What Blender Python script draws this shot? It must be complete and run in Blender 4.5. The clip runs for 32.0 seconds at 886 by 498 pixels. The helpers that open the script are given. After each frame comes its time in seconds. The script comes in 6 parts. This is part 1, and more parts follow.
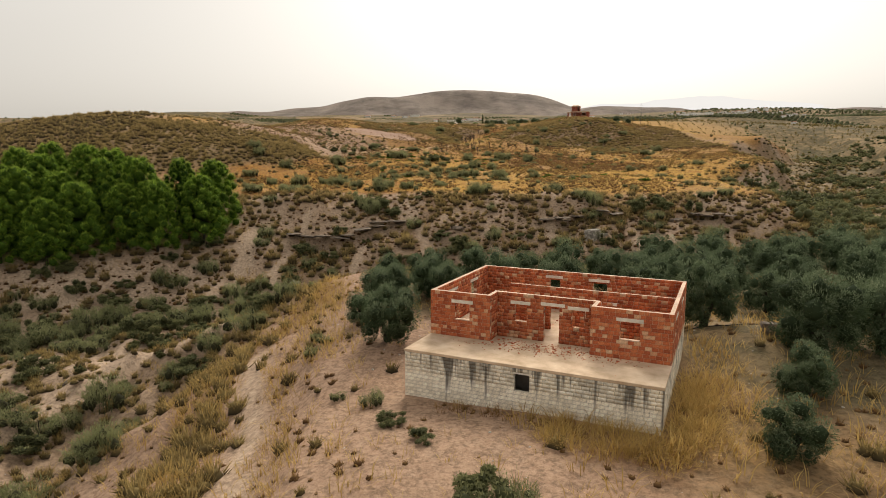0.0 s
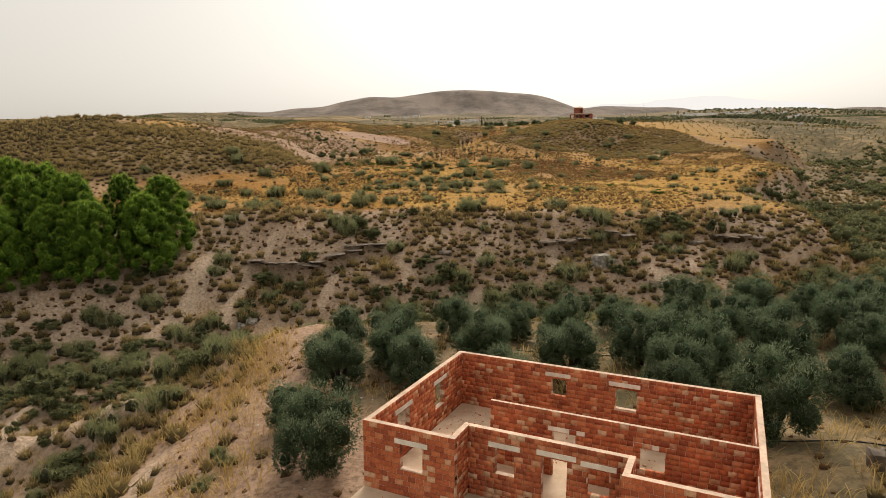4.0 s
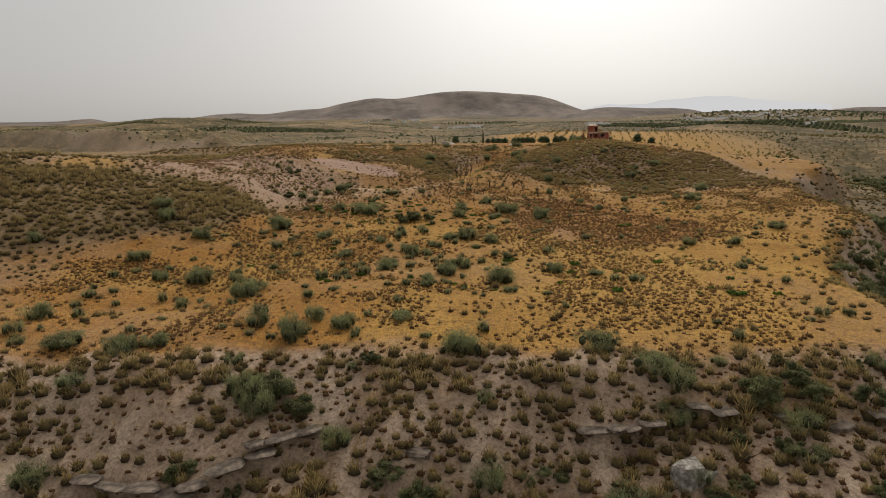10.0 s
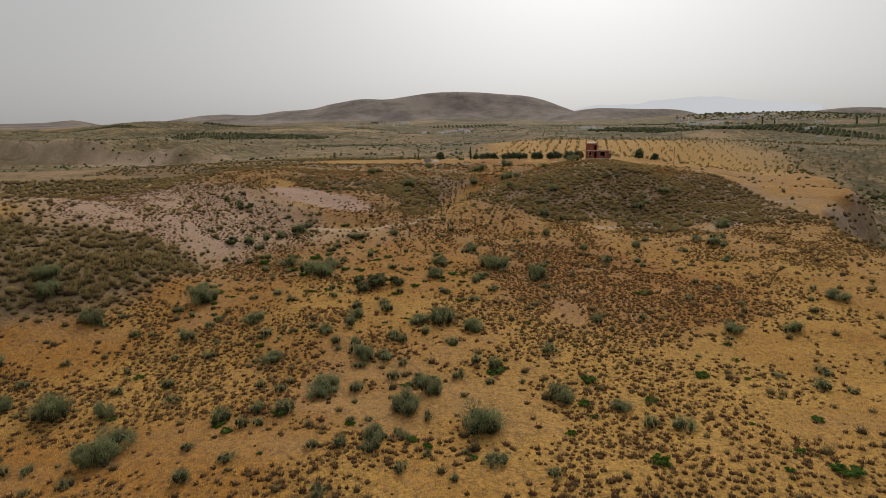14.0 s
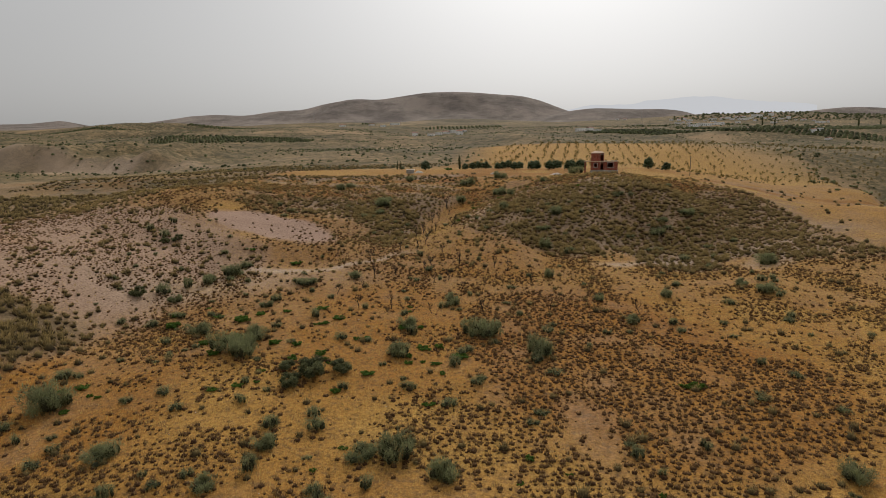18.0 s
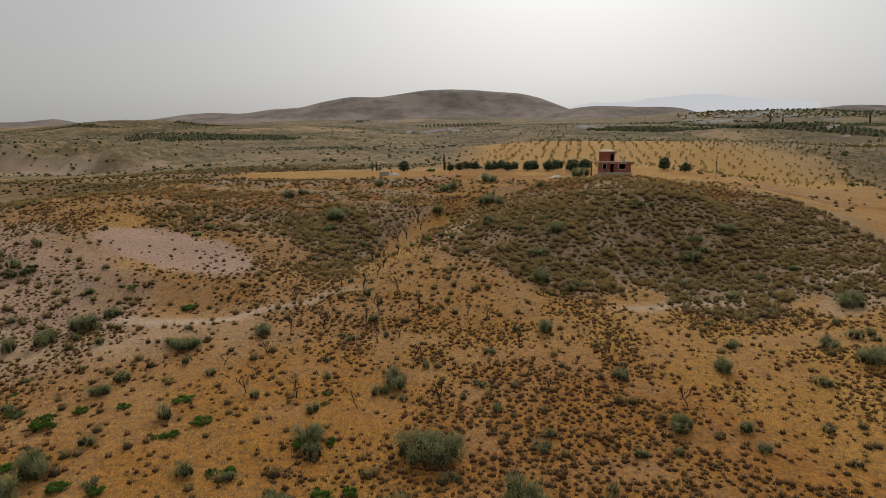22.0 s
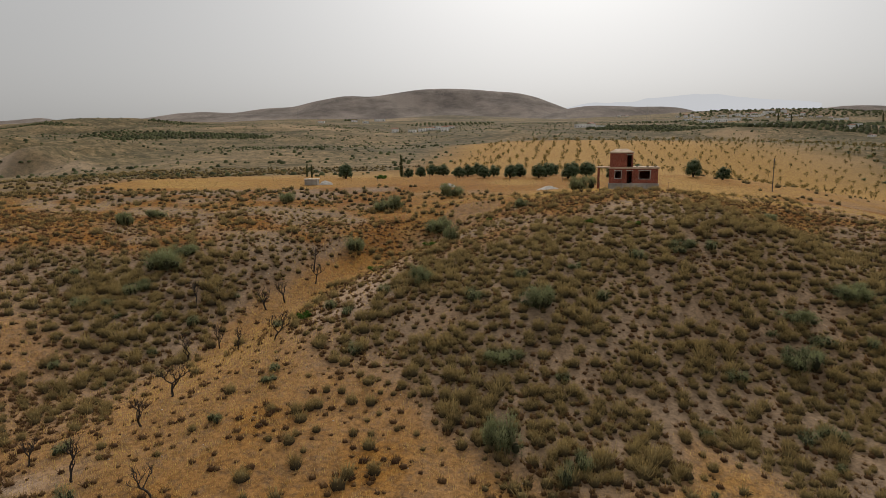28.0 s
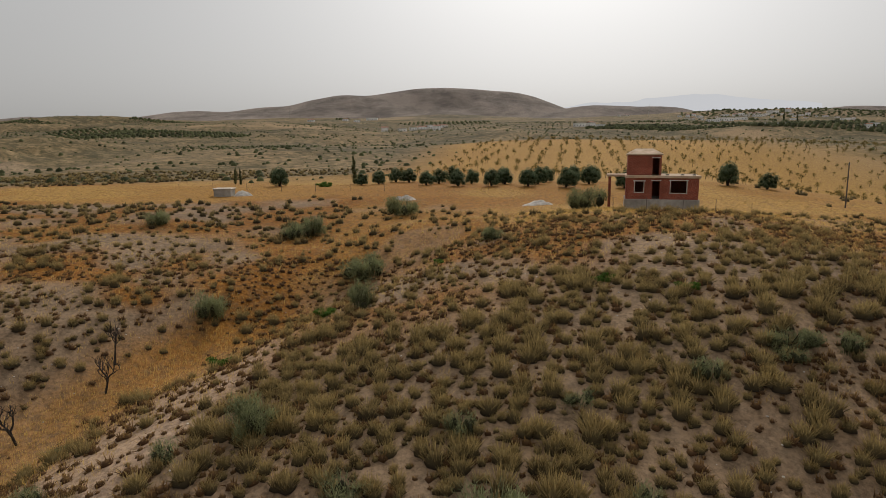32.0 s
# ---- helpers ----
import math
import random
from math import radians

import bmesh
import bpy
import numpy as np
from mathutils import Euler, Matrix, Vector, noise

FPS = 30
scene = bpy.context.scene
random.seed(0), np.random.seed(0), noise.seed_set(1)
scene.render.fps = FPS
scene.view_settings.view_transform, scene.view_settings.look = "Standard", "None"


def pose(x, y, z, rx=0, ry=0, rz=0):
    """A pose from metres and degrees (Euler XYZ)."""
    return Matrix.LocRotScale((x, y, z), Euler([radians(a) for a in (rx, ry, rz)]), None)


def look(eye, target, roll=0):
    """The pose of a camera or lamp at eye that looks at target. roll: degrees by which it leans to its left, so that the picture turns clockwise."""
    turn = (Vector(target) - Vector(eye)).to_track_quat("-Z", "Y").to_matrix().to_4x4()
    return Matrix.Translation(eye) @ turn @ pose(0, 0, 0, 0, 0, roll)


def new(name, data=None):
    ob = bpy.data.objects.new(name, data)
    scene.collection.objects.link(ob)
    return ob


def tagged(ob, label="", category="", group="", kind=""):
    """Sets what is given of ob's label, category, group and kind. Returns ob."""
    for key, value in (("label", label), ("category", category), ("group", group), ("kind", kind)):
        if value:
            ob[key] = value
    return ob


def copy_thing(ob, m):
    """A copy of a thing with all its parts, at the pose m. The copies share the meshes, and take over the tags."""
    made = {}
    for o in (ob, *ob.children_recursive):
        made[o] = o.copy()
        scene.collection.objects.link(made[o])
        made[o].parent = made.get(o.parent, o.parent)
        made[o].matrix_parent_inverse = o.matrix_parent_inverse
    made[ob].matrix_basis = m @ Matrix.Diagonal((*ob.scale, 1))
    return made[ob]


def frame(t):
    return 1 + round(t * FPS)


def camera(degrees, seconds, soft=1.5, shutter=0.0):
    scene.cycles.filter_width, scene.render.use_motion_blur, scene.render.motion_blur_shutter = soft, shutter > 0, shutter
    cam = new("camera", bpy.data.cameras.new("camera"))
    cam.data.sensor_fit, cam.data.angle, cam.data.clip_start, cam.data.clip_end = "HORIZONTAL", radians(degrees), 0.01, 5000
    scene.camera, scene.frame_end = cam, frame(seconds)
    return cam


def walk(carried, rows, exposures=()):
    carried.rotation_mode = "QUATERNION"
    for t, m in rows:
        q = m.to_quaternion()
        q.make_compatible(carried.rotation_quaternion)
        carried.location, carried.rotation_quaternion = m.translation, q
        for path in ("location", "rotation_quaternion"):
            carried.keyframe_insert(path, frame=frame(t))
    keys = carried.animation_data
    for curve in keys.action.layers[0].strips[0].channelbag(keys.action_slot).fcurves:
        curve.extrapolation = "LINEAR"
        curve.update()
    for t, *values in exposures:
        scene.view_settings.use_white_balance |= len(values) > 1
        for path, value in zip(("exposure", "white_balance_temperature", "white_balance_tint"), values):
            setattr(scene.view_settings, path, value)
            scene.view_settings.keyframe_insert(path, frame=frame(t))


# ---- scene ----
cam = camera(71.8, 32.0, soft=0.75)
METRES, EYE, TILT, LEAN, TURN = 265.0, 13.2, -8.85, 0.0, 0.0
ROWS = [
    (0.0, 0.0, 0.0, 0.0, -0.0, 0.0, -0.0),
    (0.5, 0.0009, 0.0051, 0.0008, -0.0, -0.0, -0.03),
    (1.0, 0.002, 0.0096, 0.0016, 0.01, -0.01, -0.04),
    (1.5, 0.0033, 0.0139, 0.0026, 0.03, -0.02, -0.05),
    (2.0, 0.0046, 0.0186, 0.0038, 0.05, -0.03, -0.05),
    (2.5, 0.0058, 0.0245, 0.0056, 0.07, -0.02, -0.03),
    (3.0, 0.007, 0.0323, 0.0082, 0.09, -0.01, -0.03),
    (3.5, 0.0081, 0.0415, 0.0115, 0.12, -0.01, -0.0),
    (5.5, 0.0111, 0.0838, 0.0295, 0.18, 0.02, 0.01),
    (6.0, 0.0118, 0.095, 0.0347, 0.2, 0.02, 0.03),
    (6.5, 0.0125, 0.1066, 0.0401, 0.22, 0.02, 0.03),
    (7.0, 0.0131, 0.1184, 0.0456, 0.21, 0.02, 0.03),
    (7.5, 0.0139, 0.1303, 0.0512, 0.23, 0.02, 0.04),
    (8.0, 0.0147, 0.1425, 0.0569, 0.25, 0.02, 0.05),
    (8.5, 0.0155, 0.1548, 0.0626, 0.26, 0.02, 0.06),
    (9.0, 0.0166, 0.1673, 0.0684, 0.3, 0.01, 0.1),
    (9.5, 0.0174, 0.18, 0.0744, 0.31, -0.01, 0.12),
    (10.0, 0.0186, 0.1929, 0.0801, 0.34, -0.03, 0.13),
    (10.5, 0.0199, 0.2064, 0.0856, 0.3, -0.03, 0.2),
    (11.0, 0.0213, 0.2201, 0.0916, 0.24, -0.03, 0.23),
    (11.5, 0.0228, 0.2341, 0.0979, 0.13, -0.04, 0.23),
    (12.0, 0.0245, 0.2481, 0.1044, 0.05, -0.06, 0.29),
    (12.5, 0.0264, 0.2625, 0.1108, -0.07, -0.04, 0.3),
    (13.0, 0.0282, 0.2767, 0.1177, -0.22, -0.06, 0.33),
    (13.5, 0.0303, 0.2912, 0.1244, -0.35, -0.06, 0.33),
    (14.0, 0.0323, 0.3056, 0.1311, -0.47, -0.07, 0.37),
    (14.5, 0.0342, 0.3202, 0.138, -0.6, -0.07, 0.4),
    (16.5, 0.0416, 0.3816, 0.1584, -0.95, -0.07, 0.46),
    (17.0, 0.0435, 0.3988, 0.1609, -0.95, -0.05, 0.51),
    (17.5, 0.0461, 0.4163, 0.1637, -0.96, -0.07, 0.52),
    (18.0, 0.0489, 0.4338, 0.1664, -0.96, -0.08, 0.52),
    (18.5, 0.0525, 0.4517, 0.1694, -0.92, -0.09, 0.56),
    (19.0, 0.0559, 0.4698, 0.1721, -0.91, -0.09, 0.55),
    (19.5, 0.0591, 0.4879, 0.1749, -0.92, -0.11, 0.56),
    (20.0, 0.0625, 0.5062, 0.1777, -0.94, -0.14, 0.57),
    (20.5, 0.0663, 0.5245, 0.1806, -0.93, -0.16, 0.54),
    (21.0, 0.0705, 0.5425, 0.1835, -0.91, -0.19, 0.55),
    (21.5, 0.0747, 0.5607, 0.1862, -0.9, -0.2, 0.54),
    (22.0, 0.0788, 0.579, 0.1891, -0.91, -0.23, 0.53),
    (22.5, 0.083, 0.5973, 0.1919, -0.93, -0.21, 0.52),
    (23.0, 0.0873, 0.6155, 0.1949, -0.95, -0.24, 0.52),
    (23.5, 0.0918, 0.6338, 0.1977, -0.96, -0.25, 0.49),
    (24.0, 0.0962, 0.6521, 0.2004, -0.95, -0.24, 0.46),
    (24.5, 0.1005, 0.6706, 0.2032, -0.97, -0.21, 0.45),
    (25.0, 0.1047, 0.689, 0.206, -0.98, -0.2, 0.45),
    (25.5, 0.1089, 0.7075, 0.2086, -0.98, -0.17, 0.41),
    (27.5, 0.1248, 0.7809, 0.2203, -1.11, -0.21, 0.44),
    (28.0, 0.129, 0.7994, 0.2232, -1.11, -0.2, 0.45),
    (28.5, 0.1332, 0.8177, 0.2262, -1.14, -0.19, 0.44),
    (29.0, 0.1375, 0.8359, 0.2291, -1.14, -0.18, 0.46),
    (29.5, 0.1416, 0.8541, 0.232, -1.18, -0.18, 0.44),
    (30.0, 0.1459, 0.8723, 0.2351, -1.18, -0.22, 0.42),
    (30.5, 0.1501, 0.8907, 0.2378, -1.2, -0.21, 0.42),
    (31.0, 0.1542, 0.9091, 0.2407, -1.25, -0.23, 0.4),
    (31.5, 0.1583, 0.9276, 0.2435, -1.26, -0.23, 0.38),
    (32.0, 0.1623, 0.9455, 0.2462, -1.26, -0.2, 0.36),
]
walk(cam, [(t, pose(0, 0, EYE, TILT, LEAN, TURN) @ pose(METRES * x, METRES * y, METRES * z, 90 + pitch, roll, yaw)) for t, x, y, z, yaw, pitch, roll in ROWS],
     [(0.0, 0.36, 7000, 10), (4.0, 0.42, 7050, 10), (7.2, 0.52, 7100, 10), (9.0, 0.12, 6800, 10), (11.0, -0.22, 6450, 10), (20.0, -0.28, 6350, 10), (32.0, -0.28, 6400, 10)])

# ---- light ----
SUN_AZ, SUN_EL = radians(13), radians(40)
world = bpy.data.worlds.new("overcast_sky")
scene.world = world
world.use_nodes = True
wn, wl = world.node_tree.nodes, world.node_tree.links
wn.clear()
sky = wn.new("ShaderNodeTexSky")
sky.sky_type, sky.sun_disc = "NISHITA", False
sky.sun_elevation, sky.sun_rotation = SUN_EL, SUN_AZ
sky.air_density, sky.dust_density, sky.ozone_density = 1.0, 6.0, 1.0
hs = wn.new("ShaderNodeHueSaturation")
hs.inputs["Saturation"].default_value = 0.22
veil = wn.new("ShaderNodeMix")
veil.data_type, veil.blend_type = "RGBA", "MIX"
veil.inputs["Factor"].default_value = 0.58
veil.inputs["B"].default_value = (6.3, 6.15, 5.9, 1)
bg = wn.new("ShaderNodeBackground")
bg.inputs["Strength"].default_value = 0.1
wout = wn.new("ShaderNodeOutputWorld")
wl.new(sky.outputs[0], hs.inputs["Color"])
wl.new(hs.outputs[0], veil.inputs["A"])
wl.new(veil.outputs["Result"], bg.inputs["Color"])
wl.new(bg.outputs[0], wout.inputs["Surface"])
sun = new("sun", bpy.data.lights.new("sun", "SUN"))
sun.data.energy, sun.data.angle, sun.data.color = 1.9, radians(28), (1.0, 0.95, 0.87)
sun_dir = Vector((math.sin(SUN_AZ) * math.cos(SUN_EL), math.cos(SUN_AZ) * math.cos(SUN_EL), math.sin(SUN_EL)))
sun.matrix_world = look(sun_dir * 200, (0, 0, 0))


# ---- the lie of the land ----
def smooth(v, a, b):
    k = np.clip((v - a) / (b - a), 0, 1)
    return k * k * (3 - 2 * k)


def lattice(ix, iy, seed):
    h = (ix * 374761393 + iy * 668265263 + seed * 144665) & 0x7FFFFFFF
    h = ((h ^ (h >> 13)) * 1274126177) & 0x7FFFFFFF
    return ((h ^ (h >> 16)) & 0xFFFF) / 65535.0


def grain(x, y, size, seed=0):
    """Smooth value noise, -1 to 1, with patches of about that size."""
    u, v = np.asarray(x, float) / size, np.asarray(y, float) / size
    iu, iv = np.floor(u).astype(np.int64), np.floor(v).astype(np.int64)
    fu, fv = u - iu, v - iv
    fu, fv = fu * fu * (3 - 2 * fu), fv * fv * (3 - 2 * fv)
    a, b = lattice(iu, iv, seed), lattice(iu + 1, iv, seed)
    c, d = lattice(iu, iv + 1, seed), lattice(iu + 1, iv + 1, seed)
    return 2 * ((a * (1 - fu) + b * fu) * (1 - fv) + (c * (1 - fu) + d * fu) * fv) - 1


def bump(x, y, cx, cy, sx, sy, turn=0.0):
    c, s = math.cos(turn), math.sin(turn)
    dx, dy = x - cx, y - cy
    return np.exp(-((dx * c + dy * s) / sx) ** 2 - ((dy * c - dx * s) / sy) ** 2)


def smax(a, b, k):
    h = np.clip(0.5 + 0.5 * (a - b) / k, 0, 1)
    return b * (1 - h) + a * h + k * h * (1 - h)


RISE_Y = (60, 86, 93, 98, 103, 106, 109.5, 113, 120, 134, 157, 190, 222, 243, 260, 280, 300, 320, 340, 355, 370, 390, 460, 560, 740, 820, 1170, 1554, 2000, 2600, 3200, 4700)
RISE_Z = (-9.5, -8.5, -5.2, -1.8, 0.6, 2.3, 4.3, 5.4, 6.2, 7.3, 7.6, 10.3, 12.4, 14.5, 17, 19.2, 22, 24, 26, 28.5, 30.5, 31.5, 31.2, 34, 42, 50, 75, 106, 125, 152, 170, 190)
# the skyline: x, y, height, width, depth of each far rise
FAR_HILLS = ((960, 1780, 24, 430, 210), (1500, 2300, 20, 300, 220), (90, 1900, 16, 190, 120), (-560, 1250, 15, 190, 90))
# long ridges: distance, depth, and the crest's height along x
RIDGES = ((3500, 330, (-1800, -1540, -1451, -1304, -1187, -1100, -970, -838, -663, -575, -399, -268, -136, -19, 110, 245, 392, 465, 554, 643, 718, 838, 1000),
           (140, 179, 205, 233, 247, 246, 240, 263, 271, 297, 327, 321, 341, 358, 362, 357, 346, 343, 328, 294, 265, 222, 150)),
          (3000, 210, (380, 540, 639, 727, 840, 941, 1093, 1169, 1234, 1325, 1500), (130, 194, 225, 237, 234, 232, 234, 221, 199, 172, 130)),
          (3900, 300, (1500, 1844, 2012, 2180, 2348, 2549, 2747, 3133, 3800), (180, 237, 247, 263, 282, 301, 297, 270, 240)),
          (3100, 160, (-3200, -2151, -1900, -1825, -1754, -1685, -1637, -1524, -1300), (190, 182, 184, 183, 207, 189, 168, 150, 100)))


def edge_right(x, y):
    """Metres that a place lies beyond the field's broken right-hand edge."""
    return x - np.interp(y, (60, 95, 125, 145, 170, 190, 205, 262, 300, 340, 420, 700), (48, 60, 62, 65, 79, 95, 108, 121, 155, 185, 210, 330))


def along_scarp(x, y):
    """y as the profile of the far bank counts it: the scarp winds, and swings away to the left."""
    shift = 0.42 * np.minimum(x + 24, 0) * (1 - smooth(y, 95, 175)) + (3.0 * grain(x, y, 19, 3) + 2.8 * np.exp(-((x - 4) / 20) ** 2)) * (1 - smooth(y, 110, 135))
    return y - np.maximum(shift, -55)


# rock ledges that overhang the scarp: x, y, length, turn
LEDGES = ((-20.8, 99.5, 9.2, -0.18), (-14.1, 100.5, 5.8, 0.6), (-9.9, 104.0, 5.1, 0.6), (20.0, 105.0, 6.8, 0.1), (46.2, 106.3, 5.6, -0.15), (28.8, 107.0, 3.5, 0.03))


def land(x, y):
    x, y = np.asarray(x, float), np.asarray(y, float)
    # far bank of the ravine, the field and all that rises behind
    yy = along_scarp(x, y)
    far = np.interp(yy, RISE_Y, RISE_Z)
    far = 0.5 * far + 0.25 * (np.interp(yy - 2.2, RISE_Y, RISE_Z) + np.interp(yy + 2.2, RISE_Y, RISE_Z))
    far = far + 14.5 * bump(x, y, -106, 206, 54, 44) + 4 * bump(x, y, -200, 190, 60, 60)
    far = far + 7.0 * bump(x, y, -62, 284, 40, 40) + 2.5 * bump(x, y, -72, 232, 22, 24) - 2.5 * bump(x, y, -36, 232, 12, 20)
    far = far + 7.3 * np.exp(-((x - 72) / 40) ** 2) * smooth(y - 0.30 * (x - 60), 264, 302) * (1 - smooth(y, 322, 372))
    far = far - 2.8 * bump(x, y, 74, 263, 22, 20) + 1.0 * bump(x, y, 46, 280, 10, 9) - 3.4 * bump(x, y, 96, 306, 10, 18) - 0.9 * bump(x, y, 50, 210, 40, 45)
    # the gully that climbs past the knoll, and the slope that rises beyond it to the yard
    vale = np.interp(y, (255, 280, 300, 318, 335), (-4, 8, 17, 31, 44))
    far = far + 2.4 * smooth(y - 0.3 * x, 290, 318) * (1 - smooth(x + 0.25 * (y - 320), 6, 30)) * smooth(x, -90, -50) * (1 - smooth(y, 342, 372)) - 3.4 * np.exp(-((x - vale) / 9.0) ** 2) * smooth(y, 250, 292) * (1 - smooth(y, 318, 340))
    far = far + 1.6 * bump(x, y, -15, 282, 12, 10) + 0.8 * bump(x, y, -29, 258, 10, 6) - 1.4 * bump(x, y, -18, 251, 10, 6) - 1.2 * bump(x, y, -48, 258, 14, 12) - 1.6 * bump(x, y, -81, 288, 24, 20)
    # the field dips towards the hill's foot
    far = far - 3.0 * smooth(-x, 8, 40) * smooth(y, 120, 138) * (1 - smooth(y, 208, 236)) * (1 - smooth(bump(x, y, -106, 206, 54, 44), 0.18, 0.4))
    far = far + 10 * bump(x, y, 175, 640, 190, 130) - 6 * smooth(-x, 60, 190) * smooth(y, 320, 420) * (1 - smooth(y, 600, 800))
    for cx, cy, h, sx, sy in FAR_HILLS:
        far = far + h * bump(x, y, cx, cy, sx, sy)
    plain = far
    for cy, deep, cx, cz in RIDGES:
        crest = sum(np.interp(x + d, cx, cz) for d in (-36, -12, 12, 36)) / 4
        away = (y - cy + 26 * grain(x, y, 210, 15)) / deep
        far = np.maximum(far, plain + np.clip(crest - plain, 0, 400) * np.exp(-away * away * (1 + 0.25 * grain(x, y, 160, 16))) * (1 - 0.13 * smooth(crest - plain, 20, 60) * smooth(np.abs(away), 0.15, 0.6) * (1 - np.abs(grain(x + 0.3 * y, 0.35 * y, 85, 63)))))
    far = far - 9 * smooth(x, 105, 185) * smooth(y, 290, 350) * (1 - smooth(y, 430, 560))
    e = edge_right(x, y) + 4 * grain(x, y, 17, 9)
    drop = smooth(e, -2, 13) * (1 - smooth(e, 52, 84)) * (1 - smooth(y, 420, 560))
    far = far - drop * np.clip(far + 3 - 0.03 * (y - 90), 0, 14)
    # the spur that carries the ruin and the olive grove
    bank = np.interp(y, (-60, 20, 34, 48, 62, 80), (-1, -3.2, -4, -6.5, -9, -9))
    left = bank - x
    near = -0.22 * np.clip(left, 0, 3.5) - 0.9 * np.clip(left - 3.5, 0, 1.6) - 0.30 * np.clip(left - 5.1, 0, 7.9) - 0.75 * np.clip(left - 12, 0, 4) - 0.4 * np.clip(left - 16, 0, 10)
    near = near - 0.55 * np.clip(y - 68 - 0.10 * x, 0, 18) - 0.05 * np.clip(26 - y, 0, 60) + 0.02 * np.clip(x - 20, 0, 60)
    near = near + 1.5 * bump(x, y, 21, 40, 5, 5) + 0.9 * bump(x, y, -34, 50, 8, 5) + 1.2 * bump(x, y, -31, 70, 7, 4) - 0.8 * bump(x, y, -42, 38, 9, 9)
    near = np.maximum(near, -11.0 + 0.5 * grain(x, y, 9, 4))
    near = near + smooth(-x, 17, 23) * (1 - smooth(-x, 58, 75)) * (1 - smooth(y, 70, 84)) * (2.6 * np.clip(1 - 2.2 * np.abs(grain(x, y, 13, 61)), 0, 1) ** 1.4 + 0.9 * np.clip(1 - 2.4 * np.abs(grain(x, y, 5.5, 62)), 0, 1))
    near = near + 9 * smooth(-x, 70, 120) * (1 - smooth(y, 40, 70))
    z = smax(far, near, 1.2)
    z = z + 13 * (0.55 + 0.9 * np.abs(grain(x, 0.5 * y, 26, 74))) * smooth(y + 0.1 * (x + 250) + 9 * grain(x, y, 24, 18) + 5 * grain(x, y, 9, 19), 548, 566) * smooth(-x, 130, 200) * (1 - smooth(-x, 380, 460)) * (1 - smooth(y, 600, 780))
    for cx, cy, w, turn in LEDGES:
        z = z - 1.5 * bump(x, y, cx + 1.1 * math.sin(turn), cy - 1.1 * math.cos(turn), w * 0.5, 0.9, turn) + 0.5 * bump(x, y, cx - 0.9 * math.sin(turn), cy + 0.9 * math.cos(turn), w * 0.5, 0.9, turn)
    rough = 1 - smooth(y, 340, 400)
    steep = smooth(y, 84, 95) * (1 - smooth(y, 108, 122)) + smooth(-x, 8, 18) * (1 - smooth(y, 70, 90))
    z = z + rough * (0.35 * grain(x, y, 11, 1) + 0.16 * grain(x, y, 4.1, 2) + 0.06 * grain(x, y, 1.6, 5))
    z = z + steep * (0.9 * grain(x, y, 7, 6) + 0.8 * np.abs(grain(x, 0.4 * y, 3.2, 7)) + 0.25 * grain(x, y, 1.9, 14))
    z = z + smooth(y, 460, 900) * (1 - smooth(y, 2300, 3000)) * (1 - 0.6 * smooth(y, 800, 1300)) * (9 * grain(x, y, 240, 8) + 4 * grain(x, y, 90, 12) + 1.2 * grain(x, y, 33, 17)) + smooth(y, 470, 640) * (1 - smooth(y, 1000, 1500)) * (1 - smooth(x, -30, 40) * (1 - smooth(y, 680, 760))) * 9 * (1 - 1.6 * np.abs(grain(0.6 * x, y, 130, 71))) - 14 * smooth(-x, 200, 800) * smooth(y, 900, 1500) * (1 - smooth(y, 2300, 2800))
    return z


def level(x, y):
    return float(land(x, y))


def gully_at(x, y):
    """The ochre strip that climbs between the knoll and the back slope, 0 to 1."""
    mid = np.interp(y, (262, 274, 285, 297, 307, 316, 326, 340), (13, 14, 13.5, 16, 20, 26.5, 34, 44))
    half = np.interp(y, (262, 285, 300, 320, 345), (8, 5.4, 3.6, 3, 3))
    return np.exp(-((x - mid) / half) ** 2) * smooth(y, 250, 262) * (1 - smooth(y, 306, 322))


# bare chutes that run down the scarp: x, y, length, width
CHUTES = ((18.2, 103.4, 3.2, 0.9), (-25.5, 95.5, 5.5, 0.7), (-3.5, 101.5, 4.5, 0.8), (-13.5, 96.5, 4.0, 0.8), (6.5, 95.0, 3.0, 2.0), (31.5, 95.5, 3.5, 1.2), (-31, 97, 7.0, 1.6), (38, 99, 3.5, 0.8))


def chutes(x, y):
    return np.clip(sum(np.exp(-((x - cx + 0.5 * np.sin(0.9 * y + cx)) / w) ** 2 - ((y - cy) / d) ** 4) for cx, cy, d, w in CHUTES), 0, 1)


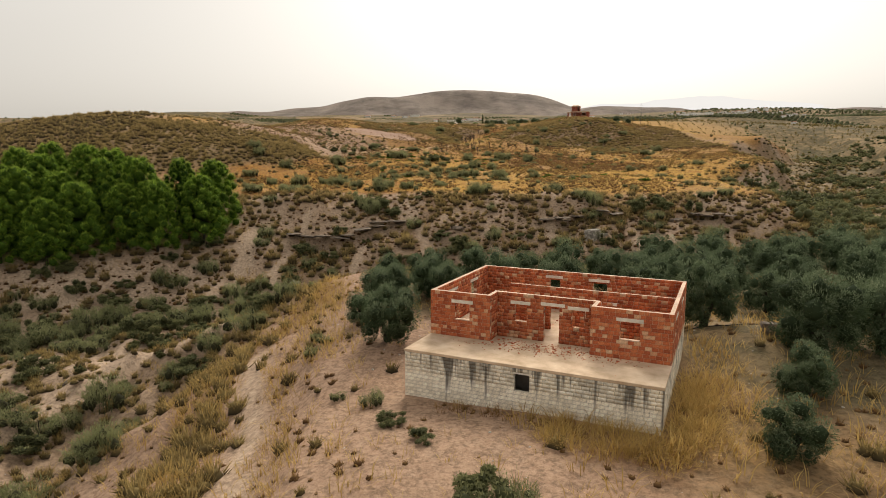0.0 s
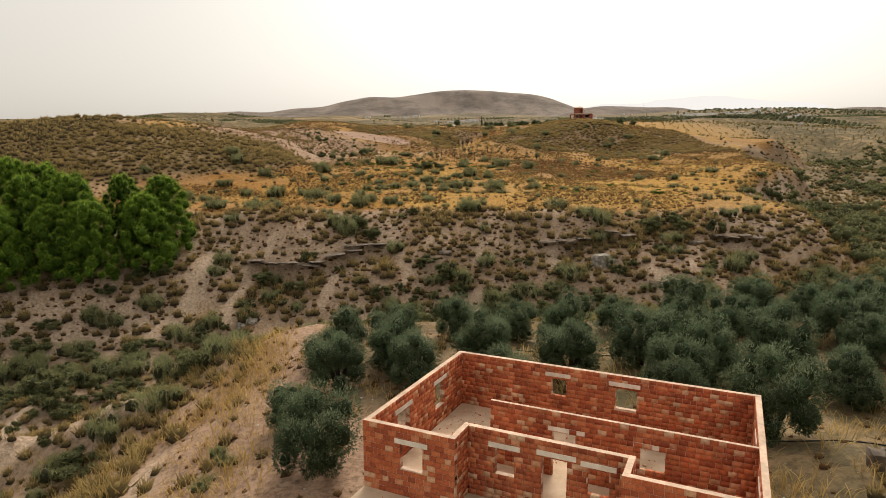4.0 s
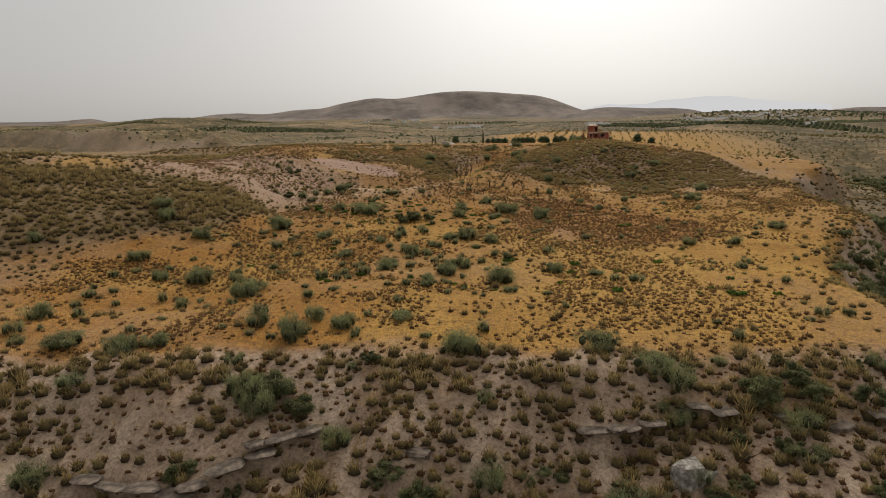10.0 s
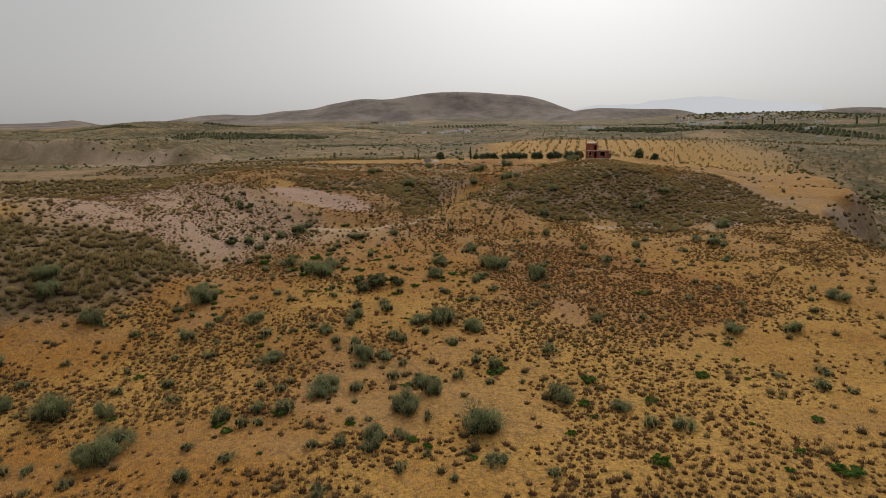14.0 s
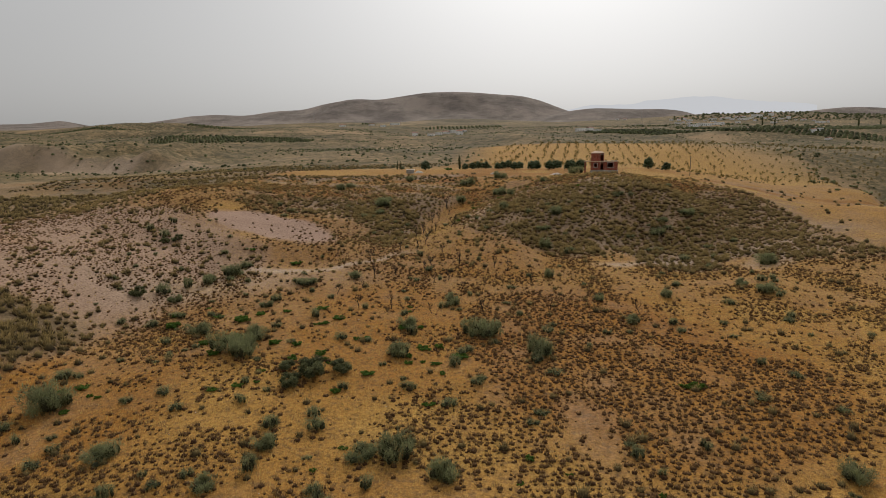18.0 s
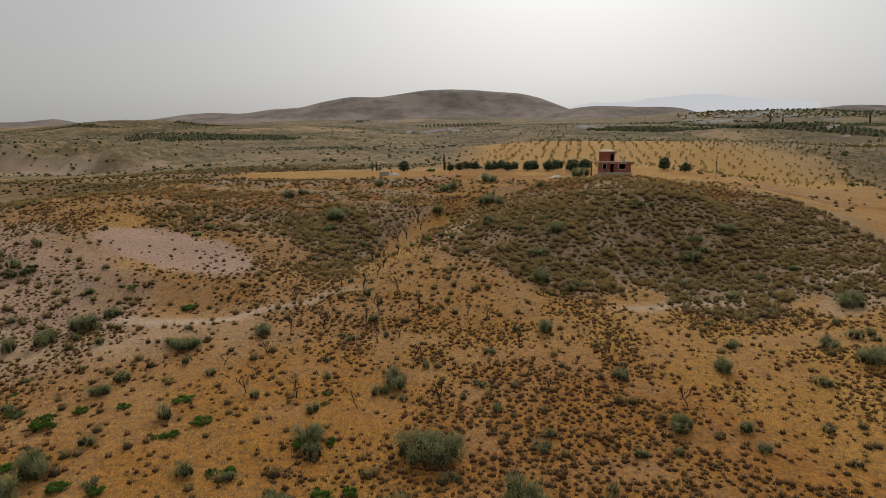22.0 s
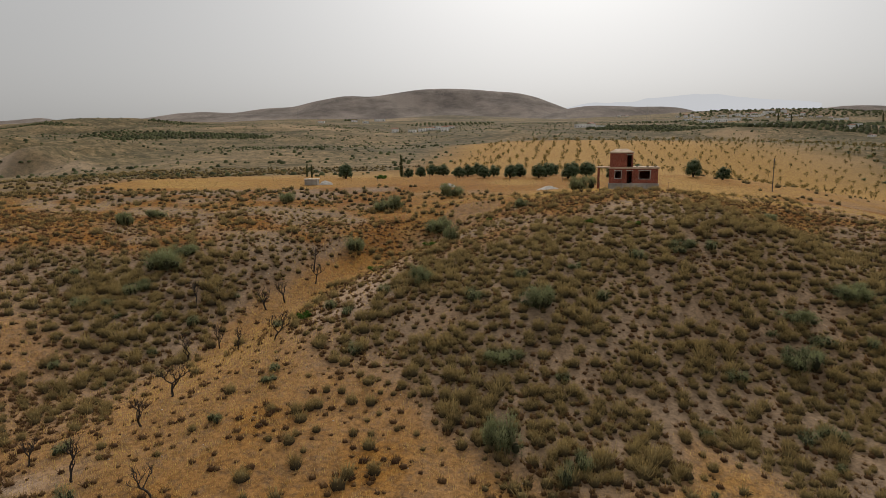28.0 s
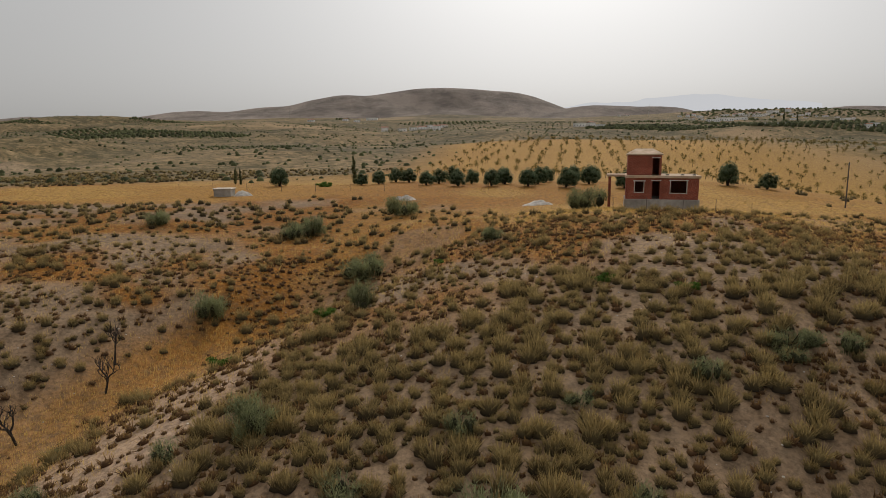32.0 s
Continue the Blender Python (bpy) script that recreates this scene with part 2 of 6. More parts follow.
def zones(x, y):
    """How much of each kind of cover a place carries, 0 to 1."""
    x, y = np.asarray(x, float), np.asarray(y, float)
    n1, n2, n3 = grain(x, y, 14, 21), grain(x, y, 5, 22), grain(x, y, 31, 23)
    yy = along_scarp(x, y)
    q = {}
    q["field"] = smooth(yy + 2.5 * n2, 113, 118) * (1 - smooth(edge_right(x, y) + 3 * n2, -3, 5))
    hill = smooth(14.5 * bump(x, y, -106, 206, 54, 44) + 4 * bump(x, y, -200, 190, 60, 60) + 0.5 * n1, 2.9, 4.0)
    hill = hill * (1 - smooth(y - 0.35 * (x + 60) + 3 * n1, 206, 216))
    q["hill"] = hill
    knoll = np.exp(-((x - 72) / 46) ** 2) * smooth(y + 0.10 * (x - 60) + 3 * n2 + 5 * n1, 246, 268) * (1 - smooth(y + 3 * n2 + 3 * n1, 316, 336))
    yard_line = np.interp(x, (-60, 0, 25, 44, 54, 70, 110), (369, 365, 373, 370, 346, 334, 352)) + 3 * n2
    yard_end = np.interp(x, (-55, -41, -27, -7, 25), (372, 394, 415, 430, 470)) + 5 * n1
    back = smooth(y + 0.55 * (x + 8) + 4 * n2 + 5 * n1, 266, 290) * (1 - smooth(y - yard_line, -4, 3))
    gully = gully_at(x, y)
    q["knoll"] = np.clip(smooth(knoll + 0.14 * n1 + 0.1 * n2, 0.18, 0.6) + back * np.maximum(smooth(np.interp(y, (262, 274, 285, 297, 307, 316, 326), (6, 8, 9, 12.5, 16.5, 23, 31)) - x + 2 * n2, -2, 3), (0.6 + 0.35 * n2) * smooth(y, 312, 324)), 0, 1) * (1 - 0.9 * smooth(gully + 0.1 * n2, 0.35, 0.75)) * (1 - hill)
    q["pink"] = smooth(bump(x, y, -27, 271, 22, 9.5, -0.42) + 0.09 * n2, 0.38, 0.6)
    q["pale"] = smooth(np.maximum(bump(x, y, -72, 250, 52, 32), bump(x, y, -56, 226, 22, 26)) + 0.1 * n2, 0.28, 0.6) * (1 - hill)
    q["scree"] = smooth(bump(x, y, 25.5, 293, 4.0, 17, -0.35) + 0.15 * n2, 0.3, 0.7)
    q["scarp"] = smooth(yy + n2, 86, 91) * (1 - smooth(yy + 2.5 * n2, 112, 117))
    q["pineslope"] = smooth(-x + 2 * n2, 24, 31) * smooth(yy, 84, 92) * (1 - smooth(yy, 112, 117))
    q["ravine"] = (1 - smooth(yy, 84, 90)) * smooth(np.maximum(y - 71 - 0.1 * x, -x - np.interp(y, (20, 44, 60, 80), (24, 22, 16, 6))), -2, 3)
    q["ravine"] = np.maximum(q["ravine"], smooth(edge_right(x, y), 0, 8) * (1 - smooth(edge_right(x, y), 60, 80)) * smooth(y, 80, 100) * (1 - smooth(y, 380, 420)))
    q["spur"] = (1 - smooth(y - 0.1 * x, 72, 77)) * (1 - q["ravine"])
    q["yard"] = smooth(y - yard_line, -3, 3) * (1 - smooth(y - yard_end, -4, 4)) * smooth(x + 5 * n1, -58, -48) * (1 - smooth(x, 105, 125))
    q["orchard"] = smooth(y - 0.1 * np.abs(x - 150) + 3 * n1, 396, 408) * (1 - smooth(y + 0.12 * x, 640, 690)) * smooth(x - 0.12 * (y - 400), 5, 45)
    q["cliff"] = bump(x, y, -260, 557 - 0.1 * (x + 250), 130, 13)
    q["far"] = smooth(y, 400, 430) * (1 - q["orchard"])
    way = np.interp(y, (10, 26, 34, 45, 50), (-9, -9.8, -11.6, -14.6, -15.5))
    q["path"] = np.exp(-((x - way + 0.4 * n2) / 0.9) ** 2) * (1 - smooth(y, 47, 52))
    q["dense"] = smooth(bump(x, y, 42, 205, 30, 36, 0.3) + 0.25 * n1, 0.35, 0.7)
    q["bare"] = smooth(chutes(x, y) + 0.25 * n2, 0.35, 0.7)
    foot = np.interp(x, (-30, -22, -12, 0, 12), (243, 245, 245, 252, 262))
    q["tracks"] = np.exp(-((y - foot - n2) / 1.6) ** 2) * smooth(x, -30, -24) * (1 - smooth(x, 4, 12)) + np.exp(-((y - 251 - 0.33 * (x - 50) - 1.2 * n2) / 1.7) ** 2) * smooth(x, 44, 54) * (1 - smooth(x, 100, 115))
    q["lane"] = np.exp(-((y - 73.5 - 0.12 * x - 0.8 * n1) / 1.5) ** 2) * smooth(x, -2, 6)
    q["bluff"] = smooth(edge_right(x, y) + 3 * n2, 1, 5) * (1 - smooth(edge_right(x, y) + 3 * n1, 9, 14)) * smooth(y, 100, 120) * (1 - smooth(y, 230, 300)) * smooth(n2 + 0.6 * n1, -0.3, 0.3)
    q["n1"], q["n2"], q["n3"] = n1, n2, n3
    return q


# ---- materials ----
def node_mat(name, stops, scale=1.0, detail=6.0, rough=0.9, relief=0.3, relief_scale=None, mottle=0.25, source="Object", stretch=(1, 1, 1), gloss=0.25):
    """A surface whose colour runs through the given stops by noise, with larger mottling and a fine relief."""
    m = bpy.data.materials.new(name)
    m.use_nodes = True
    n, l = m.node_tree.nodes, m.node_tree.links
    b = n["Principled BSDF"]
    b.inputs["Roughness"].default_value = rough
    b.inputs["Specular IOR Level"].default_value = gloss
    co = n.new("ShaderNodeTexCoord")
    mp = n.new("ShaderNodeMapping")
    mp.inputs["Scale"].default_value = stretch
    l.new(co.outputs[source], mp.inputs["Vector"])
    t1 = n.new("ShaderNodeTexNoise")
    t1.inputs["Scale"].default_value, t1.inputs["Detail"].default_value, t1.inputs["Roughness"].default_value = scale, detail, 0.6
    l.new(mp.outputs[0], t1.inputs["Vector"])
    ramp = n.new("ShaderNodeValToRGB")
    els = ramp.color_ramp.elements
    lo, hi = 0.3, 0.7
    els[0].position, els[0].color = lo, (*stops[0], 1)
    els[1].position, els[1].color = hi, (*stops[-1], 1)
    for i, c in enumerate(stops[1:-1]):
        els.new(lo + (hi - lo) * (i + 1) / (len(stops) - 1)).color = (*c, 1)
    l.new(t1.outputs["Fac"], ramp.inputs["Fac"])
    t2 = n.new("ShaderNodeTexNoise")
    t2.inputs["Scale"].default_value, t2.inputs["Detail"].default_value = scale * 0.17, 3.0
    l.new(mp.outputs[0], t2.inputs["Vector"])
    mr = n.new("ShaderNodeMapRange")
    mr.inputs["From Min"].default_value, mr.inputs["From Max"].default_value = 0.3, 0.7
    mr.inputs["To Min"].default_value, mr.inputs["To Max"].default_value = 1 - mottle, 1 + mottle
    l.new(t2.outputs["Fac"], mr.inputs["Value"])
    mx = n.new("ShaderNodeVectorMath")
    mx.operation = "SCALE"
    l.new(ramp.outputs["Color"], mx.inputs[0])
    l.new(mr.outputs[0], mx.inputs["Scale"])
    l.new(mx.outputs[0], b.inputs["Base Color"])
    if relief:
        t3 = n.new("ShaderNodeTexNoise")
        t3.inputs["Scale"].default_value, t3.inputs["Detail"].default_value = relief_scale or scale * 4, 5.0
        l.new(mp.outputs[0], t3.inputs["Vector"])
        bp = n.new("ShaderNodeBump")
        bp.inputs["Strength"].default_value, bp.inputs["Distance"].default_value = relief, 0.05
        l.new(t3.outputs["Fac"], bp.inputs["Height"])
        l.new(bp.outputs[0], b.inputs["Normal"])
    return m


def leaf_mat(name, dark, light, tip, patch=0.35, rough=0.8, through_light=0.25, thatch_shade=(0.13, 0.10, 0.062)):
    """Foliage: two tones by plant and by place; colours for tips and lit tops, and for dead leaf and painted shade;
    some light let through.
    """
    m = bpy.data.materials.new(name)
    m.use_nodes = True
    n, l = m.node_tree.nodes, m.node_tree.links
    b = n["Principled BSDF"]
    b.inputs["Roughness"].default_value, b.inputs["Specular IOR Level"].default_value = rough, 0.06
    at = n.new("ShaderNodeAttribute")
    at.attribute_name = "tone"
    sp = n.new("ShaderNodeSeparateColor")
    l.new(at.outputs["Color"], sp.inputs[0])
    oi = n.new("ShaderNodeObjectInfo")
    geo = n.new("ShaderNodeNewGeometry")
    no = n.new("ShaderNodeTexNoise")
    no.inputs["Scale"].default_value, no.inputs["Detail"].default_value = patch, 3.0
    l.new(geo.outputs["Position"], no.inputs["Vector"])
    ad = n.new("ShaderNodeMath")
    ad.operation = "ADD"
    l.new(sp.outputs["Red"], ad.inputs[0])
    l.new(no.outputs["Fac"], ad.inputs[1])
    ad2 = n.new("ShaderNodeMath")
    ad2.operation = "MULTIPLY_ADD"
    ad2.inputs[1].default_value = 0.35
    l.new(oi.outputs["Random"], ad2.inputs[0])
    l.new(ad.outputs[0], ad2.inputs[2])
    mr = n.new("ShaderNodeMapRange")
    mr.inputs["From Min"].default_value, mr.inputs["From Max"].default_value = 0.45, 1.45
    l.new(ad2.outputs[0], mr.inputs["Value"])
    m1 = n.new("ShaderNodeMix")
    m1.data_type = "RGBA"
    m1.inputs["A"].default_value, m1.inputs["B"].default_value = (*dark, 1), (*light, 1)
    l.new(mr.outputs[0], m1.inputs["Factor"])
    m2 = n.new("ShaderNodeMix")
    m2.data_type = "RGBA"
    m2.inputs["B"].default_value = (*tip, 1)
    l.new(m1.outputs["Result"], m2.inputs["A"])
    l.new(sp.outputs["Green"], m2.inputs["Factor"])
    m3 = n.new("ShaderNodeMix")
    m3.data_type = "RGBA"
    m3.inputs["B"].default_value = (*thatch_shade, 1)
    l.new(m2.outputs["Result"], m3.inputs["A"])
    l.new(sp.outputs["Blue"], m3.inputs["Factor"])
    l.new(m3.outputs["Result"], b.inputs["Base Color"])
    if through_light:
        tr = n.new("ShaderNodeBsdfTranslucent")
        l.new(m3.outputs["Result"], tr.inputs["Color"])
        ms = n.new("ShaderNodeMixShader")
        ms.inputs["Fac"].default_value = through_light
        l.new(b.outputs[0], ms.inputs[1])
        l.new(tr.outputs[0], ms.inputs[2])
        l.new(ms.outputs[0], n["Material Output"].inputs["Surface"])
    return m


def soil_mat():
    """Earth of the whole land: ochre field, pale bare ground, straw, pink marl, far scrub and haze-greyed hills, by the
    cover laid on it.
    """
    m = bpy.data.materials.new("earth")
    m.use_nodes = True
    n, l = m.node_tree.nodes, m.node_tree.links
    b = n["Principled BSDF"]
    b.inputs["Roughness"].default_value, b.inputs["Specular IOR Level"].default_value = 0.95, 0.1
    geo = n.new("ShaderNodeNewGeometry")

    def noise_at(scale, detail=8.0, rough=0.62):
        t = n.new("ShaderNodeTexNoise")
        t.inputs["Scale"].default_value, t.inputs["Detail"].default_value, t.inputs["Roughness"].default_value = scale, detail, rough
        l.new(geo.outputs["Position"], t.inputs["Vector"])
        return t.outputs["Fac"]

    def ramp(fac, a, c, lo=0.35, hi=0.65):
        r = n.new("ShaderNodeValToRGB")
        r.color_ramp.elements[0].position, r.color_ramp.elements[0].color = lo, (*a, 1)
        r.color_ramp.elements[1].position, r.color_ramp.elements[1].color = hi, (*c, 1)
        l.new(fac, r.inputs["Fac"])
        return r.outputs["Color"]

    def mix(a, c, fac):
        x = n.new("ShaderNodeMix")
        x.data_type = "RGBA"
        l.new(a, x.inputs["A"])
        l.new(c, x.inputs["B"])
        l.new(fac, x.inputs["Factor"])
        return x.outputs["Result"]

    fine, mid, wide, far = noise_at(4.2, 9, 0.7), noise_at(0.8, 9, 0.68), noise_at(0.11, 5), noise_at(0.012, 9, 0.7)
    a1, a2 = n.new("ShaderNodeAttribute"), n.new("ShaderNodeAttribute")
    a1.attribute_name, a2.attribute_name = "cover", "cover_more"
    s1, s2 = n.new("ShaderNodeSeparateColor"), n.new("ShaderNodeSeparateColor")
    l.new(a1.outputs["Color"], s1.inputs[0])
    l.new(a2.outputs["Color"], s2.inputs[0])
    base = ramp(mid, (0.225, 0.152, 0.1), (0.43, 0.31, 0.215))
    ochre = mix(ramp(fine, (0.21, 0.072, 0.011), (0.40, 0.152, 0.022)), ramp(mid, (0.21, 0.09, 0.02), (0.41, 0.185, 0.032)), wide)
    straw = ramp(fine, (0.32, 0.17, 0.042), (0.62, 0.37, 0.10))
    litter = n.new("ShaderNodeMapRange")
    litter.inputs["From Min"].default_value, litter.inputs["From Max"].default_value, litter.inputs["To Max"].default_value = 0.47, 0.64, 0.8
    l.new(noise_at(1.35, 7, 0.66), litter.inputs["Value"])
    dregs = ramp(fine, (0.13, 0.07, 0.032), (0.25, 0.145, 0.062))
    ochre, straw = mix(ochre, dregs, litter.outputs[0]), mix(straw, dregs, litter.outputs[0])
    pink = ramp(fine, (0.32, 0.205, 0.145), (0.52, 0.35, 0.255))
    speck = n.new("ShaderNodeMapRange")
    speck.inputs["From Min"].default_value, speck.inputs["From Max"].default_value, speck.inputs["To Max"].default_value = 0.46, 0.56, 0.85
    l.new(noise_at(0.26, 8, 0.78), speck.inputs["Value"])
    scrub = mix(ramp(far, (0.10, 0.08, 0.04), (0.42, 0.275, 0.135), 0.42, 0.58), ramp(wide, (0.075, 0.066, 0.03), (0.32, 0.23, 0.12), 0.44, 0.56), noise_at(0.035))
    scrub = mix(scrub, ramp(mid, (0.05, 0.05, 0.022), (0.13, 0.105, 0.05)), speck.outputs[0])
    acre = n.new("ShaderNodeMapRange")
    acre.inputs["From Min"].default_value, acre.inputs["From Max"].default_value = 0.61, 0.66
    l.new(noise_at(0.0065, 4, 0.5), acre.inputs["Value"])
    scrub = mix(scrub, ramp(mid, (0.26, 0.17, 0.085), (0.40, 0.28, 0.15)), acre.outputs[0])
    # Far hills: a greyed colour that carries the haze of distance.
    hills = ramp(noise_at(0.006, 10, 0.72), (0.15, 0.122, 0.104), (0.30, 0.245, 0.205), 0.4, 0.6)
    pale = ramp(fine, (0.36, 0.258, 0.178), (0.60, 0.46, 0.34))
    col = mix(base, ochre, s1.outputs["Red"])
    col = mix(col, straw, s1.outputs["Green"])
    col = mix(col, pink, s1.outputs["Blue"])
    col = mix(col, scrub, s2.outputs["Red"])
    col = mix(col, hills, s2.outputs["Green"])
    col = mix(col, pale, s2.outputs["Blue"])
    fleck = n.new("ShaderNodeMapRange")
    fleck.inputs["From Min"].default_value, fleck.inputs["From Max"].default_value, fleck.inputs["To Min"].default_value, fleck.inputs["To Max"].default_value = 0.46, 0.6, 1.06, 0.6
    l.new(noise_at(2.6, 10, 0.78), fleck.inputs["Value"])
    dim = n.new("ShaderNodeVectorMath")
    dim.operation = "SCALE"
    l.new(col, dim.inputs[0])
    l.new(fleck.outputs[0], dim.inputs["Scale"])
    l.new(dim.outputs[0], b.inputs["Base Color"])
    bp = n.new("ShaderNodeBump")
    bp.inputs["Strength"].default_value, bp.inputs["Distance"].default_value = 0.55, 0.25
    l.new(noise_at(1.7, 9), bp.inputs["Height"])
    l.new(bp.outputs[0], b.inputs["Normal"])
    return m


M_EARTH = soil_mat()
# Last colour: shade at the tussock's foot, mixed with dead leaf.
M_TUSSOCK = leaf_mat("esparto", (0.10, 0.074, 0.036), (0.265, 0.2, 0.085), (0.76, 0.55, 0.22), through_light=0.38, thatch_shade=(0.031, 0.024, 0.021))
M_TUFT = leaf_mat("withered_tuft", (0.10, 0.054, 0.03), (0.21, 0.122, 0.056), (0.62, 0.38, 0.12), through_light=0.38, thatch_shade=(0.07, 0.035, 0.018))
M_STRAW = leaf_mat("straw_grass", (0.30, 0.185, 0.06), (0.52, 0.355, 0.125), (0.80, 0.58, 0.23), patch=0.6, through_light=0.38)
M_TURF = leaf_mat("golden_turf", (0.36, 0.20, 0.045), (0.70, 0.46, 0.125), (0.98, 0.74, 0.28), patch=0.4, through_light=0.5)
M_BROOM = leaf_mat("broom_twigs", (0.07, 0.08, 0.04), (0.25, 0.265, 0.125), (0.56, 0.56, 0.30), through_light=0.35, thatch_shade=(0.04, 0.036, 0.024))
M_SHRUB = leaf_mat("dark_shrub", (0.045, 0.052, 0.026), (0.15, 0.158, 0.072), (0.36, 0.355, 0.17), thatch_shade=(0.04, 0.036, 0.026))
M_GREEN = leaf_mat("caper_leaves", (0.045, 0.09, 0.016), (0.10, 0.18, 0.03), (0.17, 0.26, 0.05))
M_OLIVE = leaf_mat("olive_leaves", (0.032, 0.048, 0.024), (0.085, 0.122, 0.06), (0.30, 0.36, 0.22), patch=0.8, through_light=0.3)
M_PINE = leaf_mat("pine_needles", (0.018, 0.045, 0.008), (0.14, 0.25, 0.03), (0.54, 0.72, 0.11), patch=0.5)
M_ALMOND = leaf_mat("almond_leaves", (0.13, 0.10, 0.035), (0.25, 0.19, 0.06), (0.40, 0.29, 0.09))
M_BARK = node_mat("dark_bark", ((0.018, 0.014, 0.011), (0.055, 0.042, 0.032)), 6, relief=0.6)
M_DEADWOOD = node_mat("weathered_dead_wood", ((0.022, 0.018, 0.015), (0.075, 0.06, 0.05)), 5, relief=0.5)
M_ROCK = node_mat("tan_rock", ((0.055, 0.043, 0.034), (0.145, 0.112, 0.085), (0.27, 0.215, 0.165)), 1.3, relief=0.8)
M_WHITE_ROCK = node_mat("lichened_pale_rock", ((0.09, 0.08, 0.07), (0.28, 0.25, 0.21), (0.58, 0.54, 0.47)), 2.4, relief=0.8)


def random_colours(m, stops, island=False):
    """Spreads a material's base colour over its pieces, each piece in a tone of its own."""
    n, l = m.node_tree.nodes, m.node_tree.links
    b = n["Principled BSDF"]
    old = b.inputs["Base Color"].links[0].from_socket
    src = n.new("ShaderNodeNewGeometry").outputs["Random Per Island"] if island else n.new("ShaderNodeObjectInfo").outputs["Random"]
    r = n.new("ShaderNodeValToRGB")
    r.color_ramp.interpolation = "LINEAR"
    e = r.color_ramp.elements
    e[0].position, e[0].color = stops[0][0], (*stops[0][1], 1)
    e[1].position, e[1].color = stops[-1][0], (*stops[-1][1], 1)
    for p, c in stops[1:-1]:
        e.new(p).color = (*c, 1)
    l.new(src, r.inputs["Fac"])
    mu = n.new("ShaderNodeMix")
    mu.data_type, mu.blend_type = "RGBA", "MULTIPLY"
    mu.inputs["Factor"].default_value = 1.0
    l.new(r.outputs["Color"], mu.inputs["A"])
    l.new(old, mu.inputs["B"])
    l.new(mu.outputs["Result"], b.inputs["Base Color"])
    return m


BRICK_TONES = ((0.0, (0.30, 0.075, 0.034)), (0.3, (0.42, 0.11, 0.048)), (0.6, (0.50, 0.145, 0.06)), (0.86, (0.56, 0.20, 0.09)), (0.92, (0.60, 0.33, 0.19)), (1.0, (0.64, 0.43, 0.28)))
BLOCK_TONES = ((0.0, (0.68, 0.61, 0.49)), (0.5, (0.80, 0.73, 0.60)), (1.0, (0.90, 0.84, 0.71)))
GREY = ((0.72, 0.72, 0.72), (1.0, 1.0, 1.0), (1.15, 1.15, 1.15))
M_BRICK = random_colours(node_mat("fired_clay_block", GREY, 7, relief=0.35), BRICK_TONES)
M_BRICKS = random_colours(node_mat("fired_clay_blocks", GREY, 7, relief=0.35), BRICK_TONES, island=True)
M_BLOCK = random_colours(node_mat("concrete_block", GREY, 5, relief=0.3), BLOCK_TONES)
M_BLOCKS = random_colours(node_mat("concrete_blocks", GREY, 5, relief=0.3), BLOCK_TONES, island=True)


def streaked(m):
    """Dark run-off that hangs down a wall in uneven upright streaks, thickest under its top edge."""
    n, l = m.node_tree.nodes, m.node_tree.links
    b = n["Principled BSDF"]
    old = b.inputs["Base Color"].links[0].from_socket
    geo, mp, sep = n.new("ShaderNodeNewGeometry"), n.new("ShaderNodeMapping"), n.new("ShaderNodeSeparateXYZ")
    l.new(geo.outputs["Position"], mp.inputs["Vector"])
    l.new(geo.outputs["Position"], sep.inputs[0])
    mp.inputs["Scale"].default_value = (1, 1, 0.07)
    t = n.new("ShaderNodeTexNoise")
    t.inputs["Scale"].default_value, t.inputs["Detail"].default_value, t.inputs["Roughness"].default_value = 2.1, 3.0, 0.55
    l.new(mp.outputs[0], t.inputs["Vector"])
    rise = n.new("ShaderNodeMapRange")
    rise.inputs["From Min"].default_value, rise.inputs["From Max"].default_value, rise.inputs["To Min"].default_value, rise.inputs["To Max"].default_value = 0.0, 2.3, -0.09, 0.055
    l.new(sep.outputs["Z"], rise.inputs["Value"])
    ad = n.new("ShaderNodeMath")
    l.new(t.outputs["Fac"], ad.inputs[0])
    l.new(rise.outputs[0], ad.inputs[1])
    cut = n.new("ShaderNodeMapRange")
    cut.inputs["From Min"].default_value, cut.inputs["From Max"].default_value, cut.inputs["To Max"].default_value = 0.555, 0.65, 0.86
    l.new(ad.outputs[0], cut.inputs["Value"])
    mx = n.new("ShaderNodeMix")
    mx.data_type = "RGBA"
    mx.inputs["B"].default_value = (0.10, 0.092, 0.078, 1)
    l.new(old, mx.inputs["A"])
    l.new(cut.outputs[0], mx.inputs["Factor"])
    l.new(mx.outputs["Result"], b.inputs["Base Color"])


streaked(M_BLOCK)
streaked(M_BLOCKS)
M_MORTAR = node_mat("brick_mortar", ((0.52, 0.36, 0.26), (0.7, 0.53, 0.4)), 5)
M_GREY_MORTAR = node_mat("grey_mortar", ((0.30, 0.275, 0.225), (0.46, 0.42, 0.345)), 4)
M_CONCRETE = node_mat("dusty_concrete", ((0.42, 0.30, 0.195), (0.57, 0.43, 0.30), (0.68, 0.54, 0.40)), 0.9, relief=0.2, relief_scale=12)
M_LINTEL = node_mat("cream_precast_concrete", ((0.62, 0.57, 0.48), (0.8, 0.75, 0.66)), 3, relief=0.15)
M_RENDER = node_mat("grey_cement_render", ((0.27, 0.25, 0.22), (0.42, 0.39, 0.35)), 1.6, relief=0.2)
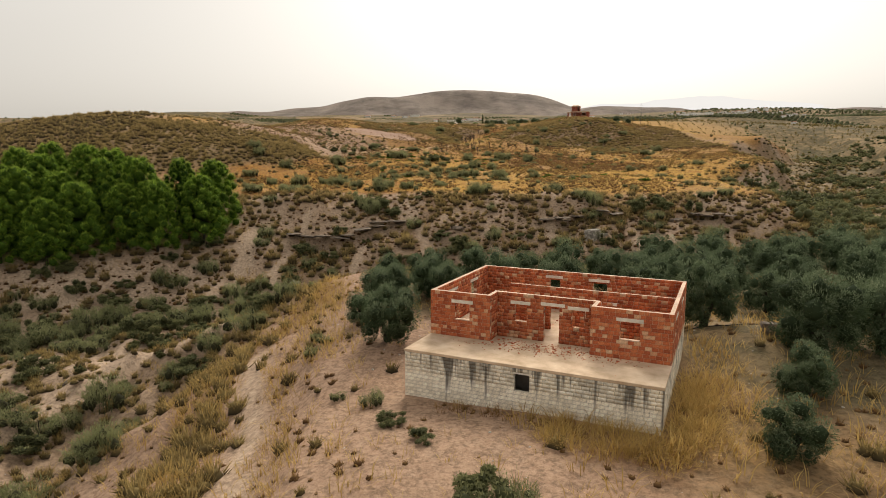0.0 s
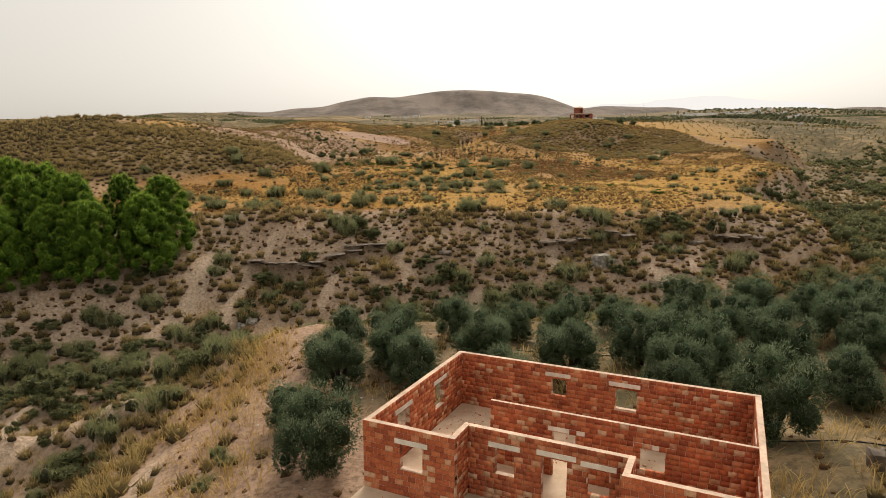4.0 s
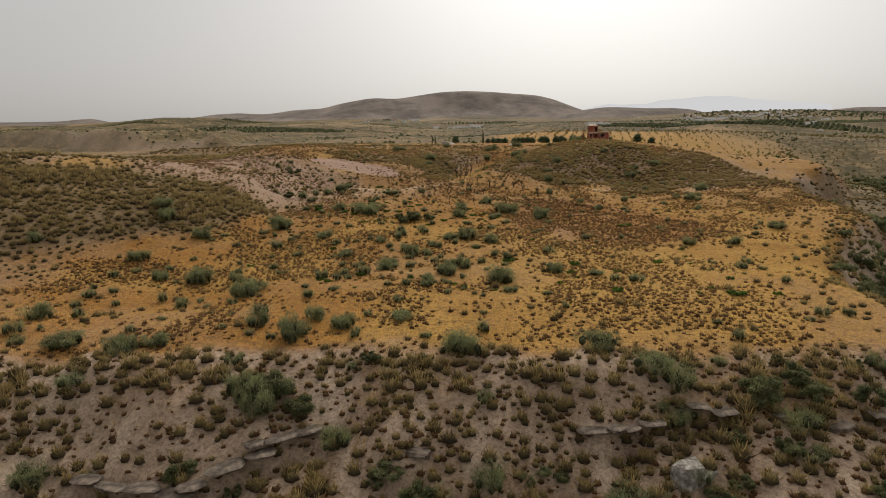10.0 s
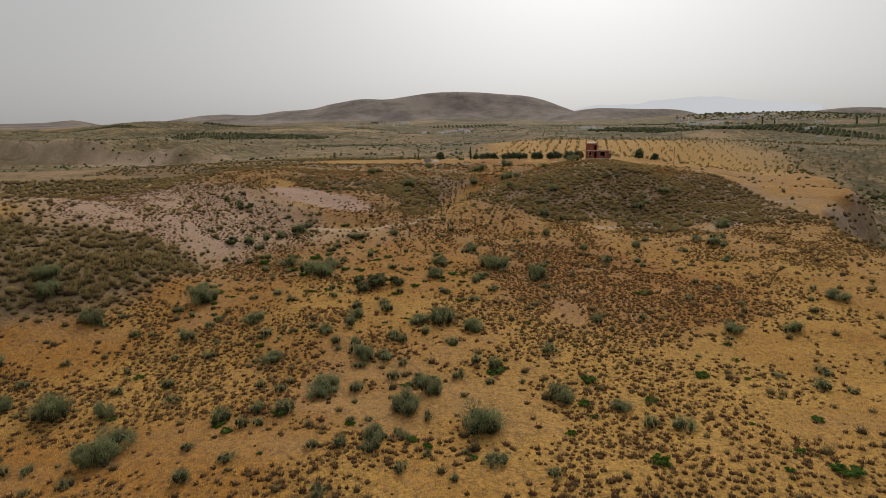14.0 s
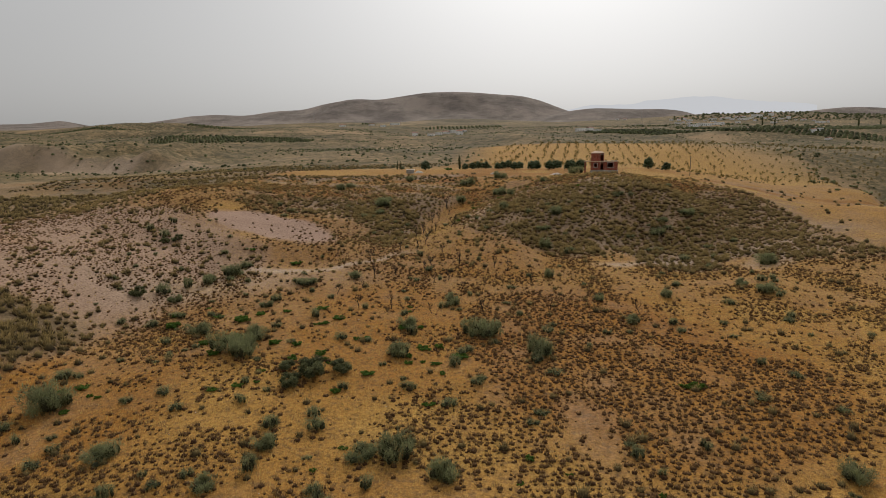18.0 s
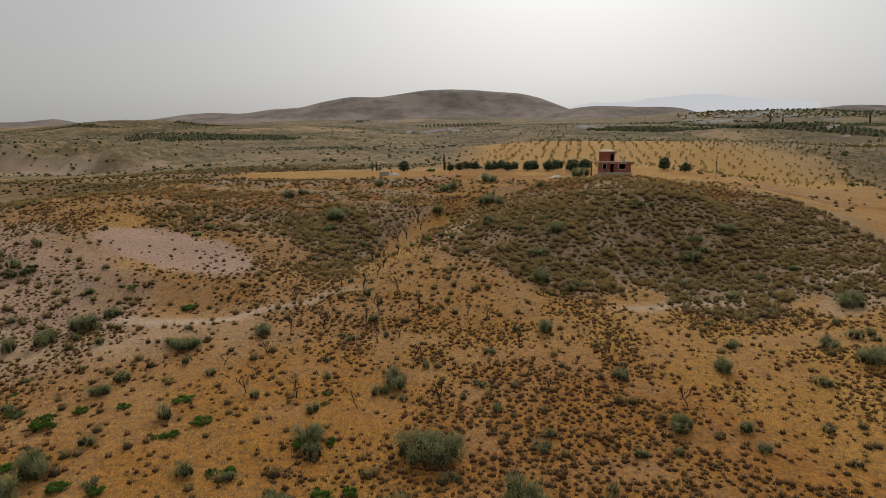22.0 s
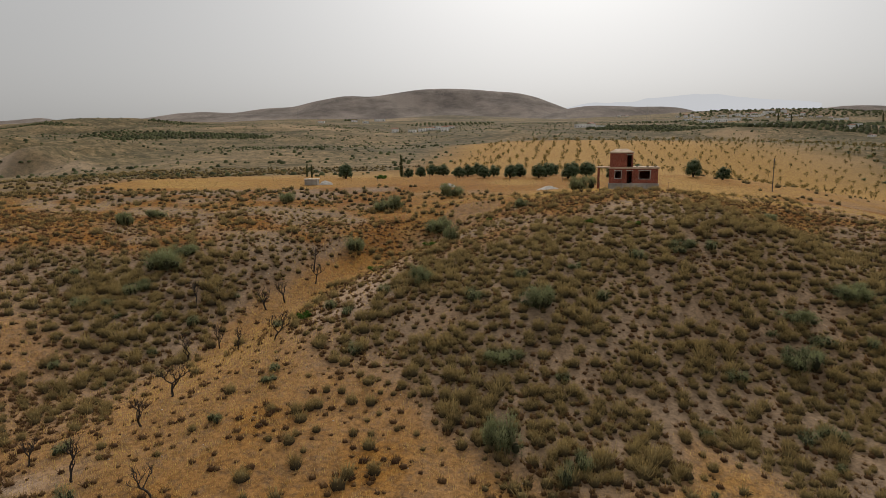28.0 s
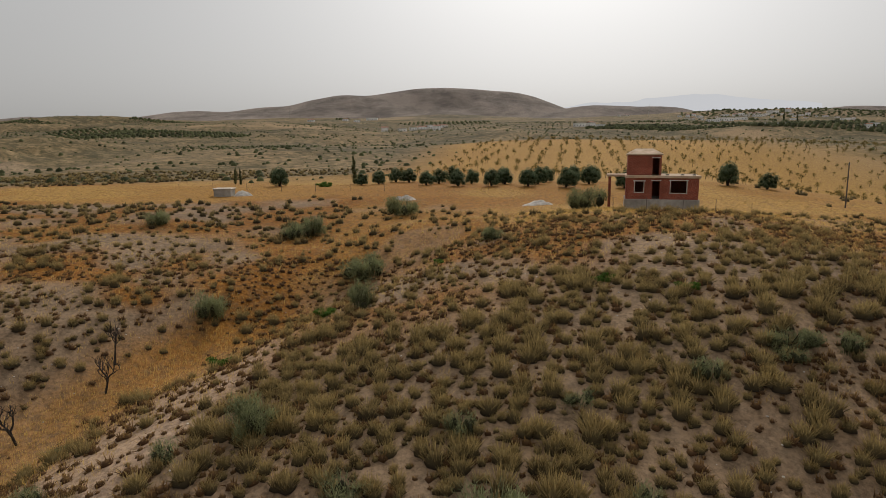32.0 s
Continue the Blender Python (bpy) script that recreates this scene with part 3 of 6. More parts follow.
M_DARK = node_mat("painted_interior_shade", ((0.1, 0.085, 0.07), (0.16, 0.14, 0.12)), 2)
M_WHITEWASH = node_mat("whitewash", ((0.8, 0.78, 0.75), (0.92, 0.9, 0.87)), 0.3, relief=0)
M_TILE_ROOF = node_mat("far_tiled_roof", ((0.25, 0.12, 0.075), (0.38, 0.2, 0.13)), 0.5, relief=0)
M_OPENING_SHADE = node_mat("shadowed_window_opening", ((0.03, 0.03, 0.032), (0.06, 0.06, 0.06)), 2, relief=0)
M_STEEL = node_mat("rusty_steel", ((0.07, 0.055, 0.045), (0.16, 0.13, 0.11)), 8, rough=0.6)
M_HOSE = node_mat("black_drip_hose", ((0.012, 0.012, 0.012), (0.03, 0.03, 0.03)), 5, rough=0.5, relief=0)
M_GYPSUM = node_mat("white_gypsum_spoil", ((0.42, 0.38, 0.34), (0.66, 0.62, 0.56)), 1.5, relief=0.6)
M_FRAME = node_mat("pale_window_reveal", ((0.5, 0.46, 0.42), (0.66, 0.62, 0.57)), 3, relief=0)


def clay_wall_mat():
    """Distant blockwork in courses, too small to lay piece by piece."""
    m = node_mat("distant_clay_blockwork", GREY, 3, relief=0)
    n, l = m.node_tree.nodes, m.node_tree.links
    b = n["Principled BSDF"]
    old = b.inputs["Base Color"].links[0].from_socket
    br = n.new("ShaderNodeTexBrick")
    br.inputs["Color1"].default_value, br.inputs["Color2"].default_value, br.inputs["Mortar"].default_value = (0.24, 0.055, 0.035, 1), (0.31, 0.085, 0.05, 1), (0.36, 0.2, 0.14, 1)
    br.inputs["Scale"].default_value, br.inputs["Mortar Size"].default_value = 1.0, 0.015
    br.inputs["Brick Width"].default_value, br.inputs["Row Height"].default_value = 0.33, 0.21
    co, mp = n.new("ShaderNodeTexCoord"), n.new("ShaderNodeMapping")
    mp.inputs["Rotation"].default_value = (radians(90), 0, radians(25))
    l.new(co.outputs["Object"], mp.inputs["Vector"])
    l.new(mp.outputs[0], br.inputs["Vector"])
    mu = n.new("ShaderNodeMix")
    mu.data_type, mu.blend_type = "RGBA", "MULTIPLY"
    mu.inputs["Factor"].default_value = 1.0
    l.new(br.outputs["Color"], mu.inputs["A"])
    l.new(old, mu.inputs["B"])
    l.new(mu.outputs["Result"], b.inputs["Base Color"])
    return m


M_CLAY = clay_wall_mat()


# ---- builders ----
rng = np.random.default_rng(11)


def link_mesh(name, verts, faces, material, tone=None, smooth_faces=False):
    """One mesh from arrays; faces all of one size. tone: a colour for each vertex (plant tone, tip)."""
    verts, faces = np.asarray(verts, np.float32), np.asarray(faces, np.int32)
    k = faces.shape[1]
    me = bpy.data.meshes.new(name)
    me.vertices.add(len(verts))
    me.vertices.foreach_set("co", verts.ravel())
    me.loops.add(faces.size)
    me.loops.foreach_set("vertex_index", faces.ravel())
    me.polygons.add(len(faces))
    me.polygons.foreach_set("loop_start", np.arange(0, faces.size, k, dtype=np.int32))
    me.polygons.foreach_set("loop_total", np.full(len(faces), k, np.int32))
    if smooth_faces:
        me.polygons.foreach_set("use_smooth", np.ones(len(faces), bool))
    me.update(calc_edges=True)
    if tone is not None:
        at = me.attributes.new("tone", "FLOAT_COLOR", "POINT")
        at.data.foreach_set("color", np.asarray(tone, np.float32).ravel())
    me.materials.append(material)
    return me


def part(name, bm, material, parent=None, label=""):
    """Links a bmesh, or a mesh, as one object under a thing or a part."""
    if isinstance(bm, bmesh.types.BMesh):
        me = bpy.data.meshes.new(name)
        bm.to_mesh(me)
        bm.free()
        me.materials.append(material)
    else:
        me = bm
    ob = new(name, me)
    ob.parent = parent
    return tagged(ob, label)


def add_box(bm, x0, x1, y0, y1, z0, z1, bevel=0.0):
    got = bmesh.ops.create_cube(bm, size=1)["verts"]
    for v in got:
        v.co = Vector(((x0 + x1) / 2 + v.co.x * (x1 - x0), (y0 + y1) / 2 + v.co.y * (y1 - y0), (z0 + z1) / 2 + v.co.z * (z1 - z0)))
    if bevel:
        bmesh.ops.bevel(bm, geom=list({e for v in got for e in v.link_edges}), offset=bevel, segments=1, affect="EDGES")
    return bm


def box_bm(*a, bevel=0.0):
    return add_box(bmesh.new(), *a, bevel=bevel)


def tube(points, radii, sides=6):
    """Vertices and quads of a tapering, bending limb."""
    pts = [Vector(p) for p in points]
    vs, fs = [], []
    for i, p in enumerate(pts):
        d = (pts[min(i + 1, len(pts) - 1)] - pts[max(i - 1, 0)]).normalized()
        a = d.orthogonal().normalized()
        b = d.cross(a)
        for s in range(sides):
            w = 2 * math.pi * s / sides
            vs.append(p + radii[i] * (a * math.cos(w) + b * math.sin(w)))
    for i in range(len(pts) - 1):
        for s in range(sides):
            t = (s + 1) % sides
            fs.append((i * sides + s, i * sides + t, (i + 1) * sides + t, (i + 1) * sides + s))
    return [tuple(v) for v in vs], fs


def limbs_mesh(name, limbs, material, sides=6):
    vs, fs = [], []
    for pts, radii in limbs:
        v, q = tube(pts, radii, sides)
        fs += [tuple(i + len(vs) for i in f) for f in q]
        vs += v
    return link_mesh(name, vs, fs, material, smooth_faces=True)


def blades(n, radius, height, width, core=0.35, spread=1.0, r=None):
    """A clump of n pointed blades that lean outwards; vertices (with tip weight) and triangles."""
    r = r or np.random.default_rng(5)
    a = r.uniform(0, 2 * np.pi, n)
    k = np.sqrt(r.uniform(0.02, 1, n))
    base = np.stack([np.cos(a) * k * radius * core, np.sin(a) * k * radius * core, np.full(n, -0.06)], -1)
    reach = radius * (0.25 + 0.75 * k) * spread
    tip = np.stack([np.cos(a) * reach, np.sin(a) * reach, height * np.sqrt(np.clip(1.06 - 0.75 * k * k, 0.08, 1)) * r.uniform(0.75, 1.1, n)], -1)
    side = np.stack([-np.sin(a), np.cos(a), np.zeros(n)], -1)
    turn = r.uniform(-0.7, 0.7, (n, 1))
    side = side * np.cos(turn) + np.stack([np.cos(a), np.sin(a), np.zeros(n)], -1) * np.sin(turn)
    w = width * r.uniform(0.7, 1.3, (n, 1))
    v = np.stack([base - side * w, base + side * w, tip], 1).reshape(-1, 3)
    f = np.arange(3 * n).reshape(-1, 3)
    t = np.tile([0.0, 0.0, 1.0], n) * np.repeat(r.uniform(0.3, 1.0, n), 3)
    return v, f, t


def dome(radius, height, sides=7, r=None):
    """A low lumpy core that closes a clump from within."""
    r = r or np.random.default_rng(6)
    v = [(0, 0, height)]
    for ring, (k, h) in enumerate(((0.6, 0.78), (1.0, -0.1))):
        for s in range(sides):
            a = 2 * np.pi * (s + 0.5 * ring) / sides
            q = k * r.uniform(0.85, 1.12)
            v.append((radius * q * math.cos(a), radius * q * math.sin(a), height * h))
    f = []
    for s in range(sides):
        t = (s + 1) % sides
        f += [(0, 1 + s, 1 + t), (1 + s, 1 + sides + s, 1 + t), (1 + t, 1 + sides + s, 1 + sides + t)]
    return np.array(v), np.array(f), np.zeros(len(v))


def cushion(n, radius, height, length, width, sides=6, lean=0.7, r=None):
    """A rounded tussock: a domed core, its foot painted dark as shade, with short blades standing out of it on all
    sides.
    """
    r = r or np.random.default_rng(7)
    v1, f1, t1 = dome(radius * 0.92, height * 0.95, sides, r)
    # Core painted from a light top down to a shaded foot.
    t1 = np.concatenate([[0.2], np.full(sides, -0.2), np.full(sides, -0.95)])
    a, u = r.uniform(0, 2 * np.pi, n), r.uniform(0.0, 0.97, n)
    k = np.sqrt(u)
    nrm = np.stack([np.cos(a) * k, np.sin(a) * k, np.sqrt(1 - u)], -1)
    base = nrm * np.array([radius, radius, height]) * 0.84
    d = nrm + np.array([0, 0, lean]) + r.normal(0, 0.25, (n, 3))
    d /= np.linalg.norm(d, axis=1)[:, None]
    side = np.cross(d, r.normal(size=(n, 3)))
    side /= np.linalg.norm(side, axis=1)[:, None] + 1e-9
    L, W = length * r.uniform(0.5, 1.3, (n, 1)), width * r.uniform(0.7, 1.3, (n, 1))
    v = np.stack([base - side * W, base + side * W, base + d * L], 1).reshape(-1, 3)
    # Upper blades get paler tips, low roots the painted shade.
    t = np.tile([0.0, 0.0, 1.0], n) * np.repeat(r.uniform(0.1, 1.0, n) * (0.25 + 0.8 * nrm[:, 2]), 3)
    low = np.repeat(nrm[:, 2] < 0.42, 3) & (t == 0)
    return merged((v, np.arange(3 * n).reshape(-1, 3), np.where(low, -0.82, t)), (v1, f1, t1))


def sprays(n, radius, height, width, lean=0.8, r=None):
    """A clump of thin bent blades that arch outwards, each of three triangles."""
    r = r or np.random.default_rng(8)
    a, k = r.uniform(0, 2 * np.pi, n), np.sqrt(r.uniform(0.02, 1, n))
    out = np.stack([np.cos(a), np.sin(a), np.zeros(n)], -1)
    turn = a + r.normal(0, 0.7, n)
    way = np.stack([np.cos(turn), np.sin(turn), np.zeros(n)], -1)
    h, reach = height * r.uniform(0.55, 1.15, (n, 1)), lean * radius * r.uniform(0.3, 1.1, (n, 1))
    base = out * (k * radius * 0.6)[:, None] + np.array([0, 0, -0.05])
    mid = base + way * reach * 0.4 + np.array([0, 0, 1]) * h * 0.68
    tip = base + way * reach + np.array([0, 0, 1]) * h
    side = np.stack([-np.sin(turn), np.cos(turn), np.zeros(n)], -1) * width * r.uniform(0.7, 1.3, (n, 1))
    v = np.stack([base - side, base + side, mid - 0.8 * side, mid + 0.8 * side, tip], 1).reshape(-1, 3)
    f = (np.array([[0, 1, 3], [0, 3, 2], [2, 3, 4]])[None] + 5 * np.arange(n)[:, None, None]).reshape(-1, 3)
    t = np.tile([0.0, 0.0, 0.5, 0.5, 1.0], n) * np.repeat(r.uniform(0.1, 1.0, n), 5)
    return v, f, t


def merged(*sets):
    vs, fs, ts, k = [], [], [], 0
    for v, f, t in sets:
        vs.append(v)
        fs.append(f + k)
        ts.append(t)
        k += len(v)
    return np.concatenate(vs), np.concatenate(fs), np.concatenate(ts)


def scatter(name, forms, x, y, size, material, label, category, sink=0.03, tall=None):
    """Many small plants in one mesh of kind stuff; each one takes a form, a turn, a size and a tone."""
    z = land(x, y) - sink
    n = len(x)
    pick = rng.integers(0, len(forms), n)
    turn, tone = rng.uniform(0, 2 * np.pi, n), rng.uniform(0, 1, n)
    tall = rng.uniform(0.8, 1.2, n) if tall is None else tall
    V, F, T, k = [], [], [], 0
    for i, (v, f, t) in enumerate(forms):
        m = np.nonzero(pick == i)[0]
        if not len(m):
            continue
        c, s = np.cos(turn[m])[:, None], np.sin(turn[m])[:, None]
        sz = size[m][:, None]
        px = (v[None, :, 0] * c - v[None, :, 1] * s) * sz + x[m][:, None]
        py = (v[None, :, 0] * s + v[None, :, 1] * c) * sz + y[m][:, None]
        pz = v[None, :, 2] * sz * tall[m][:, None] + z[m][:, None]
        V.append(np.stack([px, py, pz], -1).reshape(-1, 3))
        F.append((f[None] + (np.arange(len(m)) * len(v))[:, None, None]).reshape(-1, 3) + k)
        col = np.zeros((len(m), len(v), 4))
        col[..., 0], col[..., 1], col[..., 3] = tone[m][:, None], np.clip(t[None], 0, 1), 1
        col[..., 2] = np.clip(-t[None], 0, 1)
        T.append(col.reshape(-1, 4))
        k += len(m) * len(v)
    me = link_mesh(name, np.concatenate(V), np.concatenate(F), material, np.concatenate(T))
    return tagged(new(name, me), label, category, kind="stuff")


def spread(x0, x1, y0, y1, step, seed):
    r = np.random.default_rng(seed)
    gx, gy = np.meshgrid(np.arange(x0, x1, step), np.arange(y0, y1, step))
    x = gx.ravel() + r.uniform(-0.55, 0.55, gx.size) * step
    y = gy.ravel() + r.uniform(-0.55, 0.55, gx.size) * step
    return x, y, r.uniform(0, 1, gx.size), r


# ---- ground ----
def axis(parts):
    out = []
    for a, b, step in parts:
        out += list(np.arange(a, b, step))
    return np.array(out + [parts[-1][1]], float)


gx = axis(((-4600, -1000, 120), (-1000, -300, 30), (-300, -130, 7), (-130, -62, 2.0), (-62, 100, 1.0), (100, 180, 2.2), (180, 420, 8), (420, 1200, 28), (1200, 4600, 100)))
gy = axis(((-300, -20, 20), (-20, 15, 2), (15, 345, 1.0), (345, 430, 1.8), (430, 800, 8), (800, 1800, 22), (1800, 4600, 60)))
X, Y = np.meshgrid(gx, gy)
nx, ny = len(gx), len(gy)
idx = np.arange(nx * ny).reshape(ny, nx)
quads = np.stack([idx[:-1, :-1], idx[:-1, 1:], idx[1:, 1:], idx[1:, :-1]], -1).reshape(-1, 4)
me = link_mesh("ground", np.stack([X, Y, land(X, Y)], -1).reshape(-1, 3), quads, M_EARTH, smooth_faces=True)
q = zones(X, Y)
one = np.ones_like(X)
upland = smooth(Y + 6 * q["n1"] - 0.1 * X, 294, 310) * smooth(q["n2"] + 0.5 * q["n1"], -0.7, 0.3)
ochre = np.clip(q["field"] * (1 - 0.8 * smooth(Y, 292, 310) * smooth(-X + 4 * q["n2"], 42, 62)) * (0.62 + 0.38 * smooth(q["n3"] + 0.6 * q["n2"], -0.6, 0.5)) * (1 - q["hill"]) * (1 - 0.8 * q["knoll"]) * (1 - q["pale"]) + q["spur"] * (0.16 + 0.14 * smooth(q["n1"], -0.2, 0.4) + 0.3 * smooth(X + 2 * q["n2"], 5, 13)) + 0.3 * q["scarp"] * smooth(q["n2"] + q["n1"], -0.2, 0.6) + 0.75 * q["yard"] + 0.8 * q["orchard"] + 0.95 * q["knoll"] * upland, 0, 1) * (1 - 0.85 * smooth(-X + 5 * q["n1"], 60, 78) * (1 - smooth(Y, 330, 360)))
straw = np.clip(q["field"] * (0.24 + 0.6 * smooth(q["n1"] + 0.7 * q["n3"], 0.1, 0.9) + 0.5 * smooth(X + 6 * q["n1"] - 0.25 * (Y - 130), -14, 24) * (0.6 + 0.5 * q["n2"]) + 0.35 * bump(X, Y, 25, 150, 28, 40)) * (1 - 0.8 * q["dense"]) + 0.4 * q["yard"] * smooth(-X + 8 * q["n2"], -45, -5) + 0.6 * q["orchard"] + 0.08 * q["hill"] + 0.5 * q["spur"] * smooth(bump(X, Y, 14, 27, 5, 4) + 0.2 * q["n2"], 0.35, 0.7), 0, 1) * (1 - q["knoll"])
pink = np.clip(q["pink"] + 0.25 * q["hill"] + 0.6 * q["pale"] + 0.3 * q["knoll"] * (1 - upland) + 0.4 * q["pineslope"] + 0.5 * q["spur"] * (1 - 0.8 * smooth(X, 4, 12)), 0, 1)
# Spur terms also darken the earth under the olives: litter and painted shade.
scrubby = np.clip(0.5 * q["spur"] * smooth(X + 2 * q["n2"], 6, 13) + 0.85 * q["spur"] * smooth(X + 3 * q["n2"], 13, 19) * smooth(Y + 0.5 * X + 3 * q["n2"], 38, 46) + 0.7 * q["spur"] * smooth(Y, 46, 50) * smooth(X, -7, -3) + 0.45 * smooth(Y, 292, 310) * smooth(-X, 42, 62) + smooth(Y, 398, 425) * (1 - q["orchard"]) + 0.6 * q["hill"] + 0.42 * q["knoll"] * (1 - q["scree"]) * (1 - 0.8 * upland) + smooth(np.abs(X - 20), 150, 260) * smooth(Y, 60, 200) + 0.8 * smooth(edge_right(X, Y) + 4 * q["n2"], 2, 14) * smooth(Y, 90, 110), 0, 1) * (1 - 0.6 * q["yard"])
# Blends in the haze-greyed hill colour with distance.
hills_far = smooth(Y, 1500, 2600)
pale = np.clip(q["path"] + 0.3 * q["scarp"] + q["scarp"] * smooth(grain(X, 0.45 * Y, 2.6, 31) + 0.5 * q["n1"], 0.15, 0.7) * 0.9 + 0.5 * q["pineslope"] + 0.12 * q["spur"] * smooth(q["n1"], 0.0, 0.5) + 0.5 * q["ravine"] * smooth(q["n2"] + q["n1"], 0.5, 0.9) + 0.6 * q["field"] * bump(X, Y, -28, 236, 22, 7, 0.25) + 0.5 * smooth(bump(X, Y, 92, 256, 14, 5, 0.5), 0.3, 0.7) + 0.9 * q["tracks"] + 0.5 * q["scree"] + q["bare"] * q["scarp"] + 0.9 * q["lane"] + 0.8 * q["bluff"] + 0.75 * q["ravine"] * smooth(-X, 16, 22) * smooth(1 - 2.2 * np.abs(grain(X, Y, 13, 61)) + 0.3 * q["n2"], 0.35, 0.75), 0, 1)
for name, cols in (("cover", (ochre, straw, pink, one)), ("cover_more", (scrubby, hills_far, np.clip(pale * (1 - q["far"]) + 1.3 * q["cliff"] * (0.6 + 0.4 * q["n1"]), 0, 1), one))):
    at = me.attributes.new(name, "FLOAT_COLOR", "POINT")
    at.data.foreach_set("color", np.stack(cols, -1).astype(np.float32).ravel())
ground = tagged(new("ground", me), "dry rolling land of ochre, pale and pink earth", "ground", kind="structure")


# ---- the roofless brick house on its block platform ----
HOUSE = pose(-0.74, 36.24, 0, 0, 0, math.degrees(-0.44))
LONG, DEEP, APRON, Z_SLAB, Z_TOP = 13.87, 9.2, 3.32, 2.36, 5.08
house = tagged(new("ruined_house"), "roofless red clay-block house on a stained concrete-block platform", "house")
house.matrix_world = HOUSE


def rects(a, b, z0, z1, holes):
    """The wall's face from a to b less its openings, as upright rectangles."""
    cuts = sorted({a, b, *[h[0] for h in holes], *[h[1] for h in holes]})
    out = []
    for u0, u1 in zip(cuts, cuts[1:]):
        spans = sorted((h[2], h[3]) for h in holes if h[0] <= u0 + 1e-6 and h[1] >= u1 - 1e-6)
        z = z0
        for lo, hi in spans:
            if lo > z + 1e-6:
                out.append((u0, u1, z, lo))
            z = hi
        if z < z1 - 1e-6:
            out.append((u0, u1, z, z1))
    return out


def pieces(a, b, z0, z1, holes, long, high, gap, seed):
    """Running bond: each piece's ends and heights, cut where an opening cuts it."""
    r = random.Random(seed)
    out, rows = [], round((z1 - z0) / high)
    high = (z1 - z0) / rows
    for i in range(rows):
        lo, hi = z0 + i * high, z0 + (i + 1) * high - gap
        u = a - (long / 2 if i % 2 else 0) - r.uniform(0, 0.06)
        while u < b - 0.03:
            w = long * r.choice((1, 1, 1, 0.75, 1, 0.9))
            spans = [(max(u, a), min(u + w - gap, b))]
            for h in holes:
                if h[2] < (lo + hi) / 2 < h[3]:
                    spans = [s for p, e in spans for s in ((p, min(e, h[0])), (max(p, h[1]), e)) if s[1] - s[0] > 0.04]
            out += [(p, e, lo, hi) for p, e in spans if e - p > 0.04]
            u += w
    return out


UNIT = bmesh.new()
bmesh.ops.create_cube(UNIT, size=1)
brick_mesh = bpy.data.meshes.new("brick")
UNIT.to_mesh(brick_mesh)
brick_mesh.materials.append(M_BRICK)
block_mesh = bpy.data.meshes.new("block")
UNIT.to_mesh(block_mesh)
block_mesh.materials.append(M_BLOCK)
UNIT.free()
LATE_PIECES = []


def brick_wall(name, start, along_x, length, holes, seed, thick=0.24, singly=False, z0=Z_SLAB, z1=Z_TOP, base="brick", parent=house, label=""):
    """One wall: a recessed mortar core with openings through it, and its pieces proud of both faces."""
    su, sv = start
    bm = bmesh.new()

    def put(u0, u1, w0, w1, lo, hi, target=None):
        box = (su + u0, su + u1, sv + w0, sv + w1, lo, hi) if along_x else (su + w0, su + w1, sv + u0, sv + u1, lo, hi)
        if target is not None:
            add_box(target, *box)
        return box
    for u0, u1, lo, hi in rects(0, length, z0, z1 - 0.012, holes):
        put(u0, u1, 0.012, thick - 0.012, lo, hi, bm)
    wall = part(name, bm, M_MORTAR if base == "brick" else M_GREY_MORTAR, parent, label)
    laid = pieces(0.0, length, z0, z1, holes, 0.33 if base == "brick" else 0.4, 0.209 if base == "brick" else 0.2, 0.013, seed)
    r = random.Random(seed + 50)
    vs, fs = [], []
    for i, (u0, u1, lo, hi) in enumerate(laid):
        d = r.uniform(-0.006, 0.006)
        b = put(u0, u1, 0.0 + d, thick + d * 0.5, lo, hi)
        if singly and i < 300:
            LATE_PIECES.append((base, wall, b))
        else:
            k = len(vs)
            vs += [(x, y, z) for x in b[:2] for y in b[2:4] for z in b[4:6]]
            fs += [(k, k + 1, k + 3, k + 2), (k + 4, k + 6, k + 7, k + 5), (k, k + 4, k + 5, k + 1), (k + 2, k + 3, k + 7, k + 6), (k, k + 2, k + 6, k + 4), (k + 1, k + 5, k + 7, k + 3)]
    if vs:
        ob = part("brickwork" if base == "brick" else "blockwork", link_mesh(name + "_pieces", vs, fs, M_BRICKS if base == "brick" else M_BLOCKS), None, wall)
        tagged(ob, kind="stuff")
    return wall


def lintel(u0, u1, v0, z, parent, along_x=True, thick=0.28, high=0.2):
    b = (u0, u1, v0 - 0.02, v0 - 0.02 + thick, z, z + high) if along_x else (v0 - 0.02, v0 - 0.02 + thick, u0, u1, z, z + high)
    part("lintel", box_bm(*b, bevel=0.012), M_LINTEL, parent, "cream precast concrete lintel")


H_IN, SILL, HEAD = 1.25, 3.45, 4.42
w1 = brick_wall("front_wall", (0, 0), True, 3.85, [(1.60, 2.55, SILL, HEAD)], 1, singly=True)
lintel(1.38, 2.76, 0, HEAD, w1)
w2 = brick_wall("front_wall", (9.65, 0), True, LONG - 9.65, [(1.55, 2.58, SILL, HEAD)], 2, singly=True)
lintel(9.65 + 1.34, 9.65 + 2.75, 0, HEAD, w2)
w3 = brick_wall("front_wall", (3.85, H_IN), True, 5.8, [(1.07, 1.82, 3.40, HEAD), (2.86, 3.76, Z_SLAB, 4.5), (4.47, 5.22, 3.35, HEAD)], 3, label="recessed clay-block front with a doorway and two windows")
lintel(4.66, 5.88, H_IN, HEAD, w3)
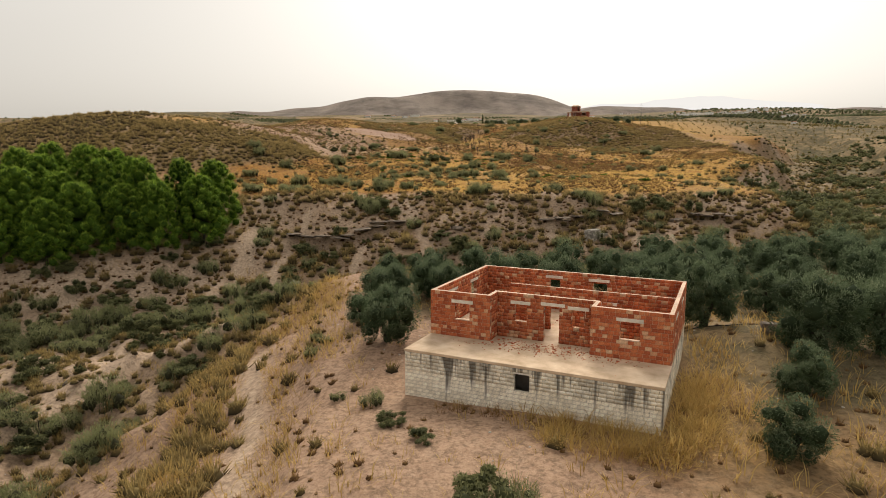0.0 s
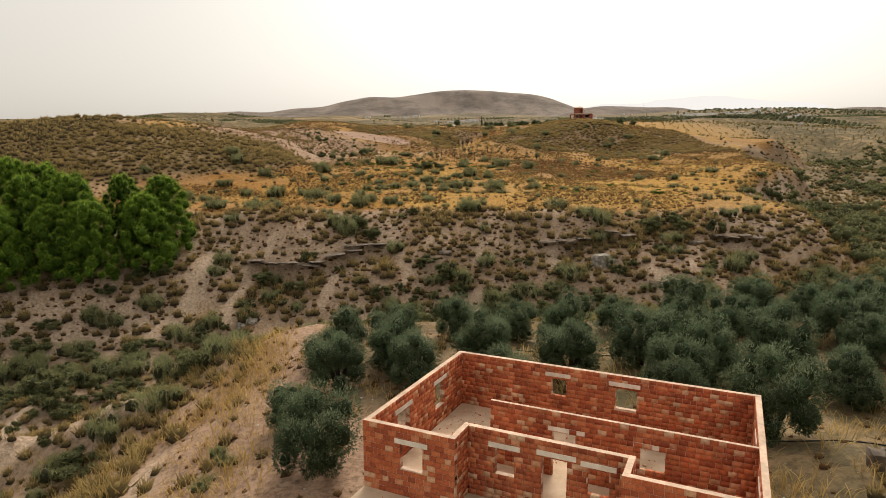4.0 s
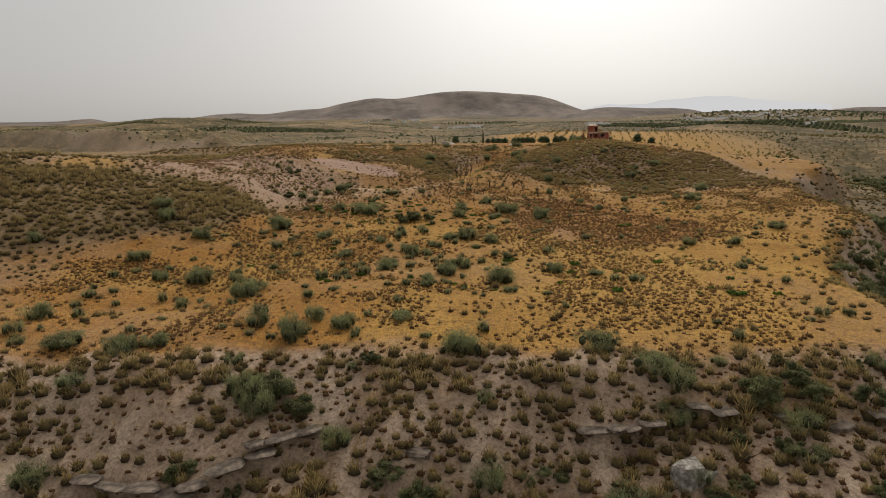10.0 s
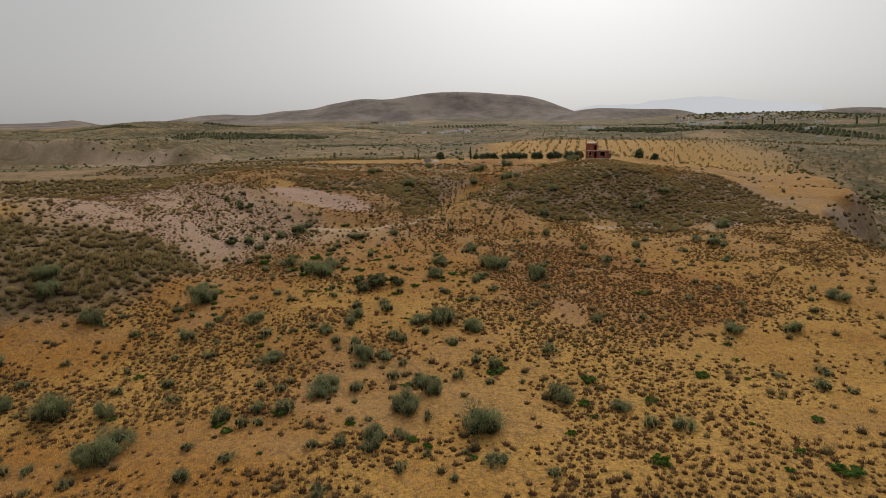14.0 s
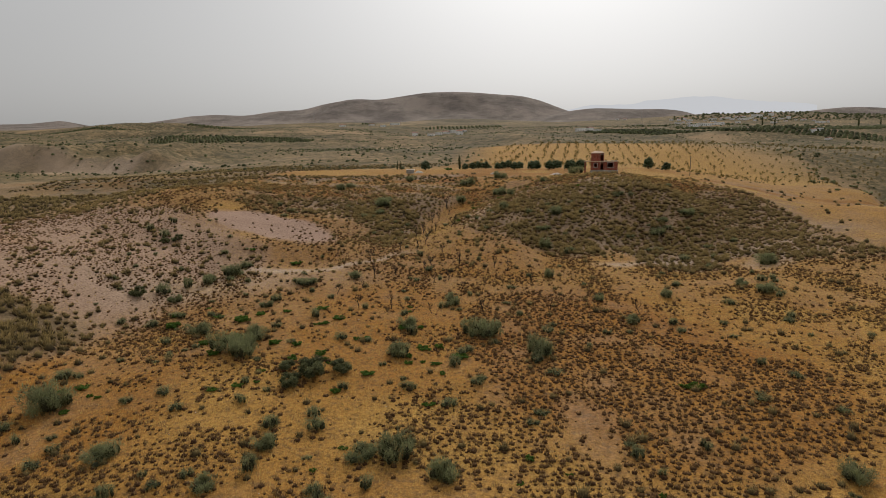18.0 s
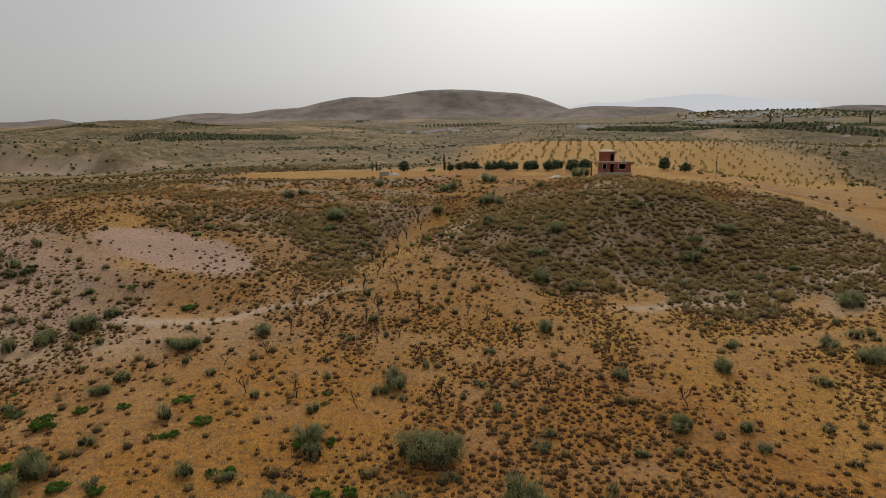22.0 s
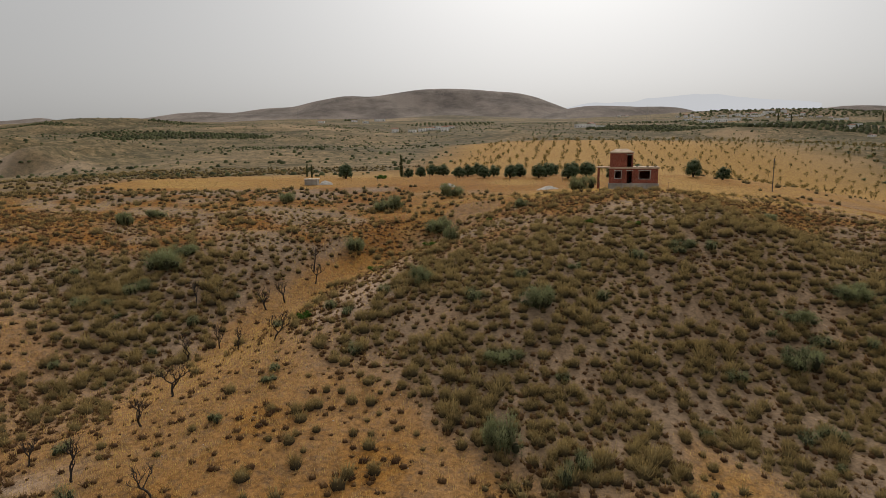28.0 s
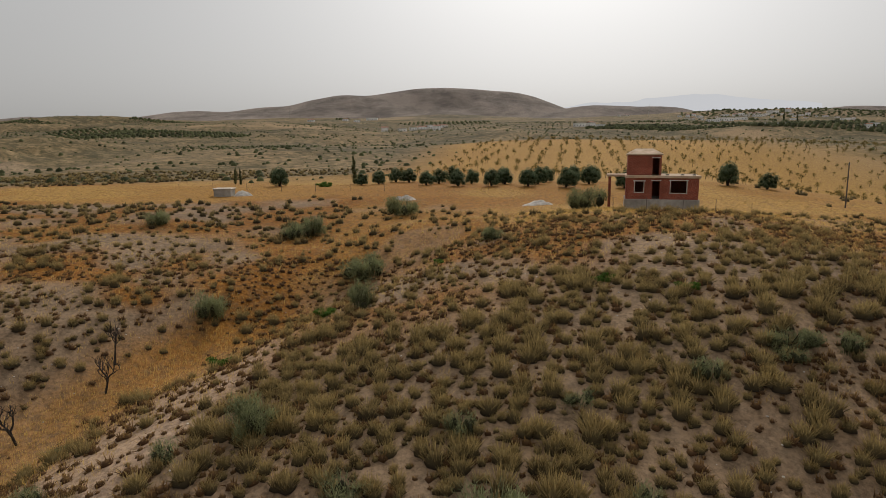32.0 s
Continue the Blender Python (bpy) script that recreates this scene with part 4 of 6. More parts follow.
lintel(6.5, 7.92, H_IN, 4.5, w3)
lintel(8.08, 9.3, H_IN, HEAD, w3)
brick_wall("return_wall", (3.61, 0.24), False, H_IN, [], 4)
brick_wall("return_wall", (9.65, 0.24), False, H_IN, [], 5)
w4 = brick_wall("side_wall", (0, 0.24), False, DEEP - 0.48, [(2.0, 3.1, SILL, HEAD), (5.6, 6.6, 3.2, HEAD)], 6)
lintel(2.05, 3.55, 0, HEAD, w4, False)
lintel(5.65, 7.05, 0, HEAD, w4, False)
w5 = brick_wall("side_wall", (LONG - 0.24, 0.24), False, DEEP - 0.48, [(1.3, 2.3, SILL, HEAD), (5.2, 6.2, SILL, HEAD)], 7)
lintel(1.35, 2.75, LONG - 0.24, HEAD, w5, False)
lintel(5.25, 6.65, LONG - 0.24, HEAD, w5, False)
w6 = brick_wall("back_wall", (0, DEEP - 0.24), True, LONG, [(4.95, 5.65, 3.6, 4.55), (7.95, 8.9, 3.5, 4.55)], 8)
lintel(4.62, 5.84, DEEP - 0.24, 4.55, w6)
lintel(7.63, 9.03, DEEP - 0.24, 4.55, w6)
w7 = brick_wall("inner_wall", (3.75, 3.85), True, LONG - 0.24 - 3.75, [(2.65, 3.55, Z_SLAB, 4.25), (5.98, 6.88, 3.3, 4.25)], 9, thick=0.16)
lintel(6.18, 7.66, 3.87, 4.25, w7, thick=0.16)
lintel(9.46, 10.94, 3.87, 4.25, w7, thick=0.16)
slab = bmesh.new()
add_box(slab, -0.02, LONG + 0.02, -APRON - 0.03, DEEP + 0.02, Z_SLAB - 0.16, Z_SLAB - 0.004, bevel=0.015)
part("slab", slab, M_CONCRETE, house, "dusty tan concrete floor slab")
hatch = (6.5, 7.3, 0.9, 1.9)
plinth = brick_wall("platform_wall", (0, -APRON), True, LONG, [hatch], 20, thick=0.2, singly=True, z0=-0.45, z1=Z_SLAB - 0.165, base="block", label="stained cream concrete-block platform front")
brick_wall("platform_wall", (0, -APRON + 0.2), False, DEEP + APRON - 0.2, [], 21, thick=0.2, z0=-0.45, z1=Z_SLAB - 0.165, base="block")
brick_wall("platform_wall", (LONG - 0.2, -APRON + 0.2), False, DEEP + APRON - 0.2, [], 22, thick=0.2, z0=-0.45, z1=Z_SLAB - 0.165, base="block")
part("hatch_frame", box_bm(6.42, 7.38, -APRON - 0.03, -APRON + 0.2, 1.9, 1.98), M_LINTEL, plinth)
# Added dark panel behind the hatch; its colour stands for shade.
bm = bmesh.new()
add_box(bm, 0.25, LONG - 0.25, -APRON + 0.9, -APRON + 1.0, -0.4, Z_SLAB - 0.17)
part("hatch_shade_panel", bm, M_DARK, house)

# broken blocks and crumbs on the slab
vs, fs = [], []
r = np.random.default_rng(8)
for i in range(900):
    if i < 560:
        cx, cy = r.normal(7.4, 2.6), -0.1 + r.normal(0, 0.65)
    elif i < 700:
        cx, cy = r.uniform(0.5, 3.5), r.uniform(3, 8.5)
    else:
        cx, cy = r.uniform(3.9, 13.3), r.uniform(4.3, 8.7)
    if not (0.3 < cx < LONG - 0.3) or cy < -APRON + 0.2 or (cy > -0.12 and cy < 0.3 and (cx < 4 or cx > 9.5)) or abs(cy - H_IN) < 0.3:
        continue
    s = r.uniform(0.01, 0.045) * (1.9 if r.random() < 0.06 else 1)
    a = r.uniform(0, 6.28)
    c, d = math.cos(a), math.sin(a)
    k = len(vs)
    for sx in (-1, 1):
        for sy in (-1, 1):
            for sz in (0, 1):
                x, y = sx * s * r.uniform(0.7, 1.3), sy * s * 0.7 * r.uniform(0.7, 1.3)
                vs.append((cx + c * x - d * y, cy + d * x + c * y, Z_SLAB - 0.004 + sz * s * 0.8 * r.uniform(0.6, 1.1)))
    fs += [(k, k + 1, k + 3, k + 2), (k + 4, k + 6, k + 7, k + 5), (k, k + 4, k + 5, k + 1), (k + 2, k + 3, k + 7, k + 6), (k + 1, k + 5, k + 7, k + 3)]
ob = tagged(new("rubble", link_mesh("rubble", vs, fs, M_BRICKS)), "crumbled red clay blocks strewn on the slab", "rubble", kind="stuff")
ob.matrix_world = HOUSE


# ---- the unfinished house on the knoll ----
def hollow(name, x0, x1, y0, y1, z0, z1, t, front, parent, material, label=""):
    """Four walls of a storey, with openings through the front one."""
    bm = bmesh.new()
    for u0, u1, lo, hi in rects(x0, x1, z0, z1, front):
        add_box(bm, u0, u1, y0, y0 + t, lo, hi)
    add_box(bm, x0, x1, y1 - t, y1, z0, z1)
    add_box(bm, x0, x0 + t, y0 + t, y1 - t, z0, z1)
    add_box(bm, x1 - t, x1, y0 + t, y1 - t, z0, z1)
    return part(name, bm, material, parent, label)


house2 = tagged(new("unfinished_house"), "unfinished two-storey red clay-block house with a square tower room", "house")
house2.matrix_world = pose(69.9, 341.0, 31.45, 0, 0, -17)
house2.scale = (0.92, 1, 1)
W2, D2 = 10.1, 7.6
part("plinth", box_bm(-0.15, W2 + 0.2, -0.15, D2 + 0.1, -1.2, 1.2, bevel=0.03), M_RENDER, house2, "grey cement plinth")
front = [(1.2, 2.55, 2.15, 3.6), (3.7, 4.75, 1.2, 3.65), (6.2, 8.5, 2.1, 3.7)]
ground_floor = hollow("ground_floor", 0, W2, 0, D2, 1.2, 4.05, 0.25, front, house2, M_CLAY)
for u0, u1, lo, hi in front:
    bm = bmesh.new()
    if lo > 1.3:
        add_box(bm, u0 - 0.05, u0 + 0.06, -0.03, 0.2, lo, hi)
        add_box(bm, u1 - 0.06, u1 + 0.05, -0.03, 0.2, lo, hi)
        add_box(bm, u0 - 0.05, u1 + 0.05, -0.03, 0.2, lo - 0.1, lo)
    add_box(bm, u0 - 0.2, u1 + 0.2, -0.035, 0.2, hi, hi + 0.14)
    part("window_surround" if lo > 1.3 else "door_lintel", bm, M_FRAME, ground_floor, "pale cement surround")
roof2 = part("roof_slab", box_bm(-0.12, W2 + 0.25, -0.25, D2 + 0.2, 4.05, 4.4, bevel=0.03), M_CONCRETE, house2, "bare concrete roof slab")
for x in (7.7, 9.3, 5.6):
    part("loose_block", box_bm(x, x + 0.45, 1.0, 1.3, 4.4, 4.6, bevel=0.02), M_RENDER, roof2)
tower = hollow("tower_room", 0.1, 4.9, 0.4, 5.2, 4.4, 7.1, 0.25, [(3.65, 4.6, 4.4, 6.72)], house2, M_CLAY)
part("door_lintel", box_bm(3.5, 4.75, 0.36, 0.6, 6.72, 6.86), M_FRAME, tower)
bm = bmesh.new()
lo = [bm.verts.new(p) for p in ((-0.1, 0.2, 7.1), (5.1, 0.2, 7.1), (5.1, 5.4, 7.1), (-0.1, 5.4, 7.1))]
mid = [bm.verts.new((v.co.x, v.co.y, 7.28)) for v in lo]
hi = [bm.verts.new(p) for p in ((1.3, 2.2, 8.0), (3.7, 2.2, 8.0), (3.7, 3.4, 8.0), (1.3, 3.4, 8.0))]
for a, b in ((lo, mid), (mid, hi)):
    for i in range(4):
        bm.faces.new((a[i], a[(i + 1) % 4], b[(i + 1) % 4], b[i]))
bm.faces.new(hi)
bm.faces.new(lo[::-1])
part("hipped_roof", bm, M_CONCRETE, house2, "shallow hipped cement roof")
part("porch_slab", box_bm(-2.9, -0.13, 3.6, 7.2, 4.08, 4.38, bevel=0.03), M_CONCRETE, house2)
part("porch_pillar", box_bm(-2.6, -2.2, 3.8, 4.2, -0.6, 4.08, bevel=0.02), M_CLAY, house2)
part("porch_pillar", box_bm(-2.6, -2.2, 6.7, 7.1, -0.6, 4.08, bevel=0.02), M_CLAY, house2)


# ---- plants ----
def clump_points(r, lobes, n):
    """Points near the skins of several ball-like lobes, with outward directions."""
    pick = r.integers(0, len(lobes), n)
    c = np.array([l[:3] for l in lobes])[pick]
    s = np.array([l[3:6] for l in lobes])[pick]
    d = r.normal(size=(n, 3))
    d /= np.linalg.norm(d, axis=1)[:, None]
    k = r.uniform(0.72, 1.06, (n, 1))
    return c + d * s * k, d, pick


def leaf_cloud(r, p, d, length, width, droop=0.0, tips=0.8):
    n = len(p)
    w = d + r.normal(0, 0.55, (n, 3))
    w[:, 2] -= droop
    w /= np.linalg.norm(w, axis=1)[:, None]
    side = np.cross(w, r.normal(size=(n, 3)))
    side /= np.linalg.norm(side, axis=1)[:, None] + 1e-9
    L, W = length * r.uniform(0.7, 1.3, (n, 1)), width * r.uniform(0.7, 1.3, (n, 1))
    f = np.stack([p - w * L * 0.5 - side * W, p - w * L * 0.3 + side * W, p + w * L * 0.6], 1).reshape(-1, 3)
    # Leaves that face upwards are painted paler, as if lit from above.
    top_light = np.clip(0.12 + 0.88 * d[:, 2], 0, 1) * r.uniform(0, 1, n) * tips
    return f, np.arange(len(f)).reshape(-1, 3), np.repeat(top_light, 3)


def lobe_cores(r, lobes, shrink=0.82):
    out = []
    bm = bmesh.new()
    bmesh.ops.create_icosphere(bm, subdivisions=1, radius=1)
    v0 = np.array([v.co[:] for v in bm.verts])
    f0 = np.array([[v.index for v in f.verts] for f in bm.faces])
    bm.free()
    for l in lobes:
        v = v0 * np.array(l[3:6]) * shrink * r.uniform(0.85, 1.1, (len(v0), 1)) + np.array(l[:3])
        out.append((v, f0, np.zeros(len(v0))))
    return merged(*out)


def crown_mesh(name, r, lobes, n, length, width, material, droop=0.0, tips=0.8, shrink=0.82):
    p, d, pick = clump_points(r, lobes, n)
    v1, f1, t1 = leaf_cloud(r, p, d, length, width, droop, tips)
    v2, f2, t2 = lobe_cores(r, lobes, shrink)
    v, f, t = merged((v1, f1, t1), (v2, f2, t2))
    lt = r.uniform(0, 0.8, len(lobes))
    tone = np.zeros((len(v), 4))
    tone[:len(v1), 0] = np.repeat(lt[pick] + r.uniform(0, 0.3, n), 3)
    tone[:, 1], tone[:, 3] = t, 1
    return link_mesh(name, v, f, material, tone)


def olive_tree(seed):
    r = np.random.default_rng(seed)
    lobes = []
    for i in range(15):
        a, k = 2.4 * i + r.uniform(-0.3, 0.3), r.uniform(0.55, 1.45) if i else 0.2
        s = r.uniform(0.5, 0.95)
        lobes.append((k * math.cos(a), k * math.sin(a), r.uniform(1.3, 3.0) - 0.25 * k if i else 3.0, s, s, s * r.uniform(0.9, 1.35)))
    for i in range(7):
        a = 0.9 * i + r.uniform(-0.3, 0.3)
        lobes.append((1.25 * math.cos(a), 1.25 * math.sin(a), r.uniform(0.7, 1.2), 0.55, 0.55, 0.6))
    tree = new("olive_tree")
    limbs = []
    for i in range(3):
        a = 2.1 * i + r.uniform(-0.4, 0.4)
        limbs.append((((0.08 * i, 0, -0.4), (0.12 * math.cos(a), 0.12 * math.sin(a), 0.5), (0.45 * math.cos(a), 0.45 * math.sin(a), 1.2), (0.9 * math.cos(a), 0.9 * math.sin(a), 2.2)), (0.24, 0.17, 0.12, 0.05)))
    part("trunk", limbs_mesh("olive_trunk", limbs, M_BARK), None, tree, "dark forked trunk")
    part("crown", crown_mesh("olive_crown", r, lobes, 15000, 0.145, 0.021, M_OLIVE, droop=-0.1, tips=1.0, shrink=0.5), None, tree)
    return tagged(tree, "grey-green olive tree with a rounded bushy crown", "olive tree")


def pine_tree(seed):
    r = np.random.default_rng(seed)
    lobes = []
    for i in range(84):
        k = (i + 0.5) / 84
        h = 0.7 + 10.1 * k
        reach = 3.2 * math.sqrt(max(0.03, 1 - max(0.0, (k - 0.28) / 0.74) ** 1.8)) * r.uniform(0.72, 1.05)
        a = 2.4 * i + r.uniform(-0.4, 0.4)
        s = r.uniform(0.55, 0.95)
        lobes.append((reach * math.cos(a), reach * math.sin(a), h, s, s, s * 1.05))
    tree = new("pine_tree")
    part("trunk", limbs_mesh("pine_trunk", [(((0, 0, -0.6), (0.1, 0, 3), (0, 0.1, 7), (0, 0, 10.3)), (0.24, 0.2, 0.13, 0.04))], M_BARK), None, tree)
    inner = [(0, 0, h, w, w, 1.6) for h, w in ((2.6, 2.3), (4.6, 2.4), (6.6, 2.1), (8.4, 1.5))]
    part("crown", crown_mesh("pine_crown", r, lobes + inner, 15000, 0.36, 0.03, M_PINE, droop=-0.6, tips=1.0, shrink=0.7), None, tree)
    return tagged(tree, "dense bright green Aleppo pine at the wood's edge", "pine tree", "pine wood")


def broom_bush(seed, name="broom_bush", material=None, n=2200, high=0.62, wide=1.15, label="grey-green broom bush of upright twigs on dry earth", category="bush"):
    """A loose shrub: uneven heads of fine upright twigs over an open foot painted dark as shade."""
    r = np.random.default_rng(seed)
    bush = new(name)
    heads = []
    for i in range(11):
        a, k = r.uniform(0, 6.28), wide * 0.42 * math.sqrt(r.uniform(0, 1))
        s = wide * r.uniform(0.10, 0.22)
        heads.append((k * math.cos(a), k * math.sin(a), high * r.uniform(0.28, 0.78) * (1.1 - 0.6 * k / wide), s, s, s * r.uniform(0.8, 1.3)))
    p, d, pick = clump_points(r, heads, n)
    p = p + r.normal(0, 0.035, p.shape) * wide
    v1, f1, t1 = leaf_cloud(r, p, d * 0.6, 0.17 * high, 0.0085, droop=-0.75, tips=0.75)
    v2, f2, t2 = sprays(n // 14, wide * 0.5, high * 0.95, 0.006, 0.9, r)
    # Lobe cores take a dark tone, the shade inside the bush.
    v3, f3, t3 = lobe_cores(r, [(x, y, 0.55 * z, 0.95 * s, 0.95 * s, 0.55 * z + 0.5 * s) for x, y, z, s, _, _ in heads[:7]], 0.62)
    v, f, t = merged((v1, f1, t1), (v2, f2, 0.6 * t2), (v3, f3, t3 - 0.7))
    v[:, 2] = np.maximum(v[:, 2], -0.05)
    lt = r.uniform(0, 0.9, len(heads))
    tone = np.zeros((len(v), 4))
    tone[:len(v1), 0] = np.repeat(lt[pick] + r.uniform(-0.1, 0.3, n), 3)
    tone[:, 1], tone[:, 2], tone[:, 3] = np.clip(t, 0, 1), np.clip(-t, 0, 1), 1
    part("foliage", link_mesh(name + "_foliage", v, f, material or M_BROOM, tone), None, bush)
    stems = [(((0, 0, -0.1), (0.05 * math.cos(a), 0.05 * math.sin(a), 0.15), (0.16 * math.cos(a), 0.16 * math.sin(a), 0.45)), (0.02, 0.016, 0.006)) for a in (0.3, 2.4, 4.5)]
    part("stem", limbs_mesh(name + "_stem", stems, M_BARK, 5), None, bush)
    return tagged(bush, label, category)


def leafy_bush(seed, name, material, n=420, high=0.8, wide=1.0, leaf=(0.11, 0.035), label="", category="bush"):
    r = np.random.default_rng(seed)
    lobes = []
    for i in range(14):
        a, k = r.uniform(0, 6.28), wide * 0.42 * math.sqrt(r.uniform(0, 1))
        s = r.uniform(0.10, 0.2) * wide
        lobes.append((k * math.cos(a), k * math.sin(a), high * r.uniform(0.2, 0.72) * (1.1 - 0.5 * k / wide), s, s, s * high * r.uniform(0.9, 1.4)))
    bush = new(name)
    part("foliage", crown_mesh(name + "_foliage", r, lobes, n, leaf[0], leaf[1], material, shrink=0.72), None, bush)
    part("stem", limbs_mesh(name + "_stem", [(((0, 0, -0.15), (0.02, 0, 0.2), (0.05, 0.03, 0.4 * high)), (0.03, 0.022, 0.01))], M_BARK, 5), None, bush)
    return tagged(bush, label, category)


def dead_tree(seed):
    r = np.random.default_rng(seed)
    limbs = []

    def grow(p, d, length, rad, depth):
        pts, rads = [p], [rad]
        for i in range(3):
            d = (d + Vector(r.normal(0, 0.16, 3)) + Vector((0, 0, 0.07))).normalized()
            p = p + d * length / 3
            pts.append(p)
            rads.append(rad * (1 - 0.12 * (i + 1)))
        limbs.append((pts, rads))
        if depth:
            for i in range(3):
                a = r.uniform(0, 6.28)
                out = Vector((math.cos(a), math.sin(a), r.uniform(0.3, 1.1))).normalized()
                grow(pts[-1 - (i % 2)], (d * 0.6 + out).normalized(), length * r.uniform(0.55, 0.8), rads[-1] * 0.92, depth - 1)
    grow(Vector((0, 0, -0.2)), Vector((r.normal(0, 0.12), r.normal(0, 0.12), 1)).normalized(), 0.85, 0.062, 4)
    tree = new("dead_almond_tree")
    part("trunk", limbs_mesh("dead_trunk", limbs[:1], M_DEADWOOD, 6), None, tree)
    part("branchwork", limbs_mesh("dead_branchwork", limbs[1:], M_DEADWOOD, 4), None, tree)
    return tagged(tree, "bare blackened dead almond tree on ochre earth", "dead tree", "dead almond trees")


def plant(originals, places, group="", tilt=4, vary=0.07):
    """Sets copies of the originals at places (x, y, size), turned and tilted a little; the originals take the first places."""
    r = random.Random(len(places) * 7 + len(originals))
    for i, (x, y, s) in enumerate(places):
        src = originals[i % len(originals)]
        m = pose(x, y, level(x, y) - 0.04, r.uniform(-tilt, tilt), r.uniform(-tilt, tilt), r.uniform(0, 360))
        if i < len(originals):
            ob = src
            ob.matrix_world = m
        else:
            ob = copy_thing(src, m)
        ob.scale = (s * r.uniform(1 - vary, 1 + vary), s * r.uniform(1 - vary, 1 + vary), s * r.uniform(0.97 - vary, 1.03 + vary))
        if group:
            ob["group"] = group


# olive trees: those beside the house, then the grove in its rows
OLIVES = [(19.3, 43.8, 1.25), (23.6, 37.4, 1.35), (28.6, 38.5, 1.35), (15.6, 25.6, 0.75), (19.8, 31.8, 0.9), (-3.9, 41.6, 1.1), (-6.2, 46.0, 0.75), (-6.2, 55.9, 0.85), (-1.2, 54.4, 0.9),
          (-5.2, 60.9, 0.9), (-1.3, 57.9, 1.1), (3.2, 63.2, 0.9), (5.2, 56.4, 1.15), (8.3, 63.7, 0.9), (11.8, 61.3, 1.2), (17.2, 65.6, 0.9), (16.5, 56.6, 1.25), (21.0, 60.0, 1.2), (25.4, 62.4, 1.15), (29.6, 66.2, 1.3), (10.8, 53.2, 1.1), (24.4, 69.4, 1.1), (26.4, 56.4, 1.3)]
r = random.Random(21)
for i in range(9):
    for j in range(12):
        x, y = 20 + 6.6 * j + r.uniform(-1, 1) + 1.2 * (i % 2), 42 + 5.6 * i + 0.16 * 6.6 * j + r.uniform(-0.9, 0.9)
        if y > 67.5 + 0.15 * (x - 20) or any((x - a) ** 2 + (y - b) ** 2 < 19 for a, b, c in OLIVES) or float(edge_right(x, y)) > 46:
            continue
        OLIVES.append((x, y, r.uniform(1.0, 1.4)))
OLIVES += [(-4.4, 51.4, 1.0), (0.5, 51.8, 1.0), (6.0, 50.2, 1.05), (16.5, 49.6, 1.15)]
plant([olive_tree(31 + i) for i in range(5)], [(x, y, 1.02 * s) for x, y, s in OLIVES], "olive grove")
ROW = [(27.8, 396.8, 0.8), (31.2, 401, 0.85), (38.1, 408, 1.0), (42.4, 395.2, 0.95), (45.3, 401.9, 0.95), (49.3, 391.5, 1.0), (52.9, 401.1, 0.95), (56.5, 390.5, 1.0), (60.3, 397.9, 0.95), (64.4, 389.9, 1.1), (67.8, 397, 1.05), (76.7, 402, 1.1), (72.1, 387.5, 1.1), (79.2, 396, 1.1), (84, 385.4, 1.1), (107.7, 389.5, 1.3), (113.7, 384.4, 1.0), (10.1, 393.7, 1.1), (92, 390, 1.1)]
plant([olive_tree(51), olive_tree(52)], [(a, b, 1.05 * c) for a, b, c in ROW] + [(a + 3.6, b + 9.5, 1.0) for a, b, c in ROW[1:15:3]], "olives along the lane")

# the pine wood
PINES = []
r = random.Random(5)
for i in range(13):
    for j in range(7):
        x = -38.0 - 4.4 * i + r.uniform(-0.9, 0.9)
        y = 95.6 + 0.57 * (x + 37.2) + 4.4 * j + r.uniform(-0.9, 0.9)
        if j > min(1 + i * 0.45, 3.5):
            continue
        PINES.append((x, y, r.uniform(0.86, 1.05)))
plant([pine_tree(61 + i) for i in range(4)], PINES, "pine wood", 2)

# broom on the field and the knoll
BROOM_SOUTH = [(-36.0, 116.4, 2.6), (-29.4, 115.6, 2.6), (-26.4, 117.0, 1.9), (-17.4, 123.3, 2.0), (-12.2, 119.7, 2.4), (-11.0, 126.2, 2.0), (-7.1, 122.9, 2.1), (-0.4, 124.9, 1.9), (-12.6, 106.6, 2.1), (-24.4, 139.9, 2.3), (-35.6, 151.5, 3.0), (-42.9, 153.6, 1.7), (-45.0, 125.9, 2.2), (-13.2, 163.4, 2.2), (-4.8, 155.4, 2.0), (-1.1, 163.7, 2.4), (5.0, 148.4, 2.8), (12.5, 144.7, 2.5), (22.2, 151.9, 2.6), (52.8, 173.3, 2.4), (61.6, 173.3, 1.6), (28.1, 204.5, 2.4), (112.6, 210.7, 2.6), (77.6, 187.3, 2.6), (-56.6, 185.9, 2.6), (-70.8, 164.9, 2.2), (-51.0, 163.1, 2.0), (14.0, 173.8, 2.0)]
